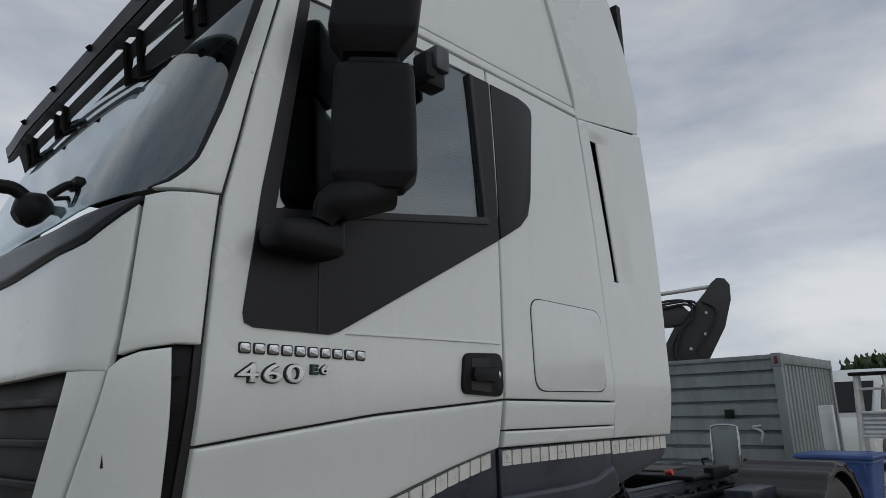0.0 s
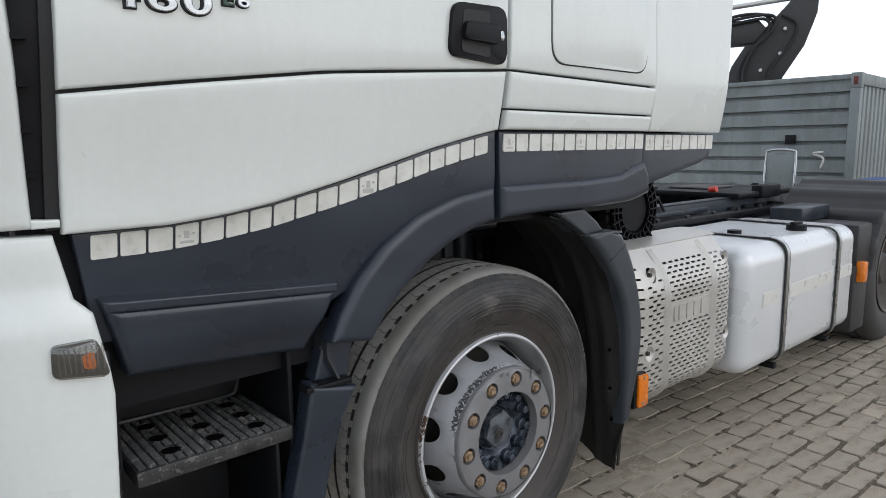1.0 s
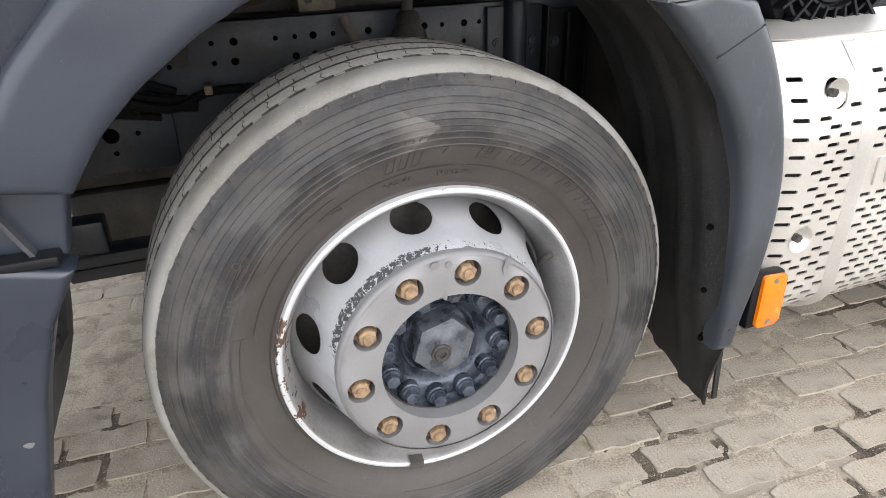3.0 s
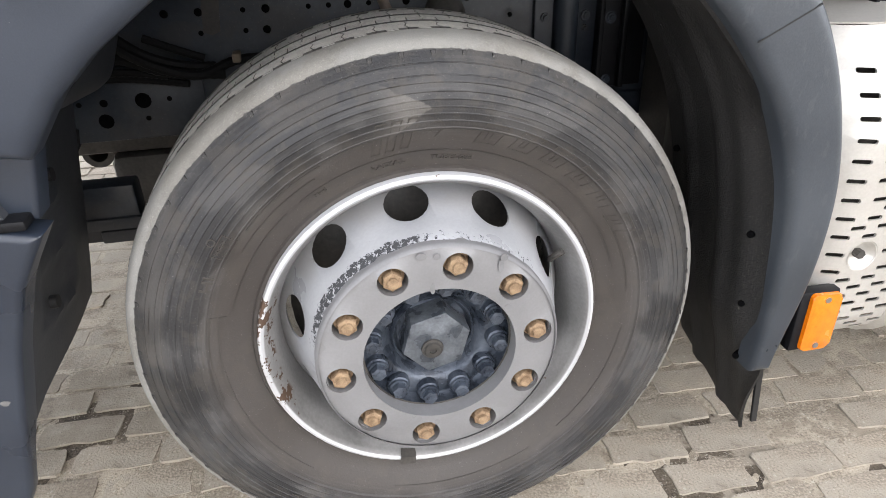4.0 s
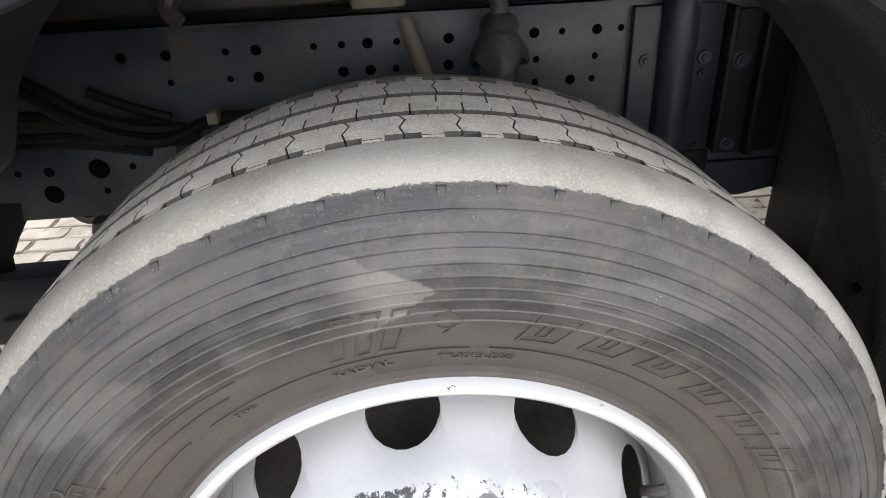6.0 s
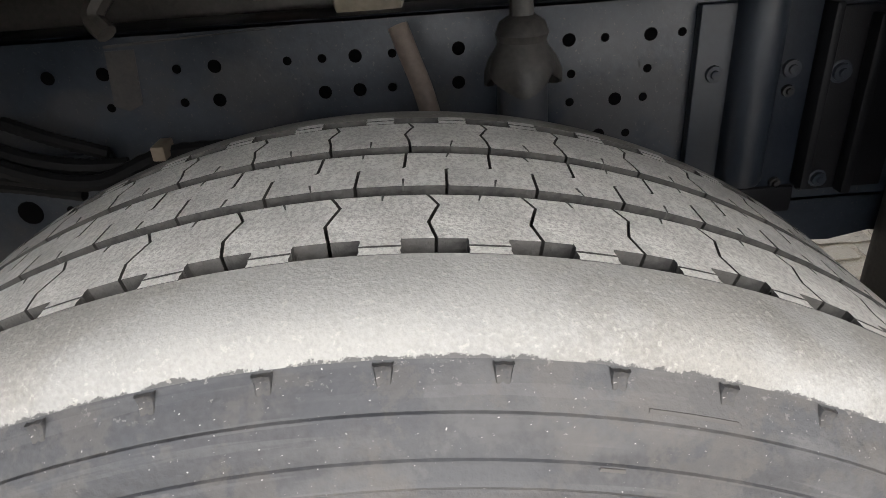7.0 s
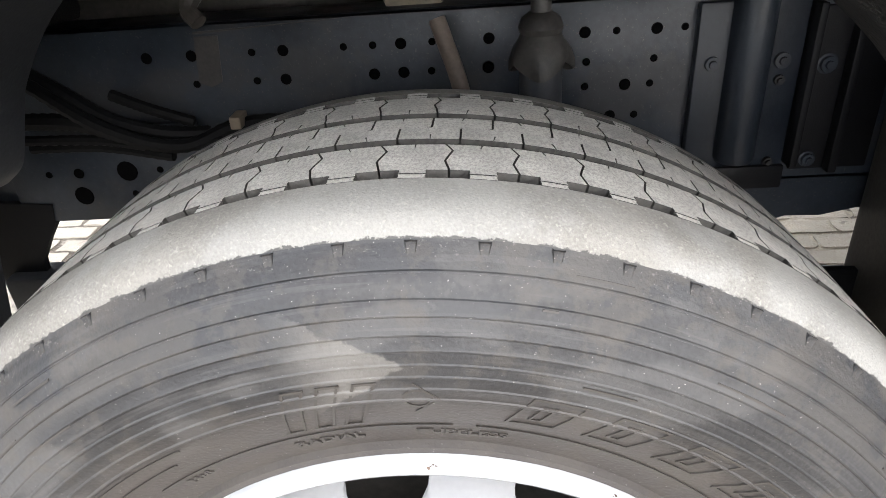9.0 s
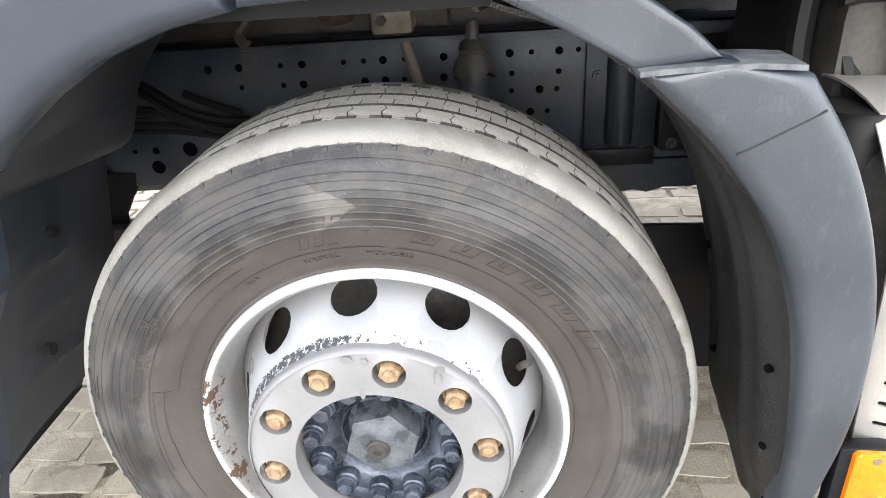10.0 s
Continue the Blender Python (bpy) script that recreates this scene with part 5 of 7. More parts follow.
        row.append(Vector((q.x + 0.034 * max(0.0, 1 - j / 2.0) * soft_step((q.z - 0.16) / 0.2) * soft_step((1.02 - q.z) / 0.2) - rib, y + y_in, q.z)))
    grid.append(row)
add_sheet(lb, grid, -0.006)
liner = part("spray_liner", lb, LINER, guard, "black perforated spray liner")
# black stubs, coloured as the shade of small holes in the liner
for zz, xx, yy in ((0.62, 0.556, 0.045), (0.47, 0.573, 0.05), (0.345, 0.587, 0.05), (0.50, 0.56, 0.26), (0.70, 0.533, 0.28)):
    part("clip", tube([(xx + 0.03, yy + 0.01, zz), (xx + 0.010, yy, zz)], [0.0075, 0.0065], 12), HOLE_SHADE, liner)
part("mud_flap", sheet([[(x0 + dx, 0.024 + 0.076 * v, 0.40 - 0.30 * v) for v in (0.0, 0.33, 0.67, 1.0) for x0 in (0.626 + 0.094 * v,)] for dx in (0.0, 0.013)], 0.006, (0, 1, 0)), RUBBER, guard)

# liner ahead of the wheel
fl = smooth_line([(x, 0, z) for x, z in ((-0.672, 0.425), (-0.660, 0.49), (-0.645, 0.60), (-0.628, 0.74), (-0.615, 0.835), (-0.602, 0.90), (-0.585, 0.95))], 9)
rows = []
for p in fl:
    deep = np.interp(p.z, (0.425, 0.835, 0.95), (0.48, 0.54, 0.52))
    # the outer strip folds back to the edge of the step post
    fold = np.interp(p.z, (0.42, 0.487, 0.591, 0.70, 0.775, 0.80, 0.86), (-0.662, -0.650, -0.624, -0.590, -0.566, -0.572, -0.60))
    row = []
    for j in range(21):
        y = 0.025 + (deep - 0.025) * j / 20
        crest = p.z + 0.16 * (y - 0.2)
        ridge = sum(0.009 * max(0.0, 1 - abs(crest - c) / 0.016) for c in (0.535, 0.635, 0.725)) * (0.17 < y < 0.36)
        well = -0.008 * (0.17 < y < 0.36) * (0.535 < crest < 0.725)
        x = p.x + 0.010 * math.sin(2.6 * j / 20) ** 2 + ridge + well
        row.append((x + max(0.0, fold - x) * soft_step((0.32 - y) / 0.28), y, p.z - 0.012 * max(0.0, 1 - j / 5) * (p.z < 0.45)))
    rows.append(row)
front_liner = part("front_liner", sheet(rows, 0.006), LINER_PLAIN, truck, "dark plastic wheel housing liner with moulded ribs")
fu = smooth_line([(x, 0, z) for x, z in ((-0.560, 0.845), (-0.548, 0.852), (-0.523, 0.875), (-0.500, 0.93), (-0.480, 0.975), (-0.42, 1.05), (-0.32, 1.13))], 5)
part("liner_panel", sheet([[(p.x - 0.05 * (1 - j / 10) * soft_step((1.0 - p.z) / 0.15), 0.05 + 0.455 * j / 10, p.z + 0.03 * (1 - j / 10) * (p.z < 0.95)) for j in range(11)] for p in fu], 0.006), LINER_PLAIN, front_liner, "upper liner panel with a folded edge")
for zz, yy in ((0.90, 0.30), (0.76, 0.30), (0.56, 0.22)):
    xx = np.interp(zz, [q.z for q in fl] + [0.90], [q.x for q in fl] + [-0.535])
    part("liner_clip", tube([(xx + 0.024, yy, zz), (xx + 0.012, yy, zz)], 0.012, 12), RUBBER, front_liner)

# side marker by the mudguard
marker = part("side_marker", add_box(bmesh.new(), (0.672, 0.005, 0.375), (0.752, 0.03, 0.505), 0.004), BLACK, truck, "orange side marker lamp")
part("marker_lens", add_outline(bmesh.new(), rounded([(0.690, 0.378), (0.752, 0.378), (0.752, 0.50), (0.690, 0.503)], 0.010), lambda a, b, o: (a, -0.004 - o, b), 0.022, 0.004), AMBER, marker, "orange lens")
for zz in (0.389, 0.49):
    part("marker_screw", tube([(0.721, -0.003, zz), (0.721, -0.006, zz)], 0.006, 10), STEEL, marker)

# ---- heat shield over the silencer: pierced plate with real slots ----
def shield(a, b, o=0.0):
    """a: x; b: 0 at the foot to 1 at the top."""
    z = 0.29 + 0.66 * b
    y = 0.02 + 0.16 * max(0.0, (0.22 - b) / 0.22) ** 2 + 0.10 * max(0.0, (b - 0.72) / 0.28) ** 2
    y += 0.04 * max(0.0, (0.765 - a) / 0.07) ** 2 + 0.02 * max(0.0, (a - 1.36) / 0.09) ** 2
    for c in (0.905, 1.27):
        y -= 0.008 * max(0.0, 1 - abs(a - c) / 0.014)
    return Vector((a, y - o, z))


sb = bmesh.new()
edges = []


def loop2d(pts):
    vs = [sb.verts.new((x, z, 0)) for x, z in pts]
    for p, q in zip(vs, vs[1:] + vs[:1]):
        edges.append(sb.edges.new((p, q)))


edge_line = []
for (xa, ba), (xb, bb), n in (((0.715, 0.05), (1.44, 0.05), 24), ((1.44, 0.05), (1.45, 1.0), 20), ((1.45, 1.0), (0.695, 1.0), 24), ((0.695, 1.0), (0.715, 0.05), 20)):
    edge_line += [(xa + (xb - xa) * k / n, ba + (bb - ba) * k / n) for k in range(n)]
loop2d(edge_line)
for row in range(31):
    b = 0.09 + 0.0272 * row
    for x0, x1, skip in ((0.725, 0.885, 0.1), (0.935, 1.25, 0.0), (1.30, 1.43, 0.0)):
        n = int((x1 - x0) / 0.0425)
        for k in range(n):
            x = x0 + (k + 0.25 + 0.5 * (row % 2)) * (x1 - x0) / n
            if x0 == 0.935 and 0.535 < b < 0.665:
                continue
            if any(math.hypot((x - cx), (b - cb) * 0.66) < rr for cx, cb, rr in ((0.825, 0.86, 0.05), (0.79, 0.41, 0.036), (1.40, 0.36, 0.04), (1.41, 0.86, 0.04), (0.80, 0.10, 0.04), (1.15, 0.08, 0.04))):
                continue
            if x0 == 0.725 and row > 15 and k == 0 and row % 2:
                continue
            w, h = 0.0150, 0.0046 / 0.66
            loop2d([(x + w * math.copysign(1, c) * 0.72 + 0.28 * w * c, b + h * s) for c, s in ((math.cos(v), math.sin(v)) for v in [0.4, 1.1, math.pi - 1.1, math.pi - 0.4, math.pi + 0.4, math.pi + 1.1, -1.1, -0.4])])
for cx, cb in ((0.825, 0.86), (0.79, 0.41), (1.40, 0.36), (1.41, 0.86)):
    loop2d([(cx + 0.0285 * math.cos(v), cb + 0.0285 / 0.66 * math.sin(v)) for v in np.linspace(0, 2 * math.pi, 19)[:-1]])
bmesh.ops.triangle_fill(sb, use_beauty=True, use_dissolve=False, edges=edges, normal=(0, 0, 1))
ext = bmesh.ops.extrude_face_region(sb, geom=[f for f in sb.faces])
for v in (g for g in ext["geom"] if isinstance(g, bmesh.types.BMVert)):
    v.co.z = -0.004
for v in sb.verts:
    v.co = shield(v.co.x, v.co.y, v.co.z)
heat = part("heat_shield", sb, ALLOY, truck, "pierced matt aluminium silencer cover", sharp=30)
for c in (0.905, 1.27):
    part("shield_crease", sheet([[shield(c + dx, b, 0.0005 + 0.008 * max(0.0, 1 - (dx / 0.016) ** 2)) for dx in (-0.018, -0.012, -0.006, 0.0, 0.006, 0.012, 0.018)] for b in np.linspace(0.06, 0.99, 24)], 0.003, (0, 1, 0)), ALLOY, heat)
part("shield_top", sheet([[(x, 0.12 + 0.04 * k + 0.04 * max(0.0, (0.765 - x) / 0.07) ** 2, 0.95 + 0.012 * k - 0.002 * k * k) for k in range(8)] for x in np.linspace(0.70, 1.45, 10)], 0.004), ALLOY, heat)
for cx, cb in ((0.825, 0.86), (0.79, 0.41), (1.40, 0.36), (1.41, 0.86)):
    c = shield(cx, cb)
    db = bmesh.new()
    add_lathe(db, [(0.031, 0.0), (0.026, 0.004), (0.020, 0.014), (0.012, 0.018), (0.0, 0.018)], 18, (c.x, c.y - 0.001, c.z))
    part("bolt_dimple", db, ALLOY, heat)
    part("shield_bolt", tube([(c.x, c.y + 0.016, c.z), (c.x, c.y + 0.002, c.z)], 0.009, 6), GRIME, heat)
for k, (x0, w) in enumerate(((0.955, 0.022), (0.99, 0.045), (1.05, 0.04), (1.105, 0.045), (1.165, 0.055))):
    part("raised_plate", add_outline(bmesh.new(), rounded([(x0, 0.555), (x0 + w, 0.555), (x0 + w, 0.65), (x0, 0.65)], 0.006, 2), lambda a, b, o: shield(a, b, 0.005 + o), 0.006), ALLOY, heat)
part("silencer", add_box(bmesh.new(), (0.68, 0.10, 0.33), (1.42, 0.62, 0.93), 0.08, seg=4), GRIME, truck, "dark silencer box")
# ---- tank with straps and cap ----
tank = part("fuel_tank", add_box(bmesh.new(), (1.50, -0.02, 0.285), (2.87, 0.66, 0.885), 0.085, seg=6), TANK, truck, "silver painted fuel tank with two straps")
for x0 in (1.90, 2.57):
    ring = []
    for y, z in rounded([(-0.024, 0.281), (-0.024, 0.889), (0.664, 0.889), (0.664, 0.281)], 0.09, 8):
        ring.append((y, z))
    st = bmesh.new()
    R0 = [[st.verts.new((x0 + dx, 0.32 + (y - 0.32) * k, 0.585 + (z - 0.585) * k)) for y, z in ring] for dx, k in ((-0.024, 1.0), (-0.024, 1.012), (0.024, 1.012), (0.024, 1.0))]
    for A, B in zip(R0, R0[1:]):
        for j in range(len(ring)):
            st.faces.new((A[j], A[(j + 1) % len(ring)], B[(j + 1) % len(ring)], B[j]))
    strap = part("strap", st, RUBBER, tank, "black rubber backed tank strap")
    sb2 = bmesh.new()
    R1 = [[sb2.verts.new((x0 + dx, 0.32 + (y - 0.32) * k, 0.585 + (z - 0.585) * k)) for y, z in ring] for dx, k in ((-0.013, 1.012), (-0.013, 1.019), (0.013, 1.019), (0.013, 1.012))]
    for A, B in zip(R1, R1[1:]):
        for j in range(len(ring)):
            sb2.faces.new((A[j], A[(j + 1) % len(ring)], B[(j + 1) % len(ring)], B[j]))
    part("strap_band", sb2, STEEL, strap, "bright steel band")
    part("tank_bracket", boxes(((x0 - 0.03, 0.16, 0.235), (x0 + 0.03, 0.8, 0.285)), ((x0 - 0.018, 0.0, 0.245), (x0 + 0.018, 0.17, 0.275)), bevel=0.008), BLACK, tank)
part("tank_cap", tube([(2.35, 0.12, 0.885), (2.35, 0.12, 0.915), (2.35, 0.12, 0.918)], [0.05, 0.05, 0.045], 20), BLACK, tank, "black filler cap")
part("cap_grip", add_box(bmesh.new(), (2.30, 0.105, 0.915), (2.40, 0.135, 0.932), 0.005), BLACK, tank)
part("tank_sender", tube([(1.98, 0.28, 0.885), (1.98, 0.28, 0.905)], 0.035, 16), BLACK, tank)
for x0, x1 in ((1.66, 1.84), (1.95, 2.52), (2.62, 2.80)):
    part("tank_label", boxes(((x0, -0.0225, 0.60), (x1, -0.019, 0.665))), REFLECT, tank, "pale sticker strip")
part("rear_marker", add_box(bmesh.new(), (3.03, -0.02, 0.515), (3.10, 0.03, 0.64), 0.008), AMBER, truck, "orange side marker lamp by the rear mudguard")

# ---- round air cleaner behind the cab ----
can = bmesh.new()
add_lathe(can, [(0.0, 0.0), (0.085, 0.0), (0.09, 0.008), (0.155, 0.014), (0.168, 0.02), (0.172, 0.05), (0.165, 0.06), (0.165, 0.40), (0.0, 0.40)], 48, (0.965, 0.22, 1.085))
air = part("air_cleaner", can, BLACK, truck, "round ribbed black air cleaner")
for k in range(24):
    a = 2 * math.pi * k / 24
    rb = bmesh.new()
    add_box(rb, (0.095, -0.010, -0.003), (0.172, 0.018, 0.003), m=Matrix.Translation((0.965, 0.215, 1.085)) @ Matrix.Rotation(a, 4, "Y"))
    part("rib", rb, BLACK, air)
for r0 in (0.097, 0.125, 0.150):
    rg = bmesh.new()
    add_lathe(rg, [(r0 - 0.003, 0.0), (r0 - 0.003, 0.02), (r0 + 0.003, 0.02), (r0 + 0.003, 0.0)], 40, (0.965, 0.210, 1.085), closed=True)
    part("ring_rib", rg, BLACK, air)
for pts, rr in (([(0.75, 0.35, 1.22), (0.72, 0.33, 1.05), (0.74, 0.3, 0.93)], 0.016), ([(0.70, 0.4, 1.2), (0.68, 0.38, 1.0), (0.70, 0.36, 0.85)], 0.02), ([(0.80, 0.42, 1.25), (0.78, 0.38, 0.98), (0.86, 0.36, 0.90)], 0.014)):
    part("air_hose", tube(smooth_line(pts, 8), rr, 8), RUBBER, truck)
part("intake_hose", tube([(0.70, 0.20 + 0.0 * k, 0.70 + 0.012 * k) for k in range(22)], [0.05 + 0.004 * (k % 2) for k in range(22)], 14), RUBBER, truck)

# ---- front wheel ----
PHASE = 10.78
wheel = part("front_wheel", add_lathe(bmesh.new(), [(0.2950, 0.083), (0.2955, 0.074), (0.2935, 0.067), (0.2885, 0.065), (0.2835, 0.068), (0.2785, 0.077), (0.275, 0.088), (0.268, 0.098), (0.263, 0.12), (0.260, 0.168), (0.262, 0.25), (0.285, 0.31), (0.298, 0.33)], 96, (0, 0, ZC)), BARREL, truck, "front wheel with a chipped white steel rim")

# disc with ten hand holes: a flat ring of faces with openings, rolled into a cone
db = bmesh.new()
d_edges = []


def ring2d(bm, store, pts):
    vs = [bm.verts.new((x, z, 0)) for x, z in pts]
    for p, q in zip(vs, vs[1:] + vs[:1]):
        store.append(bm.edges.new((p, q)))


for rr in (0.262, 0.190):
    ring2d(db, d_edges, [(rr * math.sin(2 * math.pi * k / 90), rr * math.cos(2 * math.pi * k / 90)) for k in range(90)])
HOLES = [radians(PHASE - 18 + 36 * k) for k in range(10)]
for a in HOLES:
    cr = 0.2345
    pts = []
    for k in range(20):
        v = 2 * math.pi * k / 20
        rr, aa = cr + 0.0150 * math.sin(v), a + 0.160 * math.cos(v)
        pts.append((rr * math.sin(aa), rr * math.cos(aa)))
    ring2d(db, d_edges, pts)
bmesh.ops.triangle_fill(db, use_beauty=True, use_dissolve=False, edges=d_edges, normal=(0, 0, 1))
bmesh.ops.subdivide_edges(db, edges=[e for e in db.edges if e.calc_length() > 0.02], cuts=2, use_grid_fill=False)
bmesh.ops.triangulate(db, faces=db.faces)
CONE = [(0.18, 0.010), (0.194, 0.012), (0.2025, 0.017), (0.2075, 0.030), (0.252, 0.158), (0.262, 0.172)]


def cone_y(r):
    for (ra, ya), (rb, yb) in zip(CONE, CONE[1:]):
        if r <= rb:
            k = max(0.0, (r - ra) / (rb - ra))
            return ya + (yb - ya) * k
    return CONE[-1][1]


ext = bmesh.ops.extrude_face_region(db, geom=list(db.faces))
for v in (g for g in ext["geom"] if isinstance(g, bmesh.types.BMVert)):
    v.co.z = 0.010
for v in db.verts:
    v.co = Vector((v.co.x, cone_y(math.hypot(v.co.x, v.co.y)) + v.co.z, ZC + v.co.y))
part("rim_disc", db, RIM, wheel, "white rim disc with hand holes and dark chips", sharp=50)
part("brake_drum", add_lathe(bmesh.new(), [(0.0, 0.215), (0.225, 0.215), (0.242, 0.228), (0.246, 0.40), (0.0, 0.40)], 40, (0, 0, ZC)), GRIME, wheel)

# grey ring with ten nut pockets
rb = bmesh.new()
r_edges = []
for rr in (0.2005, 0.1285):
    ring2d(rb, r_edges, [(rr * math.sin(2 * math.pi * k / 96), rr * math.cos(2 * math.pi * k / 96)) for k in range(96)])
NUTS = [radians(PHASE + 36 * k) for k in range(10)]
for a in NUTS:
    cx, cz = 0.1675 * math.sin(a), 0.1675 * math.cos(a)
    ring2d(rb, r_edges, [(cx + 0.0245 * math.cos(2 * math.pi * k / 24), cz + 0.0245 * math.sin(2 * math.pi * k / 24)) for k in range(24)])
bmesh.ops.triangle_fill(rb, use_beauty=True, use_dissolve=False, edges=r_edges, normal=(0, 0, 1))
ext = bmesh.ops.extrude_face_region(rb, geom=list(rb.faces))
for v in (g for g in ext["geom"] if isinstance(g, bmesh.types.BMVert)):
    v.co.z = 0.032
for v in rb.verts:
    r0 = math.hypot(v.co.x, v.co.y)
    lip = 0.006 if r0 > 0.1995 and v.co.z < 0.01 else 0.0
    v.co = Vector((v.co.x, 0.004 + v.co.z + lip, ZC + v.co.y))
part("nut_ring", rb, RING, wheel, "grey painted nut ring", sharp=30)
SPOT = surface("dark_grey_touch_up", (0.15, 0.15, 0.156), (0.20, 0.20, 0.206), 0.4, big=20, bump=0.02)
for cx, cz, ra, rb2 in ((-0.026, 0.19, 0.0083, 0.0061), (-0.002, 0.187, 0.0055, 0.0056), (-0.01, 0.131, 0.0041, 0.01), (0.105, 0.171, 0.0064, 0.0067), (0.1, 0.156, 0.0046, 0.0111), (-0.046, -0.129, 0.0092, 0.0072), (-0.011, -0.143, 0.0055, 0.0056), (0.113, 0.079, 0.0064, 0.0044)):
    part("paint_spot", add_outline(bmesh.new(), [(cx + ra * math.cos(v), ZC + cz + rb2 * math.sin(v)) for v in np.linspace(0, 2 * math.pi, 15)[:-1]], lambda a, b, o: (a, 0.0036 - o, b), 0.001), SPOT, wheel)
part("ring_edge", add_lathe(bmesh.new(), [(0.1995, 0.0065), (0.2035, 0.010), (0.205, 0.016), (0.205, 0.03)], 96, (0, 0, ZC)), RING, wheel)
nut_bm = bmesh.new()
add_lathe(nut_bm, [(0.0, -0.002), (0.009, -0.002), (0.0095, 0.0), (0.0095, 0.004)], 12)
hexa = [(0.0165 * math.cos(math.pi / 3 * k), 0.0165 * math.sin(math.pi / 3 * k)) for k in range(6)]
add_outline(nut_bm, hexa, lambda a, b, o: (a, 0.003 - o, b), 0.026, 0.002)
add_lathe(nut_bm, [(0.0, 0.024), (0.021, 0.024), (0.0215, 0.030), (0.0, 0.034)], 18)
for k, a in enumerate(NUTS):
    nb = nut_bm.copy()
    spin = random.uniform(0, 1)
    bmesh.ops.rotate(nb, verts=nb.verts, cent=(0, 0, 0), matrix=Matrix.Rotation(spin, 3, "Y"))
    bmesh.ops.translate(nb, verts=nb.verts, vec=(0.1675 * math.sin(a), 0.0, ZC + 0.1675 * math.cos(a)))
    part("wheel_nut", nb, NUT, wheel, "rusty tan wheel nut", sharp=30)
nut_bm.free()
part("pocket_floor", add_lathe(bmesh.new(), [(0.125, 0.034), (0.201, 0.034)], 64, (0, 0, ZC)), GRIME, wheel)

# hub: dished flange, hex cap and its bolts
part("hub", add_lathe(bmesh.new(), [(0.132, 0.032), (0.130, 0.052), (0.124, 0.060), (0.098, 0.060), (0.088, 0.066), (0.080, 0.080), (0.0745, 0.084), (0.0735, 0.074), (0.0715, 0.0705), (0.0685, 0.0725), (0.067, 0.082), (0.062, 0.089), (0.0, 0.089)], 72, (0, 0, ZC)), HUB, wheel, "dark greasy hub")
cap_hex = [(0.0605 * math.cos(math.pi / 3 * k + 0.244), 0.0605 * math.sin(math.pi / 3 * k + 0.244)) for k in range(6)]
cap = part("hub_cap", add_outline(bmesh.new(), [(a, b + ZC) for a, b in cap_hex], lambda a, b, o: (a, 0.040 - o, b), 0.05, 0.003), HUB_CAP, wheel, "hexagonal hub cap", sharp=25)
part("cap_boss", add_lathe(bmesh.new(), [(0.0, 0.036), (0.006, 0.036), (0.0065, 0.033), (0.013, 0.033), (0.0145, 0.0365), (0.0185, 0.037), (0.0195, 0.0405)], 20, (-0.008, 0, ZC - 0.010)), GRIME, cap)
for k in range(12):
    a = 2 * math.pi * k / 12 + 0.15
    cx, cz = 0.1105 * math.sin(a), ZC + 0.1105 * math.cos(a)
    hb = bmesh.new()
    add_lathe(hb, [(0.0, 0.041), (0.0165, 0.041), (0.0172, 0.0445), (0.0195, 0.047), (0.0205, 0.062)], 18, (cx, 0, cz))
    add_outline(hb, [(cx + 0.0135 * math.cos(math.pi / 3 * j + k), cz + 0.0135 * math.sin(math.pi / 3 * j + k)) for j in range(6)], lambda p, q, o: (p, 0.027 - o, q), 0.016, 0.002)
    add_lathe(hb, [(0.0, 0.0262), (0.006, 0.0262), (0.0068, 0.0275)], 10, (cx, 0, cz))
    part("hub_bolt", hb, HUB, wheel, sharp=30)
part("valve", tube(smooth_line([(0.218, 0.10, ZC + 0.10), (0.222, 0.085, ZC + 0.115), (0.232, 0.078, ZC + 0.125)], 4), 0.006, 8), GRIME, wheel)
wb = bmesh.new()
add_lathe(wb, [(0.2965, 0.061), (0.281, 0.061), (0.275, 0.079)], 6, (0, 0, ZC), a0=189, a1=195)
part("balance_weight", wb, GRIME, wheel, "small grey balance weight")

# tyre: carcass with ridged sidewall, then the tread blocks
R_TREAD, R_BASE = 0.5012, 0.4895
side_prof = [(0.288, 0.087), (0.294, 0.079), (0.301, 0.0785), (0.304, 0.084), (0.318, 0.0795), (0.330, 0.0725), (0.345, 0.0635), (0.365, 0.0545), (0.371, 0.0525)]
for rr in (0.3740, 0.3850, 0.3960, 0.4060, 0.4170, 0.4280, 0.4400):
    y = 0.0465 + 0.0045 * max(0.0, (0.405 - rr) / 0.034) ** 2 + 0.007 * max(0.0, (rr - 0.41) / 0.034) ** 2
    side_prof += [(rr - 0.0015, y), (rr - 0.0005, y - 0.0007), (rr + 0.0005, y - 0.0007), (rr + 0.0015, y)]
side_prof += [(0.4480, 0.0558), (0.4485, 0.0550), (0.4493, 0.0554), (0.4498, 0.0567), (0.4580, 0.0605), (0.4632, 0.0641), (0.4637, 0.0634), (0.4645, 0.0640), (0.4650, 0.0654), (0.4680, 0.0675), (0.4765, 0.0755)]
cb = bmesh.new()
prof = side_prof + [(0.4795, 0.0780), (0.4850, 0.0805), (0.4900, 0.0845), (0.4938, 0.0905), (0.4967, 0.0990), (0.4987, 0.1100), (0.5002, 0.1230), (0.4895, 0.1245), (0.4885, 0.3125), (0.5002, 0.3140), (0.4996, 0.3280), (0.4970, 0.3410), (0.482, 0.358), (0.44, 0.375), (0.38, 0.384), (0.30, 0.352)]
n_side = len(side_prof)
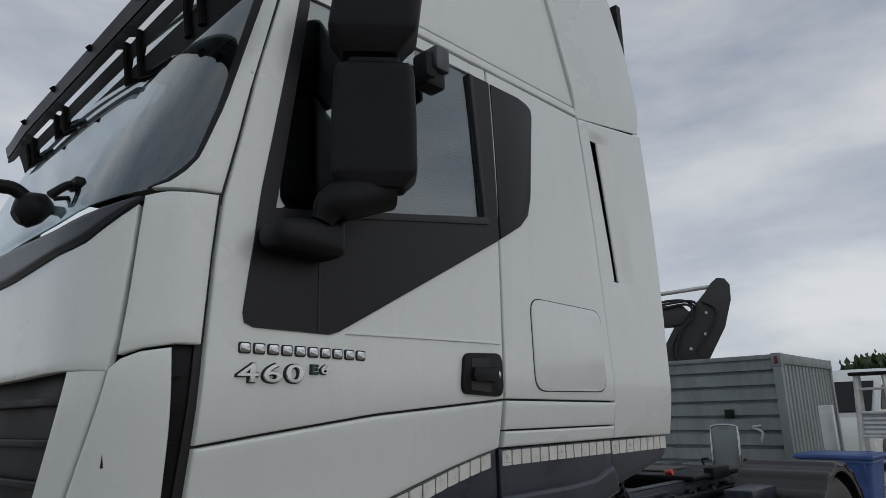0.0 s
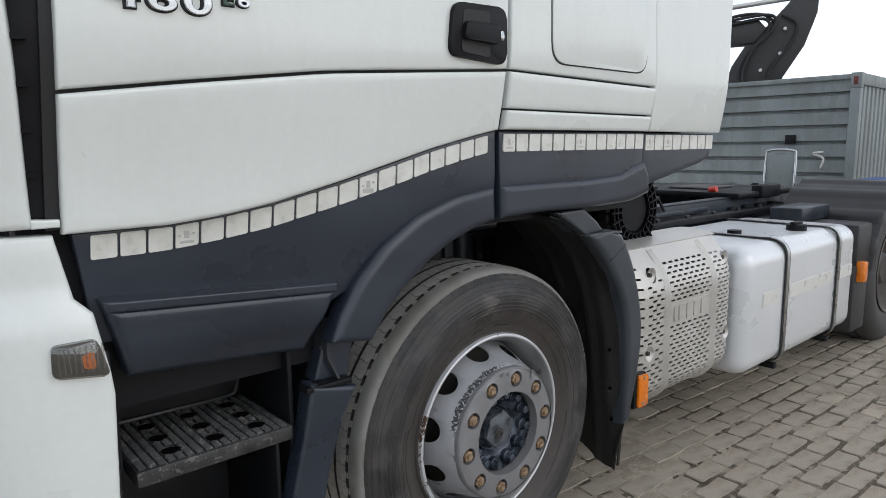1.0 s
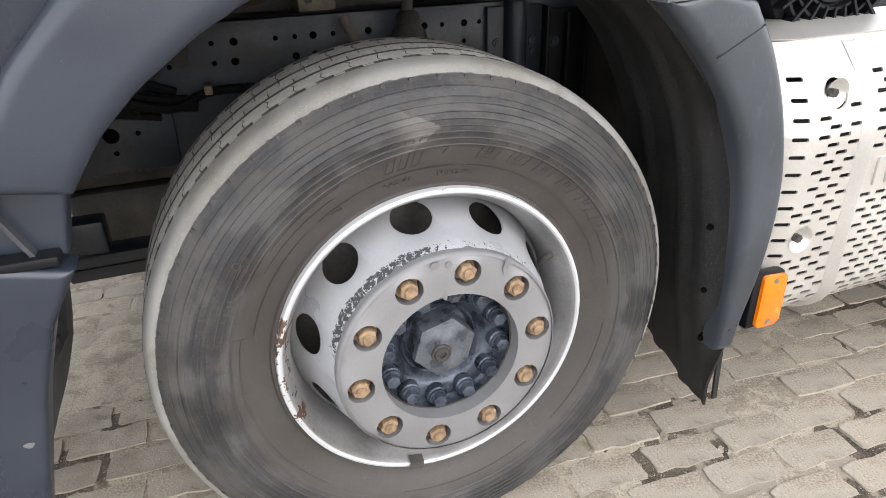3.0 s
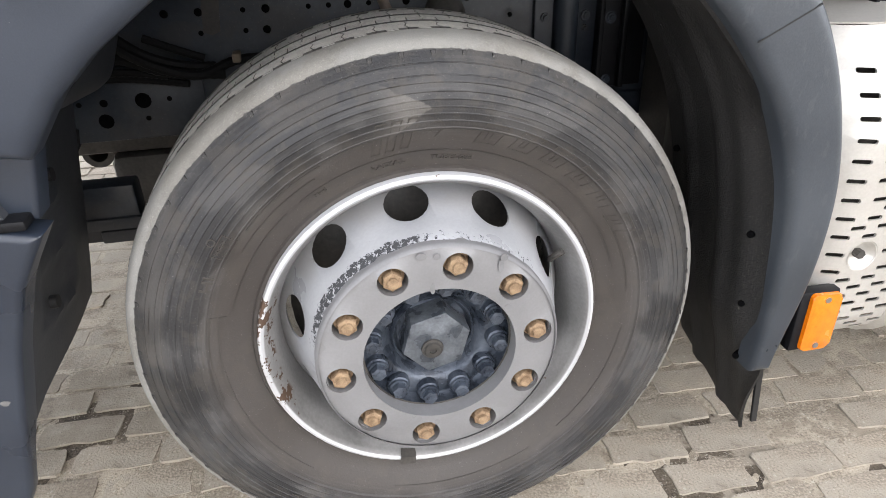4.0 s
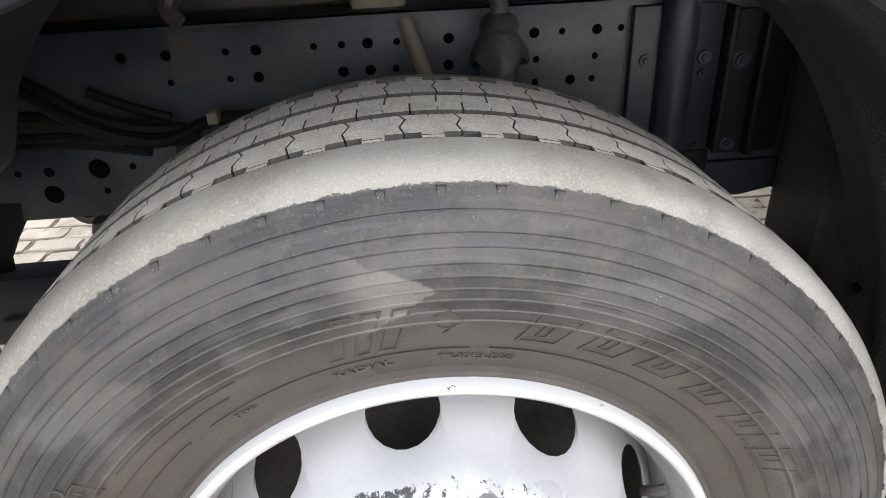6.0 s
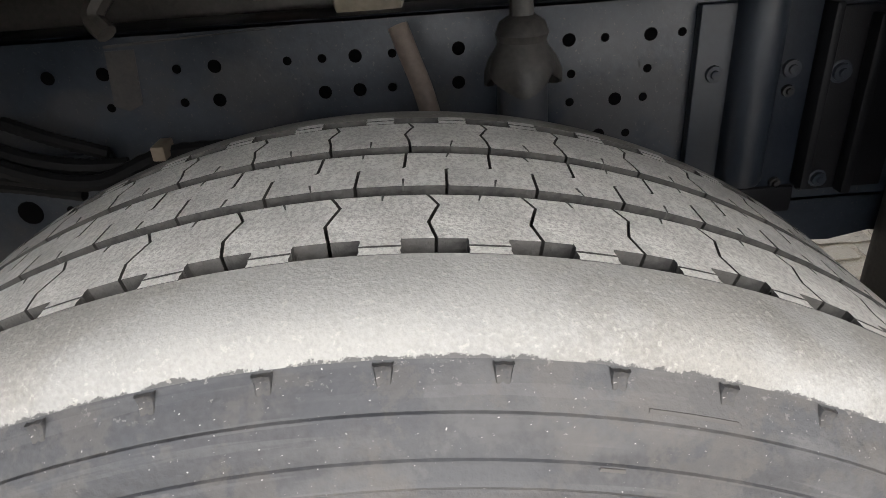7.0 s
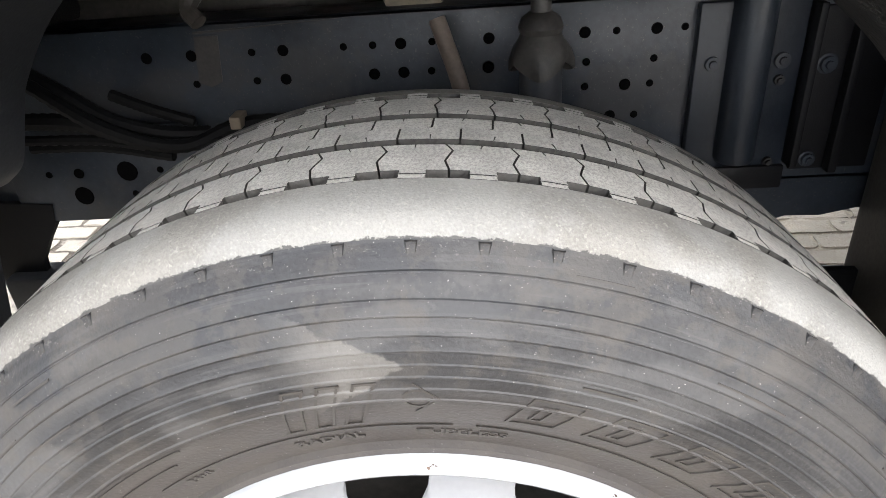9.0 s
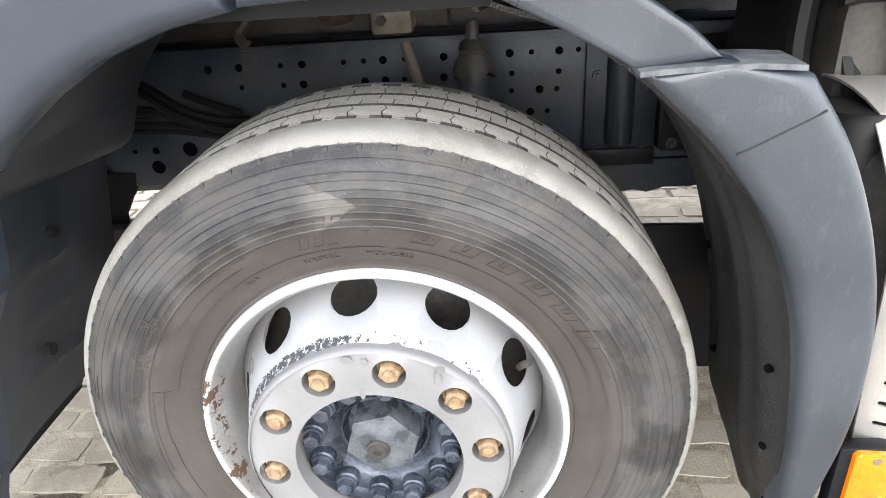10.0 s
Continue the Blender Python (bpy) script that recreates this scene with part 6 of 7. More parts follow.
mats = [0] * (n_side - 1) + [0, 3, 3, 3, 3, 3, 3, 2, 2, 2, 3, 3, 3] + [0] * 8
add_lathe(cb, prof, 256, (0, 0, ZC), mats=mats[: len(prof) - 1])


def tread_point(a, y, r):
    crown = 0.0009 * ((y - 0.2185) / 0.10) ** 2
    return (( r - crown) * math.sin(a), y, ZC + (r - crown) * math.cos(a))


def block(bm, left, right, r_top, r_low):
    """One tread block between two wavy cuts, given as (angle, y) lines of equal length."""
    n = len(left)
    mid = [((a[0] + b[0]) / 2, (a[1] + b[1]) / 2) for a, b in zip(left, right)]
    cols = [[bm.verts.new(tread_point(a, y, r_top)) for a, y in line] for line in (left, mid, right)]
    low = [[bm.verts.new(tread_point(a, y, r_low)) for a, y in line] for line in (left, mid, right)]
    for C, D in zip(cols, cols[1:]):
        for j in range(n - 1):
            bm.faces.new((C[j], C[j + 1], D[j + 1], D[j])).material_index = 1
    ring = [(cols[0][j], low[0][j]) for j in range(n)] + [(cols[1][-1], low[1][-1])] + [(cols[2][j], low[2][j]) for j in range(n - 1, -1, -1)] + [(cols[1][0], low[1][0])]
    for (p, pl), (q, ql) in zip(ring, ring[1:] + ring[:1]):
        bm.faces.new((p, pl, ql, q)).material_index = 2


PITCH = 2 * math.pi / 66
WAVE = [(0.0, 0.03), (0.15, 0.0), (0.34, -0.035), (0.55, 0.02), (0.74, 0.075), (0.88, 0.02), (1.0, -0.03)]
CURL = [(0.0, 0.02), (0.25, 0.0), (0.5, -0.05), (0.66, 0.0), (0.82, 0.06), (1.0, 0.0)]
ZED = [(0.0, -0.30), (0.47, -0.29), (0.49, -0.26), (0.51, 0.20), (0.54, 0.23), (1.0, 0.25)]
GAP = 0.0034
BLOCKS = []
for ya, yb, shape, shift in ((0.1362, 0.1825, WAVE, 0.82), (0.1945, 0.2425, ZED, 0.306), (0.2550, 0.3010, CURL, 0.586)):
    bb = bmesh.new()
    cut = lambda b: [(b + c * PITCH, ya + (yb - ya) * v) for v, c in shape]
    block(bb, cut(0.0), cut(PITCH - GAP), R_TREAD, R_BASE)
    bmesh.ops.translate(bb, verts=bb.verts, vec=(0, 0, -ZC))
    BLOCKS.append((finish(bb, 30), shift))
# shoulder tabs: shoulder rib and outer blocks reach towards each other between the pockets
TABS = []
for ya, yb, shift in ((0.1225, 0.1285, 0.82), (0.1302, 0.1364, 0.82), (0.3008, 0.3070, 0.674), (0.3088, 0.3150, 0.674)):
    tb = bmesh.new()
    b0, b1 = 0.30 * PITCH, 0.69 * PITCH
    block(tb, [(b0, ya), (b0 + 0.001, (ya + yb) / 2), (b0, yb)], [(b1, ya), (b1 - 0.001, (ya + yb) / 2), (b1, yb)], R_TREAD + 0.0002, R_BASE)
    bmesh.ops.translate(tb, verts=tb.verts, vec=(0, 0, -ZC))
    TABS.append((finish(tb, 30), shift))
# dark slivers paint shaded short cuts in ribs' edges, halfway between the long ones
nicks = bmesh.new()
for ya, yb, shift in ((0.176, 0.1827, 0.30), (0.1943, 0.2035, 0.51), (0.236, 0.2427, 0.02), (0.2548, 0.2650, 0.09)):
    for k in range(66):
        a, w = (k + shift) * PITCH, 0.0013
        lean = 0.004 * math.sin(k * 2.3)
        low = [nicks.verts.new(tread_point(a + d, y, R_TREAD - 0.004)) for d, y in ((-w, ya), (w, ya), (w + lean, yb), (-w + lean, yb))]
        up = [nicks.verts.new(tread_point(a + d, y, R_TREAD + 0.00025)) for d, y in ((-w * 0.5, ya), (w * 0.5, ya), (w + lean, yb), (-w + lean, yb))]
        nicks.faces.new(up)
        for q in range(4):
            nicks.faces.new((low[q], low[(q + 1) % 4], up[(q + 1) % 4], up[q]))
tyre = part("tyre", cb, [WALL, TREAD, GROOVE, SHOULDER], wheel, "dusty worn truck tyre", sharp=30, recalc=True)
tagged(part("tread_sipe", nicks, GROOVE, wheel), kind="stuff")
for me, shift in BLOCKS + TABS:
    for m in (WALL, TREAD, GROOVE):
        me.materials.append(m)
    for k in range(66):
        ob = new("tread_block" if (me, shift) in BLOCKS else "shoulder_tab", me)
        ob.matrix_basis = pose(0, 0, ZC) @ Matrix.Rotation((k + shift) * PITCH, 4, "Y")
        ob.parent = wheel


def on_wall(a, r, lift):
    """A place on the sidewall, standing proud of it by lift."""
    y = np.interp(r, [p[0] for p in side_prof[4:9]] + [0.385, 0.40, 0.412, 0.44, 0.454, 0.458, 0.4765], [p[1] for p in side_prof[4:9]] + [0.048, 0.0465, 0.0465, 0.0520, 0.0585, 0.0605, 0.0755])
    return Vector((r * math.sin(a), y - lift, ZC + r * math.cos(a)))


# moulding nubs hanging from the shoulder's edge
nub = finish(sheet([[on_wall(0.0085 * u * (0.75 + 0.25 * v), 0.4722 + 0.0070 * v, (0.0012 if abs(u) > 0.4 else 0.0006) * min(1.0, 0.3 + 3 * v) * (abs(u) < 1)) - Vector((0, 0, ZC)) for u in (-1.0, -0.8, -0.45, 0.0, 0.45, 0.8, 1.0)] for v in (0.0, 0.2, 0.6, 1.0)], 0.002, (0, 1, 0)), 40)
nub.materials.append(WALL)
for k in range(66):
    ob = new("edge_nub", nub)
    ob.matrix_basis = pose(0, 0, ZC) @ Matrix.Rotation((k + 0.35) * PITCH, 4, "Y")
    ob.parent = wheel


def wall_text(text, r, a0, size, lift, wide=1.0):
    tb = text_mesh(text, size, 0.0008)
    for v in tb.verts:
        v.co = on_wall(a0 + v.co.x * wide / r, r + v.co.y, 0.0006 + v.co.z)
    part("raised_lettering", tb, EMBOSS, wheel, sharp=30)


wall_text("RADIAL", 0.316, -0.27, 0.011, 0.001, 1.4)
wall_text("TUBELESS", 0.316, 0.02, 0.011, 0.001, 1.4)
wall_text("M+S", 0.322, -0.56, 0.010, 0.001, 1.2)
wall_text("HL", 0.372, -1.175, 0.028, 0.001, 1.1)
wall_text("HIGH", 0.3835, -0.995, 0.0085, 0.001, 1.25)
wall_text("LOAD", 0.3715, -0.995, 0.0085, 0.001, 1.25)


def wall_bar(a0, a1, r0, r1, slant=0.0, n=6):
    bm = bmesh.new()
    g = []
    for k in range(n + 1):
        t = k / n
        g.append([on_wall(a0 + (a1 - a0) * t + slant * v, r0 + (r1 - r0) * v, 0.0015) for v in (0.0, 0.5, 1.0)])
    add_sheet(bm, g, 0.0011, (0, 1, 0))
    part("raised_bar", bm, EMBOSS, wheel)


def wall_frame(a0, a1, r0, r1, slant, w=0.0022):
    """A hollow slanted frame raised on the sidewall."""
    wa = w / r0
    wall_bar(a0, a1, r0, r0 + w, 0.0, 5)
    wall_bar(a0 + slant, a1 + slant, r1 - w, r1, 0.0, 5)
    wall_bar(a0, a0 + wa, r0, r1, slant, 1)
    wall_bar(a1 - wa, a1, r0, r1, slant, 1)


for k in range(6):
    a0 = 0.20 + 0.158 * k
    wall_frame(a0, a0 + 0.100, 0.349, 0.385, 0.035)
    wall_frame(a0 + 0.040, a0 + 0.066, 0.357, 0.377, 0.018, 0.0016)
for k in range(3):
    wall_frame(-0.245 + 0.062 * k, -0.205 + 0.062 * k, 0.343, 0.393, 0.05, 0.0018)
ring_mark = bmesh.new()
add_sheet(ring_mark, [[on_wall(0.035 + rr * math.cos(v) / 0.375, 0.375 + rr * math.sin(v), 0.0012) for rr in (0.0085, 0.0105)] for v in np.linspace(0, 2 * math.pi, 25)], 0.0014, (0, 1, 0))
part("raised_ring", ring_mark, EMBOSS, wheel)
for sgn in (-1, 1):
    wall_bar(0.028, 0.031, 0.375 + sgn * 0.016, 0.375, 0.045, 3)
wall_frame(-1.008, -0.905, 0.3685, 0.3945, 0.0, 0.0014)
sign_ring = bmesh.new()
add_sheet(sign_ring, [[on_wall(-0.955 + rr * math.cos(v) / 0.40, 0.4015 + rr * math.sin(v), 0.0012) for rr in (0.0048, 0.0068)] for v in np.linspace(0, 2 * math.pi, 19)], 0.0014, (0, 1, 0))
part("raised_ring", sign_ring, EMBOSS, wheel)
for r0, r1 in ((0.352, 0.3545), (0.366, 0.3685)):
    wall_bar(-1.75, -1.30, r0, r1, 0.0, 16)
    wall_bar(-1.303, -1.296, r0 - 0.009, r1, 0.0, 1)
for a0, a1, r0 in ((-0.95, -0.5, 0.352), (-0.85, -0.45, 0.366), (-0.62, 0.10, 0.3325), (0.15, 1.3, 0.3325), (-1.3, -0.7, 0.3325), (0.95, 1.45, 0.352), (1.7, 2.4, 0.35), (-2.4, -1.6, 0.35), (2.6, 3.4, 0.352)):
    wall_bar(a0, a1, r0, r0 + 0.002, 0.0, 20)
for k in range(40):
    a0, r0 = random.uniform(-3.1, 3.1), random.uniform(0.40, 0.47)
    wall_bar(a0, a0 + random.uniform(0.02, 0.12), r0, r0 + 0.0012, 0.0, 4)

# ---- frame, axle and what shows over the wheel ----
rail = part("frame_rail", boxes(((-1.3, 0.772, 0.676), (4.75, 0.78, 0.990)), ((-1.3, 0.772, 0.982), (4.75, 0.86, 0.990)), ((-1.3, 0.772, 0.676), (4.75, 0.86, 0.684)), bevel=0.002), CHASSIS, truck, "dark blue-black frame rail with bolt holes")
part("frame_rail", boxes(((-1.3, 1.66, 0.66), (4.75, 1.668, 0.982)), ((-1.3, 1.59, 0.974), (4.75, 1.668, 0.982)), ((-1.3, 1.59, 0.66), (4.75, 1.668, 0.668)), bevel=0.002), CHASSIS, truck)
big, small = 0.0085, 0.0056
HOLE_ROWS = ((0.931, ((-0.443, big), (-0.370, big), (-0.273, small), (-0.223, big), (-0.127, small), (-0.081, small), (-0.037, big), (0.012, small), (0.100, big), (0.247, big), (0.295, small), (0.356, big), (0.398, small))),
    (0.886, ((-0.372, small), (-0.273, small), (-0.226, big), (-0.083, big), (-0.036, big), (0.008, small), (0.098, big), (0.251, small), (0.355, small))),
    (0.847, ((0.250, small), (0.313, big), (0.352, small))), (0.797, ((-0.589, small), (-0.519, small), (-0.472, small), (0.292, big), (0.331, small))), (0.747, ((-0.612, big), (-0.526, 0.017), (-0.468, small), (-0.665, small), (0.3, small))), (0.705, ((-0.616, 0.016), (-0.523, small))))
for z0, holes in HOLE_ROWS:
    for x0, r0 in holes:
        # disc just proud of the rail paints the dark of a bolt hole
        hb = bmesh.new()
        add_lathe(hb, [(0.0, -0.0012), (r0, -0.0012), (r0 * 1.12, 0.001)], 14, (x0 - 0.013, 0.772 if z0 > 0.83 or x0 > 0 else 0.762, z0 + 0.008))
        part("bolt_hole", hb, HOLE_SHADE, rail)
# darker copy of the chassis paint, with shade put into its colour
SHADED_CHASSIS = surface("shaded_chassis_paint", (0.007, 0.0105, 0.0165), (0.021, 0.027, 0.037), 0.42, big=6, fine=90, bump=0.25)
bracket = part("rail_bracket", boxes(((0.400, 0.752, 0.700), (0.560, 0.770, 0.975)), bevel=0.003), SHADED_CHASSIS, rail, "pressed steel bracket plate")
col = bmesh.new()
rows = []
for z in (0.728, 0.735, 0.82, 0.90, 0.985, 0.992):
    k = 0.9 if z in (0.728, 0.992) else 1.0
    rows.append([(0.477 - 0.031 * math.cos(v) * k, 0.754 - 0.040 * math.sin(v) ** 0.7 * k, z) for v in np.linspace(0.0, math.pi, 15)])
add_sheet(col, rows, 0.004)
part("bracket_column", col, SHADED_CHASSIS, bracket, "rounded upright of the bracket")
# ribs coloured black for the shade behind the wheel
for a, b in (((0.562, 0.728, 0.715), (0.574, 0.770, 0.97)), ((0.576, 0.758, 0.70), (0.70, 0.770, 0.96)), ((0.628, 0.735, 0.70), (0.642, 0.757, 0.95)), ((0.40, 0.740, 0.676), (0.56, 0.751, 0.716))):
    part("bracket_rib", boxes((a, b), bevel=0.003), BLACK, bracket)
for x0, z0, r0 in ((0.425, 0.885, 0.011), (0.425, 0.722, 0.007), (0.470, 0.70, 0.009), (0.530, 0.885, 0.012), (0.530, 0.855, 0.008), (0.535, 0.72, 0.008), (0.600, 0.875, 0.012), (0.600, 0.72, 0.010)):
    bo = bmesh.new()
    add_lathe(bo, [(0.0, -0.010), (r0 * 0.5, -0.010), (r0 * 0.55, -0.006), (r0, -0.006), (r0 * 1.05, 0.0), (r0 * 1.35, 0.001)], 12, (x0, 0.752, z0))
    part("bracket_bolt", bo, CHASSIS if r0 > 0.0085 else RUBBER, bracket)
part("hanger_plate", add_outline(bmesh.new(), [(0.36, 0.69), (0.36, 0.61), (0.46, 0.600), (0.50, 0.592), (0.53, 0.596), (0.56, 0.588), (0.60, 0.60), (0.66, 0.598), (0.72, 0.61), (0.80, 0.60), (0.80, 0.69)], lambda a, b, o: (a, 0.785 - o, b), 0.012), CHASSIS, bracket)
PRIMER_AND_GLINT = surface("primer_and_glint", (0.028, 0.028, 0.030), (0.06, 0.056, 0.053), 0.7, big=30, fine=200, bump=0.3)
part("worn_patch", sheet([[(-0.372 + 0.038 * u - 0.008 * v, 0.7708, 0.968 - 0.080 * v * (1.0 - 0.2 * abs(u - 0.5))) for v in np.linspace(0, 1, 7)] for u in np.linspace(0, 1, 5)], 0.0012, (0, 1, 0)), PRIMER_AND_GLINT, rail, "tan worn patch in the paint")
# pale strip painted in as the highlight on the rail's top edge
part("edge_glint", sheet([[(-0.372 + 0.25 * u, 0.7706 - 0.001 * k, 0.9715 + 0.012 * u + 0.004 * k * (1 - u)) for k in (0, 1)] for u in np.linspace(0, 1, 8)], 0.0012, (0, 1, 0)), PRIMER_AND_GLINT, rail, "painted highlight along the rail edge")
part("rail_plate", boxes(((-0.75, 0.762, 0.665), (-0.40, 0.772, 0.835)), bevel=0.003), CHASSIS, rail)
shock = part("shock_absorber", add_lathe(bmesh.new(), [(0.0, 0.0), (0.028, 0.0), (0.0305, 0.006), (0.0305, 0.37), (0.0, 0.37)], 28), CHASSIS, truck, "dark shock absorber")
shock.data.transform(Matrix.Translation((0.155, 0.66, 0.55)) @ Matrix.Rotation(radians(90), 4, "X"))
boot = bmesh.new()
brows = []
for z, r0, wob in ((0.992, 0.013, 0.0), (0.985, 0.024, 0.0), (0.974, 0.028, 0.0), (0.966, 0.025, 0.0), (0.958, 0.028, 0.0), (0.945, 0.037, 0.002), (0.932, 0.041, 0.004), (0.920, 0.040, 0.006)):
    brows.append([(0.155 + (r0 + wob * math.sin(5 * v + 1)) * math.cos(v), 0.66 + (r0 + wob * math.cos(4 * v)) * math.sin(v), z - 1.8 * wob * math.sin(3 * v + 0.4)) for v in np.linspace(0, 2 * math.pi, 37)])
add_sheet(boot, brows, 0.003)
part("dust_cover", boot, GRIME, shock, "torn dusty rubber boot")
part("shock_rod", tube([(0.155, 0.66, 0.985), (0.155, 0.66, 1.02), (0.155, 0.66, 1.03)], [0.014, 0.014, 0.008], 12), GRIME, shock)
part("brake_hose", tube(smooth_line([(0.012, 0.70, 0.985), (0.022, 0.69, 0.955), (0.040, 0.67, 0.90), (0.06, 0.64, 0.80)], 8), 0.0125, 10), surface("brown_hose", (0.09, 0.072, 0.06), (0.19, 0.155, 0.13), 0.7, big=12, fine=150), truck, "brown brake hose")
part("leaf_spring", boxes(((-0.78, 0.72, 0.455), (0.80, 0.80, 0.485)), ((-0.70, 0.722, 0.42), (0.72, 0.798, 0.452)), ((-0.1, 0.70, 0.38), (0.1, 0.82, 0.50)), bevel=0.004), CHASSIS, truck, "dark leaf spring")
part("axle_beam", boxes(((-0.06, 0.3, 0.34), (0.06, 2.14, 0.45)), bevel=0.02), GRIME, truck)
# dark plate made up to cover bright paving past the wheel
part("rear_hanger", add_outline(bmesh.new(), [(0.30, 0.12), (0.98, 0.12), (0.98, 0.533), (0.72, 0.533), (0.58, 0.537), (0.30, 0.539)], lambda a, b, o: (a, 0.70 - o, b), 0.015, 0.003), BLACK, truck, "black plate beside the leaf spring")
# open tube end stands in for the spring eye, placed for the camera's view
part("spring_eye_tube", add_lathe(bmesh.new(), [(0.028, 0.0), (0.046, 0.0), (0.046, 0.9), (0.028, 0.9)], 20, (-0.81, 1.22, 0.49), closed=True), GRIME, truck, "dark open tube drawn for the spring's round eye")
part("front_hanger", add_outline(bmesh.new(), [(-0.95, 0.72), (-0.95, 0.54), (-0.755, 0.54), (-0.748, 0.589), (-0.722, 0.63), (-0.70, 0.66), (-0.692, 0.70)], lambda a, b, o: (a, 0.76 - o, b), 0.014), BLACK, truck, "black plate beside the leaf spring")
# the first box is added to darken a gap below the rail
for a, b in (((-0.82, 0.73, 0.42), (-0.60, 0.80, 0.565)), ((0.76, 0.73, 0.42), (0.86, 0.80, 0.68))):
    part("spring_hanger", boxes((a, b), bevel=0.008), CHASSIS, truck)
CONDUIT = surface("dusty_conduit", (0.005, 0.0055, 0.0065), (0.013, 0.013, 0.0135), 0.7, big=14, fine=160, bump=0.2, spec=0.12)
for pts, rr in (([(-0.62, 0.70, 0.95), (-0.56, 0.69, 0.915), (-0.50, 0.69, 0.87), (-0.43, 0.70, 0.842), (-0.36, 0.72, 0.83)], 0.013), ([(-0.50, 0.715, 0.90), (-0.44, 0.71, 0.875), (-0.38, 0.715, 0.85)], 0.011), ([(-0.66, 0.70, 0.87), (-0.55, 0.69, 0.865), (-0.46, 0.70, 0.83), (-0.34, 0.71, 0.815)], 0.016), ([(-0.66, 0.71, 0.835), (-0.54, 0.71, 0.83), (-0.46, 0.70, 0.82)], 0.010), ([(-0.66, 0.72, 0.818), (-0.54, 0.72, 0.814), (-0.42, 0.70, 0.80)], 0.010), ([(-0.60, 0.68, 0.93), (-0.50, 0.67, 0.86), (-0.40, 0.69, 0.82), (-0.30, 0.73, 0.84), (-0.12, 0.75, 0.83)], 0.013)):
    line = smooth_line(pts, 14)
    part("conduit", tube(line, [0.8 * rr * (1.0 + 0.12 * (k % 2)) for k in range(len(line))], 8), CONDUIT, truck, "black corrugated conduit")
part("conduit_clip", boxes(((-0.320, 0.70, 0.838), (-0.302, 0.74, 0.858)), bevel=0.003), surface("tan_clip", (0.14, 0.11, 0.08), (0.24, 0.20, 0.15), 0.7), truck)
engine = part("engine_block", boxes(((-1.0, 1.0, 0.55), (0.35, 1.45, 1.30)), bevel=0.03), GRIME, truck, "dark oily engine block")
part("engine_cover", boxes(((-0.9, 0.92, 0.9), (0.1, 0.998, 1.15)), bevel=0.03), GRIME, engine)
# two dark boxes made up to cover bright gaps in the camera's view
part("oil_sump", boxes(((-0.72, 1.0, 0.36), (0.2, 1.4, 0.548)), bevel=0.03), GRIME, truck, "dark box added under the engine to hide bright ground")
part("exhaust_box", boxes(((0.36, 1.02, 1.0), (1.3, 1.5, 1.29)), bevel=0.03), LINER, truck, "dark box added behind the wheel to hide a bright gap")
part("gearbox", boxes(((0.352, 1.05, 0.6), (1.3, 1.40, 1.0)), bevel=0.03), GRIME, truck, "dark gearbox")
# made-up far-side boxes that stop light coming in under the cab
part("far_wheel_housing", boxes(((-1.1, 2.16, 0.25), (0.80, 2.30, 1.28)), bevel=0.02), LINER, truck, "black box added on the far side to block light")
part("far_tank", boxes(((1.35, 1.75, 0.32), (2.9, 2.36, 0.95)), bevel=0.06), TANK, truck, "silver box added on the far side to block light")
part("cross_member", boxes(((0.66, 0.786, 0.70), (0.74, 1.58, 0.97)), bevel=0.01), CHASSIS, truck, "dark frame cross member")
part("cab_floor", boxes(((-1.2, 0.06, 1.30), (1.05, 2.36, 1.40)), bevel=0.02), LINER, truck, "dark underside of the cab")
part("floor_beam", boxes(((-1.15, 0.5, 1.16), (-0.45, 0.75, 1.30)), bevel=0.02), LINER, truck)
part("tunnel_wall", boxes(((-1.1, 0.30, 0.98), (-0.62, 0.95, 1.30)), bevel=0.02), LINER, truck)
part("tunnel_wall", boxes(((0.28, 0.45, 1.16), (0.95, 0.95, 1.30)), bevel=0.02), LINER, truck)
duct_line = smooth_line([(-0.22, 0.56, 1.25), (-0.08, 0.45, 1.235), (0.06, 0.37, 1.205), (0.17, 0.335, 1.185), (0.30, 0.33, 1.20), (0.42, 0.36, 1.24)], 10)
duct = part("air_duct", tube(duct_line[:20], 0.084, 22), surface("brown_duct", (0.03, 0.026, 0.023), (0.07, 0.061, 0.052), 0.6, big=8, fine=140, bump=0.15), truck, "dusty brown air duct with a black bellows")
part("bellows", tube(duct_line[20:], [0.088 + 0.005 * (k % 2) for k in range(len(duct_line[20:]))], 24), RUBBER, duct, "black rubber bellows")
CLAMP = surface("tan_clamp", (0.14, 0.115, 0.085), (0.26, 0.215, 0.165), 0.6, big=20, fine=160, bump=0.2)
for k in (21, 30):
    p, q = duct_line[k], duct_line[k + 1]
    part("clamp", tube([p, p + (q - p).normalized() * 0.009], 0.0965, 32), CLAMP, duct, "tan rusted hose clamp")
part("engine_mount", boxes(((-0.075, 0.80, 0.985), (0.02, 0.9, 1.10)), bevel=0.012), surface("yellowed_alloy", (0.17, 0.15, 0.115), (0.34, 0.305, 0.24), 0.6, metal=0.3, big=20, bump=0.3), truck, "dusty alloy engine bracket")
part("mount_bolt", tube([(-0.05, 0.80, 1.02), (-0.05, 0.785, 1.02)], 0.012, 6), GRIME, truck)
part("drag_link", tube([(-0.05, 0.85, 1.03), (0.06, 0.82, 1.10)], 0.008, 8), GRIME, truck)
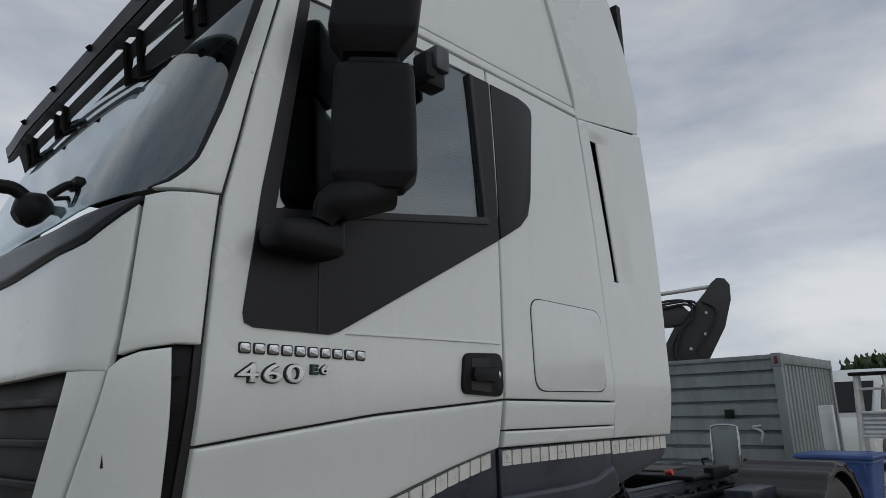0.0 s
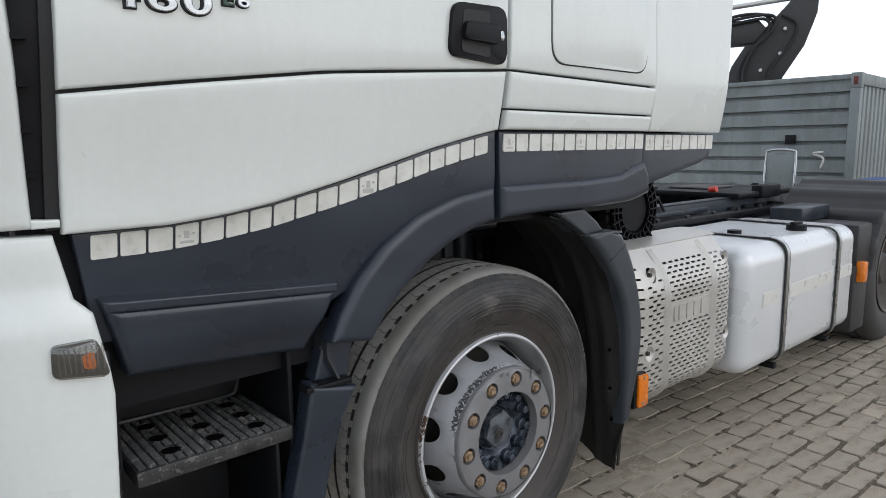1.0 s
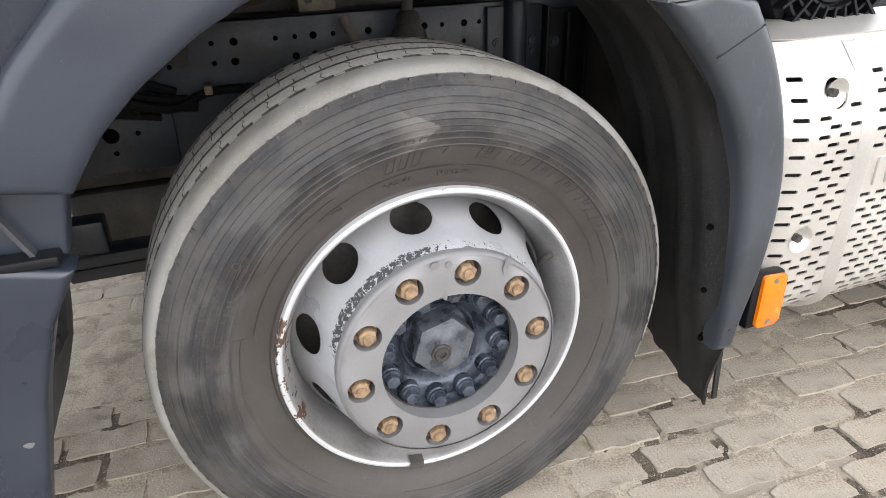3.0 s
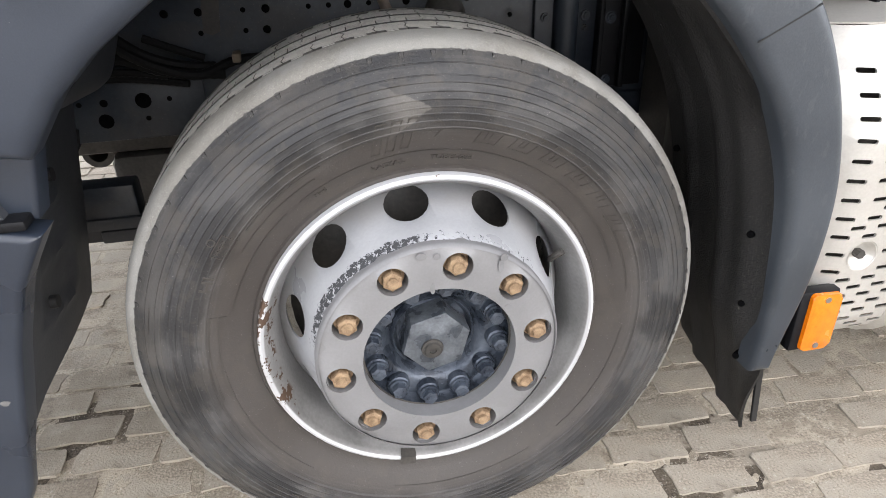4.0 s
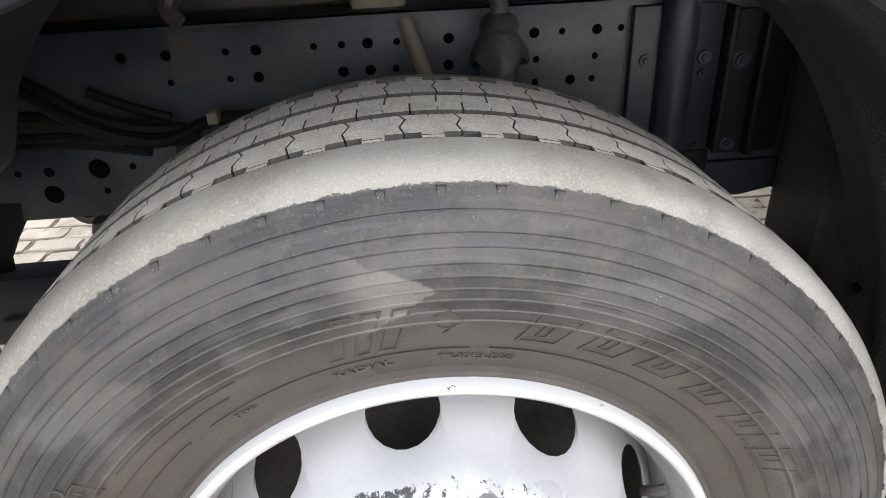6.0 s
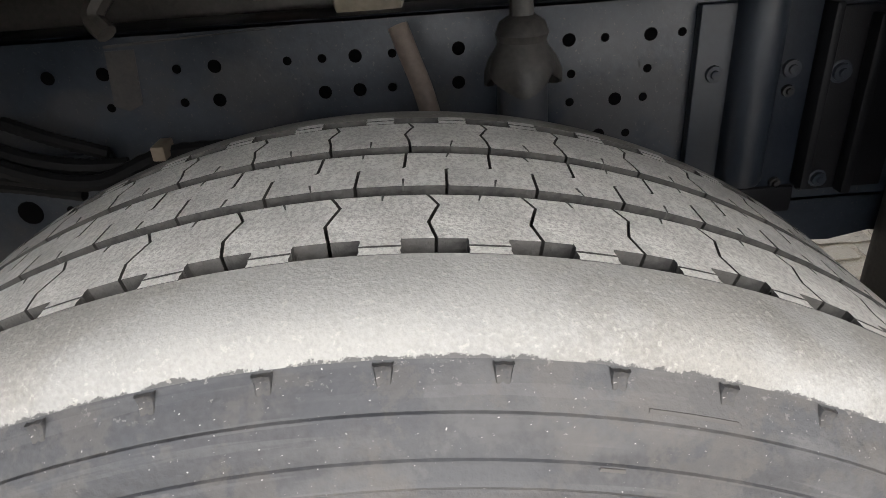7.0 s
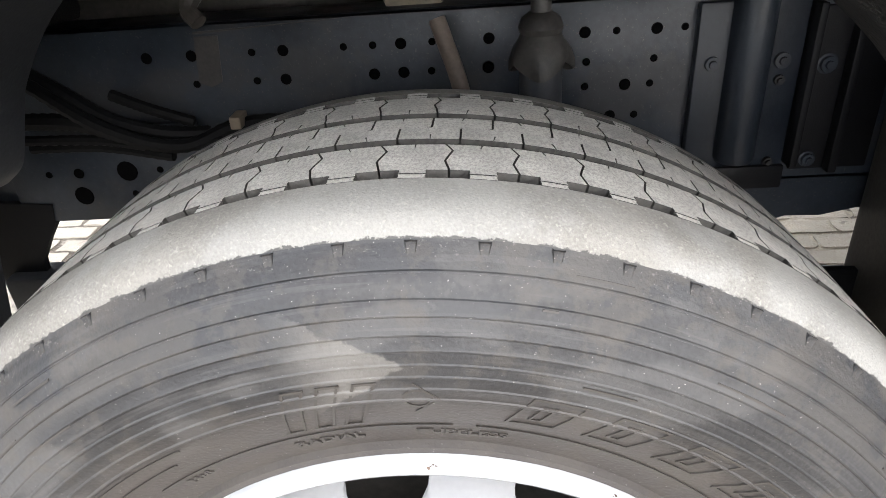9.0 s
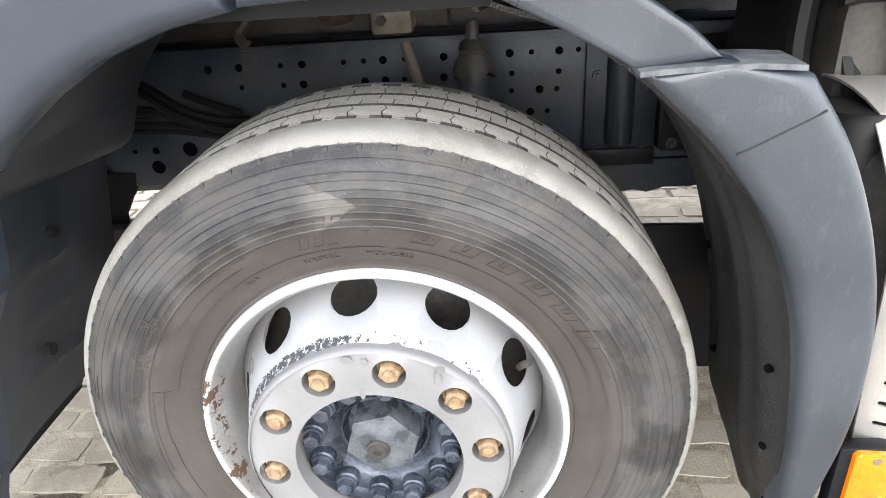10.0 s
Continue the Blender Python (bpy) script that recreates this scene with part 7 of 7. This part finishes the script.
part("brown_canister", tube(smooth_line([(-0.175, 0.90, 1.16), (-0.172, 0.90, 1.08), (-0.170, 0.90, 1.03), (-0.168, 0.90, 1.005)], 3), [0.045, 0.046, 0.046, 0.047, 0.047, 0.047, 0.046, 0.044, 0.040, 0.030], 16), surface("rusty_brown_casting", (0.05, 0.030, 0.022), (0.11, 0.068, 0.05), 0.7, big=14, fine=160, bump=0.3), truck, "rusty brown casting above the frame")
part("cab_bracket", tube(smooth_line([(-0.31, 0.73, 1.10), (-0.325, 0.72, 1.05), (-0.345, 0.71, 1.02), (-0.33, 0.70, 1.0)], 5), 0.013, 8), GRIME, truck)
part("far_wheel", add_lathe(bmesh.new(), [(0.0, 2.12), (0.29, 2.12), (0.46, 2.10), (0.50, 2.13), (0.50, 2.36), (0.46, 2.40), (0.0, 2.40)], 48, (0, 0, ZC)), RUBBER_TYRE, truck)

# ---- behind the cab ----
fifth = part("fifth_wheel", boxes(((2.95, 0.72, 0.98), (3.9, 1.70, 1.02)), ((3.05, 0.80, 0.90), (3.75, 1.62, 0.985)), ((3.25, 0.70, 0.97), (3.55, 0.78, 1.06)), bevel=0.012), BLACK, truck, "greasy black fifth wheel coupling")
part("coupling_jaw", boxes(((3.15, 1.05, 1.02), (3.55, 1.35, 1.035)), bevel=0.006), GRIME, fifth)
for x0 in (2.9, 3.1, 3.3, 3.5):
    part("base_rib", boxes(((x0, 0.74, 0.86), (x0 + 0.10, 0.90, 0.93)), bevel=0.01), BLACK, fifth)
deck = part("deck_plate", boxes(((1.2, 0.745, 0.925), (2.6, 1.72, 0.955)), bevel=0.006), CHASSIS, truck, "dark chassis deck plate")
part("deck_edge", boxes(((1.0, 0.66, 0.88), (4.4, 0.74, 0.915)), bevel=0.006), BLACK, deck)
part("deck_edge", boxes(((2.6, 0.58, 0.80), (4.3, 0.655, 0.86)), bevel=0.006), BLACK, deck)
for k in range(9):
    part("deck_bolt", tube([(1.3 + 0.32 * k, 0.70, 0.915), (1.3 + 0.32 * k, 0.70, 0.93)], 0.016, 6), GRIME, deck)
for k in range(7):
    part("air_line", tube(smooth_line([(1.1 + 0.1 * k, 0.75, 0.96), (1.2 + 0.12 * k, 0.72, 1.0 + 0.01 * k), (1.5 + 0.1 * k, 0.76, 0.965)], 6), 0.009, 6), RUBBER, truck)
part("red_coupling", tube([(3.0, 0.95, 1.03), (3.0, 0.90, 1.04)], 0.022, 12), surface("red_plastic", (0.5, 0.03, 0.02), (0.6, 0.05, 0.03), 0.4), truck, "red air coupling")
rear = part("rear_wheel", add_lathe(bmesh.new(), [(0.295, 0.0), (0.29, -0.004), (0.282, 0.0), (0.272, 0.03), (0.262, 0.09), (0.25, 0.14), (0.17, 0.15), (0.13, 0.145), (0.0, 0.145)], 56, (3.80, 0.045, ZC)), DEEP_RIM, truck, "rear wheel with a dusty brown deep rim")
part("tyre", add_lathe(bmesh.new(), [(0.292, 0.01), (0.33, -0.005), (0.40, -0.022), (0.45, -0.012), (0.485, 0.015), (0.50, 0.05), (0.50, 0.09), (0.49, 0.092), (0.49, 0.10), (0.50, 0.102), (0.50, 0.16), (0.49, 0.162), (0.49, 0.17), (0.50, 0.172), (0.50, 0.27), (0.47, 0.30), (0.47, 0.34), (0.50, 0.37), (0.50, 0.60), (0.30, 0.64)], 80, (3.80, 0.045, ZC)), RUBBER_TYRE, rear, "dark worn rear tyre")
for k in range(10):
    a = 2 * math.pi * k / 10
    part("wheel_nut", tube([(3.80 + 0.1675 * math.sin(a), 0.195, ZC + 0.1675 * math.cos(a)), (3.80 + 0.1675 * math.sin(a), 0.165, ZC + 0.1675 * math.cos(a))], 0.017, 6), NUT, rear)
part("rear_hub", add_lathe(bmesh.new(), [(0.0, 0.04), (0.09, 0.04), (0.11, 0.06), (0.115, 0.15)], 28, (3.80, 0.045, ZC)), GRIME, rear)
mgb = bmesh.new()
mrows = []
for k in range(101):
    a = radians(-88 + 200 * k / 100)
    r0 = 0.575 + 0.018 * soft_step((math.cos(2 * math.pi * k / 10) - 0.1) / 0.6)
    mrows.append([(3.80 + (r0 - dr) * math.sin(a), y, ZC + (r0 - dr) * math.cos(a)) if a < 1.5 else (3.80 + r0 - dr + 0.04 * (a - 1.5), y, ZC - (a - 1.5) * 0.72) for y, dr in ((0.0, 0.016), (0.006, 0.005), (0.02, 0.0), (0.2, 0.0), (0.4, 0.0), (0.62, 0.0))])
add_sheet(mgb, mrows, 0.012)
GUARD_BLACK = surface("worn_black_guard", (0.016, 0.0165, 0.018), (0.040, 0.040, 0.042), 0.5, big=6, fine=200, bump=0.2)
rguard = part("rear_mudguard", mgb, GUARD_BLACK, truck, "dark grey plastic rear mudguard")
part("guard_lip", sheet([[(3.80 + r0 * math.sin(a), 0.0, ZC + r0 * math.cos(a)) for r0 in (0.53, 0.575)] for a in np.linspace(-1.5, 1.6, 30)], 0.01, (0, 1, 0)), GUARD_BLACK, rguard)
part("guard_front", boxes(((3.0, 0.02, 0.20), (3.24, 0.6, 0.62)), ((3.02, 0.02, 0.60), (3.26, 0.6, 0.86)), bevel=0.02), GUARD_BLACK, rguard)
part("guard_bracket", boxes(((2.90, 0.30, 0.86), (3.35, 0.50, 0.95)), bevel=0.015), CHASSIS, rguard)
part("rear_flap", sheet([[(4.40, y, 0.42), (4.42, y, 0.25), (4.45, y, 0.10)] for y in (0.0, 0.3, 0.62)], 0.012), RUBBER, rguard)
part("far_rear_wheel", add_lathe(bmesh.new(), [(0.0, 1.80), (0.46, 1.80), (0.50, 1.83), (0.50, 2.38), (0.46, 2.42), (0.0, 2.42)], 48, (3.80, 0, ZC)), RUBBER_TYRE, truck)

# ---- the yard ----
container = empty("container", "grey painted steel storage container with ribbed walls", "container", at=(7.80, 1.58, 0))
container.rotation_euler = (0, 0, 0.05)
CW, CL, CH = 4.6, 2.9, 2.17


def cpart(name, bm, mat=CONT, label=""):
    return part(name, bm, mat, container, label)


rows = []
zz = 0.16
while zz < CH - 0.12:
    rows += [(zz, 0.0), (zz + 0.152, 0.012), (zz + 0.156, 0.065), (zz + 0.192, 0.065)]
    zz += 0.20
cpart("end_wall", sheet([[(0.03 + d, 0.10 + (CW - 0.2) * k, z) for z, d in rows] for k in (0, 0.5, 1)], 0.01, (1, 0, 0)), label="end wall with deep level ribs")
cols = []
xx = 0.10
while xx < CL - 0.1:
    cols += [(xx, 0.0), (xx + 0.10, 0.0), (xx + 0.125, 0.03), (xx + 0.16, 0.03)]
    xx += 0.185
cpart("side_wall", sheet([[(x, 0.03 + d, z) for z in (0.14, 1.1, CH - 0.1)] for x, d in cols], 0.01, (0, 1, 0)), label="side wall with upright ribs")
cpart("far_walls", boxes(((0.1, CW - 0.05, 0.14), (CL, CW - 0.03, CH - 0.05)), ((CL - 0.04, 0.05, 0.14), (CL - 0.02, CW - 0.05, CH - 0.05)), ((0.03, 0.03, CH - 0.03), (CL, CW - 0.03, CH - 0.01)), ((0.03, 0.03, 0.10), (CL, CW - 0.03, 0.14))))
for x0, y0 in ((0, 0), (0, CW - 0.11), (CL - 0.11, 0), (CL - 0.11, CW - 0.11)):
    cpart("corner_post", boxes(((x0, y0, 0.0), (x0 + 0.11, y0 + 0.11, CH - 0.18)), bevel=0.006))
    cpart("corner_casting", boxes(((x0 - 0.005, y0 - 0.005, CH - 0.18), (x0 + 0.115, y0 + 0.115, CH + 0.005)), bevel=0.008), CONT)
    if x0 == 0:
        cpart("casting_hole", boxes(((x0 - 0.008, y0 + 0.03, CH - 0.14), (x0, y0 + 0.08, CH - 0.04)), bevel=0.003), RED, "dark red hole of the corner casting")
cpart("top_beam", boxes(((0.11, 0.0, CH - 0.14), (CL - 0.1, 0.05, CH)), bevel=0.006))
cpart("top_beam", boxes(((0.0, 0.11, CH - 0.07), (0.05, CW - 0.1, CH - 0.01)), bevel=0.006))
cpart("bottom_beam", boxes(((0.0, 0.11, 0.0), (0.06, CW - 0.1, 0.16)), bevel=0.006))
cpart("bottom_beam", boxes(((0.11, 0.0, 0.0), (CL - 0.1, 0.06, 0.15)), bevel=0.006))
lock = cpart("lock_lever", tube(smooth_line([(-0.01, 0.36, 1.0), (-0.05, 0.36, 1.02), (-0.05, 0.34, 1.14), (-0.05, 0.46, 1.20), (-0.06, 0.34, 1.22)], 5), 0.016, 8), GALV, "bright lock lever")
cpart("door_stop", boxes(((-0.02, 0.70, 1.32), (0.03, 0.82, 1.44)), bevel=0.006), BLACK)

truck_cart = empty("hand_truck", "bright tubular sack truck standing beside the container", "hand truck", at=(6.66, 2.0, 0))
part("frame", tube(smooth_line([(0, -0.17, 0.12), (0, -0.17, 0.7), (0.02, -0.165, 1.17), (0.02, -0.12, 1.255), (0.02, 0.12, 1.255), (0.02, 0.165, 1.17), (0, 0.17, 0.7), (0, 0.17, 0.12)], 8), 0.016, 10), CHROME, truck_cart, "bright bent tube frame")
part("back_plate", boxes(((0.012, -0.155, 0.72), (0.022, 0.155, 1.2)), bevel=0.004), CONT, truck_cart)
part("cross_bar", tube([(0, -0.17, 0.70), (0, 0.17, 0.70)], 0.012, 8), CHROME, truck_cart)
part("toe_plate", boxes(((-0.22, -0.2, 0.0), (0.02, 0.2, 0.012))), GALV, truck_cart)
for sgn in (-1, 1):
    part("grip", tube(smooth_line([(0, sgn * 0.18, 0.66), (-0.03, sgn * 0.24, 0.72), (-0.03, sgn * 0.30, 0.84), (-0.02, sgn * 0.22, 0.86)], 5), 0.014, 8), BLACK, truck_cart, "black grip")
    part("cart_wheel", add_lathe(bmesh.new(), [(0.0, -0.02), (0.09, -0.02), (0.12, -0.015), (0.12, 0.015), (0.09, 0.02), (0.0, 0.02)], 20, (0.06, sgn * 0.22, 0.12)), RUBBER_TYRE, truck_cart)

bin_box = empty("wheelie_bin", "blue plastic wheeled refuse bin with a closed lid", "bin", at=(6.74, 0.76, 0))
bb = bmesh.new()
rings = []
for z, kx, ky in ((0.06, 0.22, 0.27), (0.5, 0.255, 0.32), (0.86, 0.285, 0.355), (0.87, 0.30, 0.37), (0.90, 0.30, 0.37)):
    rings.append([bb.verts.new((a, b, z)) for a, b in rounded([(-kx, -ky), (kx, -ky), (kx, ky), (-kx, ky)], 0.05, 4)])
for A, B in zip(rings, rings[1:]):
    for j in range(len(A)):
        bb.faces.new((A[j], A[(j + 1) % len(A)], B[(j + 1) % len(A)], B[j]))
bb.faces.new(rings[0][::-1])
bb.faces.new(rings[-1])
part("bin_body", bb, BLUE, bin_box)
part("lid", add_box(bmesh.new(), (-0.32, -0.39, 0.902), (0.32, 0.40, 0.955), 0.025), BLUE, bin_box, "paler blue lid")
part("lid_grip", tube([(0.33, -0.25, 0.93), (0.36, -0.25, 0.94), (0.36, 0.25, 0.94), (0.33, 0.25, 0.93)], 0.016, 8), BLUE, bin_box)
for sy in (-0.2, 0.2):
    part("bin_wheel", add_lathe(bmesh.new(), [(0.0, -0.025), (0.07, -0.025), (0.10, -0.018), (0.10, 0.018), (0.07, 0.025), (0.0, 0.025)], 20, (0.2, sy * 1.25, 0.10)), RUBBER_TYRE, bin_box)
for k in range(4):
    part("bin_rib", boxes(((-0.30, -0.30 + 0.19 * k, 0.70), (-0.26, -0.28 + 0.19 * k, 0.87)), bevel=0.004), BLUE, bin_box)

ladder = empty("platform_ladder", "pale metal platform ladder with a dark top step", "ladder", at=(7.25, 0.46, 0))
for sy in (-0.19, 0.19):
    for x0, x1 in ((-0.1, 0.02), (0.35, 0.12)):
        part("side_rail", tube([(x0, sy * 1.25, 0.0), (x1, sy * 0.75, 1.82)], 0.028, 4), GALV, ladder)
for k in range(6):
    zz = 0.28 + 0.27 * k
    part("step", boxes(((-0.10 + 0.02 * k, -0.20 + 0.01 * k, zz), (0.04 + 0.015 * k, 0.20 - 0.01 * k, zz + 0.03)), bevel=0.004), GALV, ladder)
part("top_step", boxes(((-0.04, -0.21, 1.80), (0.20, 0.21, 1.84)), bevel=0.01), BLACK, ladder)
part("tool_tray", sheet([[(0.0 + 0.012 * (k % 2), -0.14, 1.10 + 0.025 * k), (0.0 + 0.012 * (k % 2), 0.14, 1.10 + 0.025 * k)] for k in range(12)], 0.006, (1, 0, 0)), GALV, ladder, "ribbed metal plate")
board = tagged(part("leaning_board", boxes(((7.55, 0.98, 0.0), (7.62, 1.14, 1.47)), bevel=0.01), GALV, None), "pale upright metal board beside the container", "board")

van = empty("van", "white panel van parked behind the container", "van", at=(17.5, 3.2, 0))
vb = bmesh.new()
add_outline(vb, [(-2.4, 0.35), (-2.45, 0.9), (-2.3, 1.15), (-1.6, 1.25), (-0.9, 2.0), (-0.6, 2.25), (2.4, 2.3), (2.5, 2.2), (2.5, 0.35)], lambda a, b, o: (a, -0.95 - o * 1.0, b), 1.9, 0.06)
part("van_body", vb, WHITE, van)
part("van_window", add_outline(bmesh.new(), rounded([(-1.45, 1.3), (-0.95, 1.85), (-0.5, 1.9), (-0.5, 1.3)], 0.05), lambda a, b, o: (a, -0.965 - o, b), 0.02), BLACK_TRIM, van, "dark side window")
part("van_windscreen", sheet([[(-1.66, y, 1.28), (-0.98, y, 1.96)] for y in (-0.8, 0.8)], 0.02), BLACK_TRIM, van)
for x0 in (-1.6, 1.6):
    part("van_wheel", add_lathe(bmesh.new(), [(0.0, -0.12), (0.30, -0.12), (0.34, -0.08), (0.34, 0.1), (0.0, 0.1)], 28, (x0, -0.88, 0.34)), RUBBER_TYRE, van)

crane = empty("loader_crane", "black hydraulic loader crane arm folded over the grey container", "crane", at=(8.93, 3.36, 0))
C_AX = Matrix.Rotation(radians(-64), 3, "Z")


def cr(p):
    """Crane outline (u, z) with u across the view."""
    return C_AX @ Vector(p)


def crane_plate(name, outline, y0, y1, mat=CRANE, label=""):
    bm = bmesh.new()
    add_outline(bm, outline, lambda a, b, o: C_AX @ Vector((a, y0 - o, b)), y1 - y0, 0.012)
    return part(name, bm, mat, crane, label)


crane_plate("knuckle_plate", [(-0.45, 2.172), (0.22, 2.172), (0.30, 2.20), (0.62, 2.75), (0.76, 3.20), (0.77, 3.45), (0.70, 3.56), (0.58, 3.58), (0.48, 3.50), (0.36, 3.34), (0.12, 3.05), (-0.10, 2.92), (-0.35, 2.50), (-0.45, 2.2)], 0.0, 0.22, label="black crane knuckle")
crane_plate("outer_boom", [(-1.8, 2.80), (-0.05, 2.82), (0.10, 3.02), (-0.02, 3.16), (-1.8, 3.14)], -0.05, 0.30)
part("hydraulic_rod", tube([cr((-1.8, 0.1, 3.27)), cr((0.45, 0.1, 3.45))], 0.035, 10), GALV, crane, "bright hydraulic rod")
part("cylinder", tube([cr((-1.9, 0.1, 3.24)), cr((-0.6, 0.1, 3.36))], 0.055, 12), CRANE, crane)
for pts in ([(-0.5, -0.08, 3.08), (0.05, -0.1, 3.15), (0.12, -0.1, 2.95), (-0.15, -0.1, 2.65), (-0.25, -0.1, 2.35), (-0.05, -0.1, 2.16), (0.12, -0.1, 2.17)], [(-0.7, -0.08, 3.12), (0.10, -0.12, 3.2), (0.2, -0.12, 3.0), (-0.08, -0.12, 2.7), (-0.2, -0.12, 2.3), (0.02, -0.12, 2.1)], [(0.3, -0.05, 3.2), (0.5, -0.06, 3.05), (0.45, -0.06, 2.8), (0.2, -0.06, 2.45), (0.15, -0.06, 2.3)], [(-0.9, -0.08, 3.0), (-0.4, -0.1, 3.2), (0.0, -0.1, 3.22), (0.2, -0.1, 3.1)]):
    part("hydraulic_hose", tube([cr(p) for p in smooth_line(pts, 8)], 0.022, 8), RUBBER, crane)
for u, z in ((0.35, 3.0), (0.30, 2.65), (0.05, 2.42), (0.10, 2.15)):
    part("pin", tube([cr((u, -0.02, z)), cr((u, -0.05, z))], 0.025, 10), GALV, crane)


def tree(x, y, h, seed):
    random.seed(seed)
    root = empty("tree", "distant dark green leafy tree", "tree", "far trees", at=(x, y, 0))
    part("trunk", tube([(0, 0, 0), (0.1, 0, h * 0.3), (0.0, 0.1, h * 0.6)], [0.3, 0.22, 0.1], 8), BARK, root)
    bm = bmesh.new()
    for k in range(900):
        a, r, z = random.uniform(0, 6.28), random.random() ** 0.5, random.uniform(0.22, 1.0)
        w = h * 0.36 * math.sin(min(1.0, (z - 0.15) / 0.85) * 2.7) + 0.3
        p = Vector((r * w * math.cos(a) + random.gauss(0, 0.2), r * w * math.sin(a) + random.gauss(0, 0.2), z * h + random.gauss(0, 0.25)))
        s = random.uniform(0.15, 0.4)
        n = Euler((random.uniform(0, 6), random.uniform(0, 6), 0)).to_matrix()
        bm.faces.new([bm.verts.new(p + n @ Vector(q)) for q in ((-s, 0, 0), (0, -s * 0.6, 0), (s, 0, 0), (0, s * 0.6, 0.1))])
    part("crown", bm, LEAF, root, recalc=False)


for k, (x, y, h) in enumerate(((42, 8, 3.6), (48, 6.5, 3.4), (55, 9.5, 4.3), (60, 3.5, 4.2), (46, 3.0, 3.3), (62, 12, 4.6), (50, -2, 3.6))):
    tree(x, y, h, k)
random.seed(5)

# ---- ground ----
gb = bmesh.new()
bmesh.ops.create_grid(gb, x_segments=2, y_segments=2, size=400, matrix=pose(0, 0, -0.014))
ground = tagged(part("ground", gb, YARD, None), kind="structure", label="sandy yard ground reaching the horizon")
pavement = tagged(empty("pavement"), kind="structure", label="worn beige concrete block paving with sandy joints")
part("joint_sand", add_box(bmesh.new(), (-3.55, -3.95, -0.03), (13.0, 6.6, -0.0045)), SAND, pavement, "dark damp sand in the joints")
PL, PW, PG = 0.2070, 0.1052, 0.0165
variants = []
for v in range(12):
    random.seed(40 + v)
    pb = bmesh.new()
    hx, hy = (PL - PG) / 2, (PW - PG) / 2
    shape = [(hx * a, hy * b) for a, b in ((-0.93, -1), (-0.5, -1), (-0.1, -1), (0.4, -1), (0.93, -1), (1, -0.85), (1, 0), (1, 0.85), (0.93, 1), (0.45, 1), (0.05, 1), (-0.45, 1), (-0.93, 1), (-1, 0.85), (-1, 0.05), (-1, -0.85))]
    low = [(a + random.gauss(0, 0.0028), b + random.gauss(0, 0.0028)) for a, b in shape]
    top = [(a * 0.975 + random.gauss(0, 0.0014), b * 0.95 + random.gauss(0, 0.0014)) for a, b in low]
    rings = [[pb.verts.new((a, b, z)) for a, b in edge] for edge, z in ((low, -0.016), (top, 0.0))]
    for j in range(16):
        pb.faces.new((rings[0][j], rings[0][(j + 1) % 16], rings[1][(j + 1) % 16], rings[1][j]))
    pb.faces.new(rings[1])
    me = finish(pb, 60)
    me.materials.append(STONE)
    variants.append(me)
random.seed(11)
near, far_v, far_f = 0, [], []
for j in range(-36, 64):
    for i in range(-18, 62):
        u, w = i * PL + (PL / 2 if j % 2 else 0.0) + random.gauss(0, 0.004), j * PW + random.gauss(0, 0.0015)
        x, y = 0.4065 + u * 0.99919 + w * 0.0401, 0.0735 - u * 0.0401 + w * 0.99919
        k = random.randrange(12)
        m = pose(x, y, random.gauss(0, 0.0016), random.gauss(0, 0.6), random.gauss(0, 0.4), random.gauss(-2.3, 1.2))
        if (0.25 < x < 2.3 and -0.75 < y < 0.35 or -0.75 < x < 0.25 and -0.2 < y < 0.45) and near < 300:
            ob = new("paver", variants[k])
            ob.matrix_basis = m
            ob.parent = pavement
            near += 1
        else:
            base = len(far_v)
            far_v += [tuple(m @ v.co) for v in variants[k].vertices]
            far_f += [tuple(base + w for w in p.vertices) for p in variants[k].polygons]
# sand drifted over the joints beside and under the truck
drift_v, drift_f = [], []
DX, DY = 170, 130
for i in range(DX + 1):
    for j in range(DY + 1):
        x, y = -1.3 + 3.6 * i / DX, -0.65 + 2.8 * j / DY
        n = sum(math.sin(x * a + y * b + c) * w for a, b, c, w in ((5.1, 3.7, 0.4, 0.9), (-7.3, 6.1, 1.9, 0.7), (13.7, -9.2, 2.2, 0.5), (17.9, 21.3, 0.7, 0.4), (-37.0, 29.0, 3.1, 0.3), (61.0, 47.0, 1.1, 0.22), (-90.0, 110.0, 5.0, 0.15)))
        edge = min(x + 1.3, 2.3 - x, y + 0.65, 2.15 - y)
        keep = 0.75 * min(1.0, max(-1.0, (y + 0.06 - 0.08 * math.sin(4 * x)) / 0.22)) - 0.9 * max(0.0, (x - 0.85) / 0.6)
        z = 0.0017 * n + 0.0026 * keep - 0.0042 + random.gauss(0, 0.0004)
        drift_v.append((x, y, min(0.003, z) if edge > 0.03 else -0.012))
for i in range(DX):
    for j in range(DY):
        k = i * (DY + 1) + j
        drift_f.append((k, k + DY + 1, k + DY + 2, k + 1))
me = bpy.data.meshes.new("sand_drift")
me.from_pydata(drift_v, [], drift_f)
me.polygons.foreach_set("use_smooth", [True] * len(me.polygons))
me.materials.append(DRIFT)
drift = new("sand_drift", me)
drift.parent = pavement
tagged(drift, kind="stuff")
me = bpy.data.meshes.new("paving")
me.from_pydata(far_v, [], far_f)
me.materials.append(STONE)
rest = new("paving", me)
rest.parent = pavement
tagged(rest, kind="stuff")
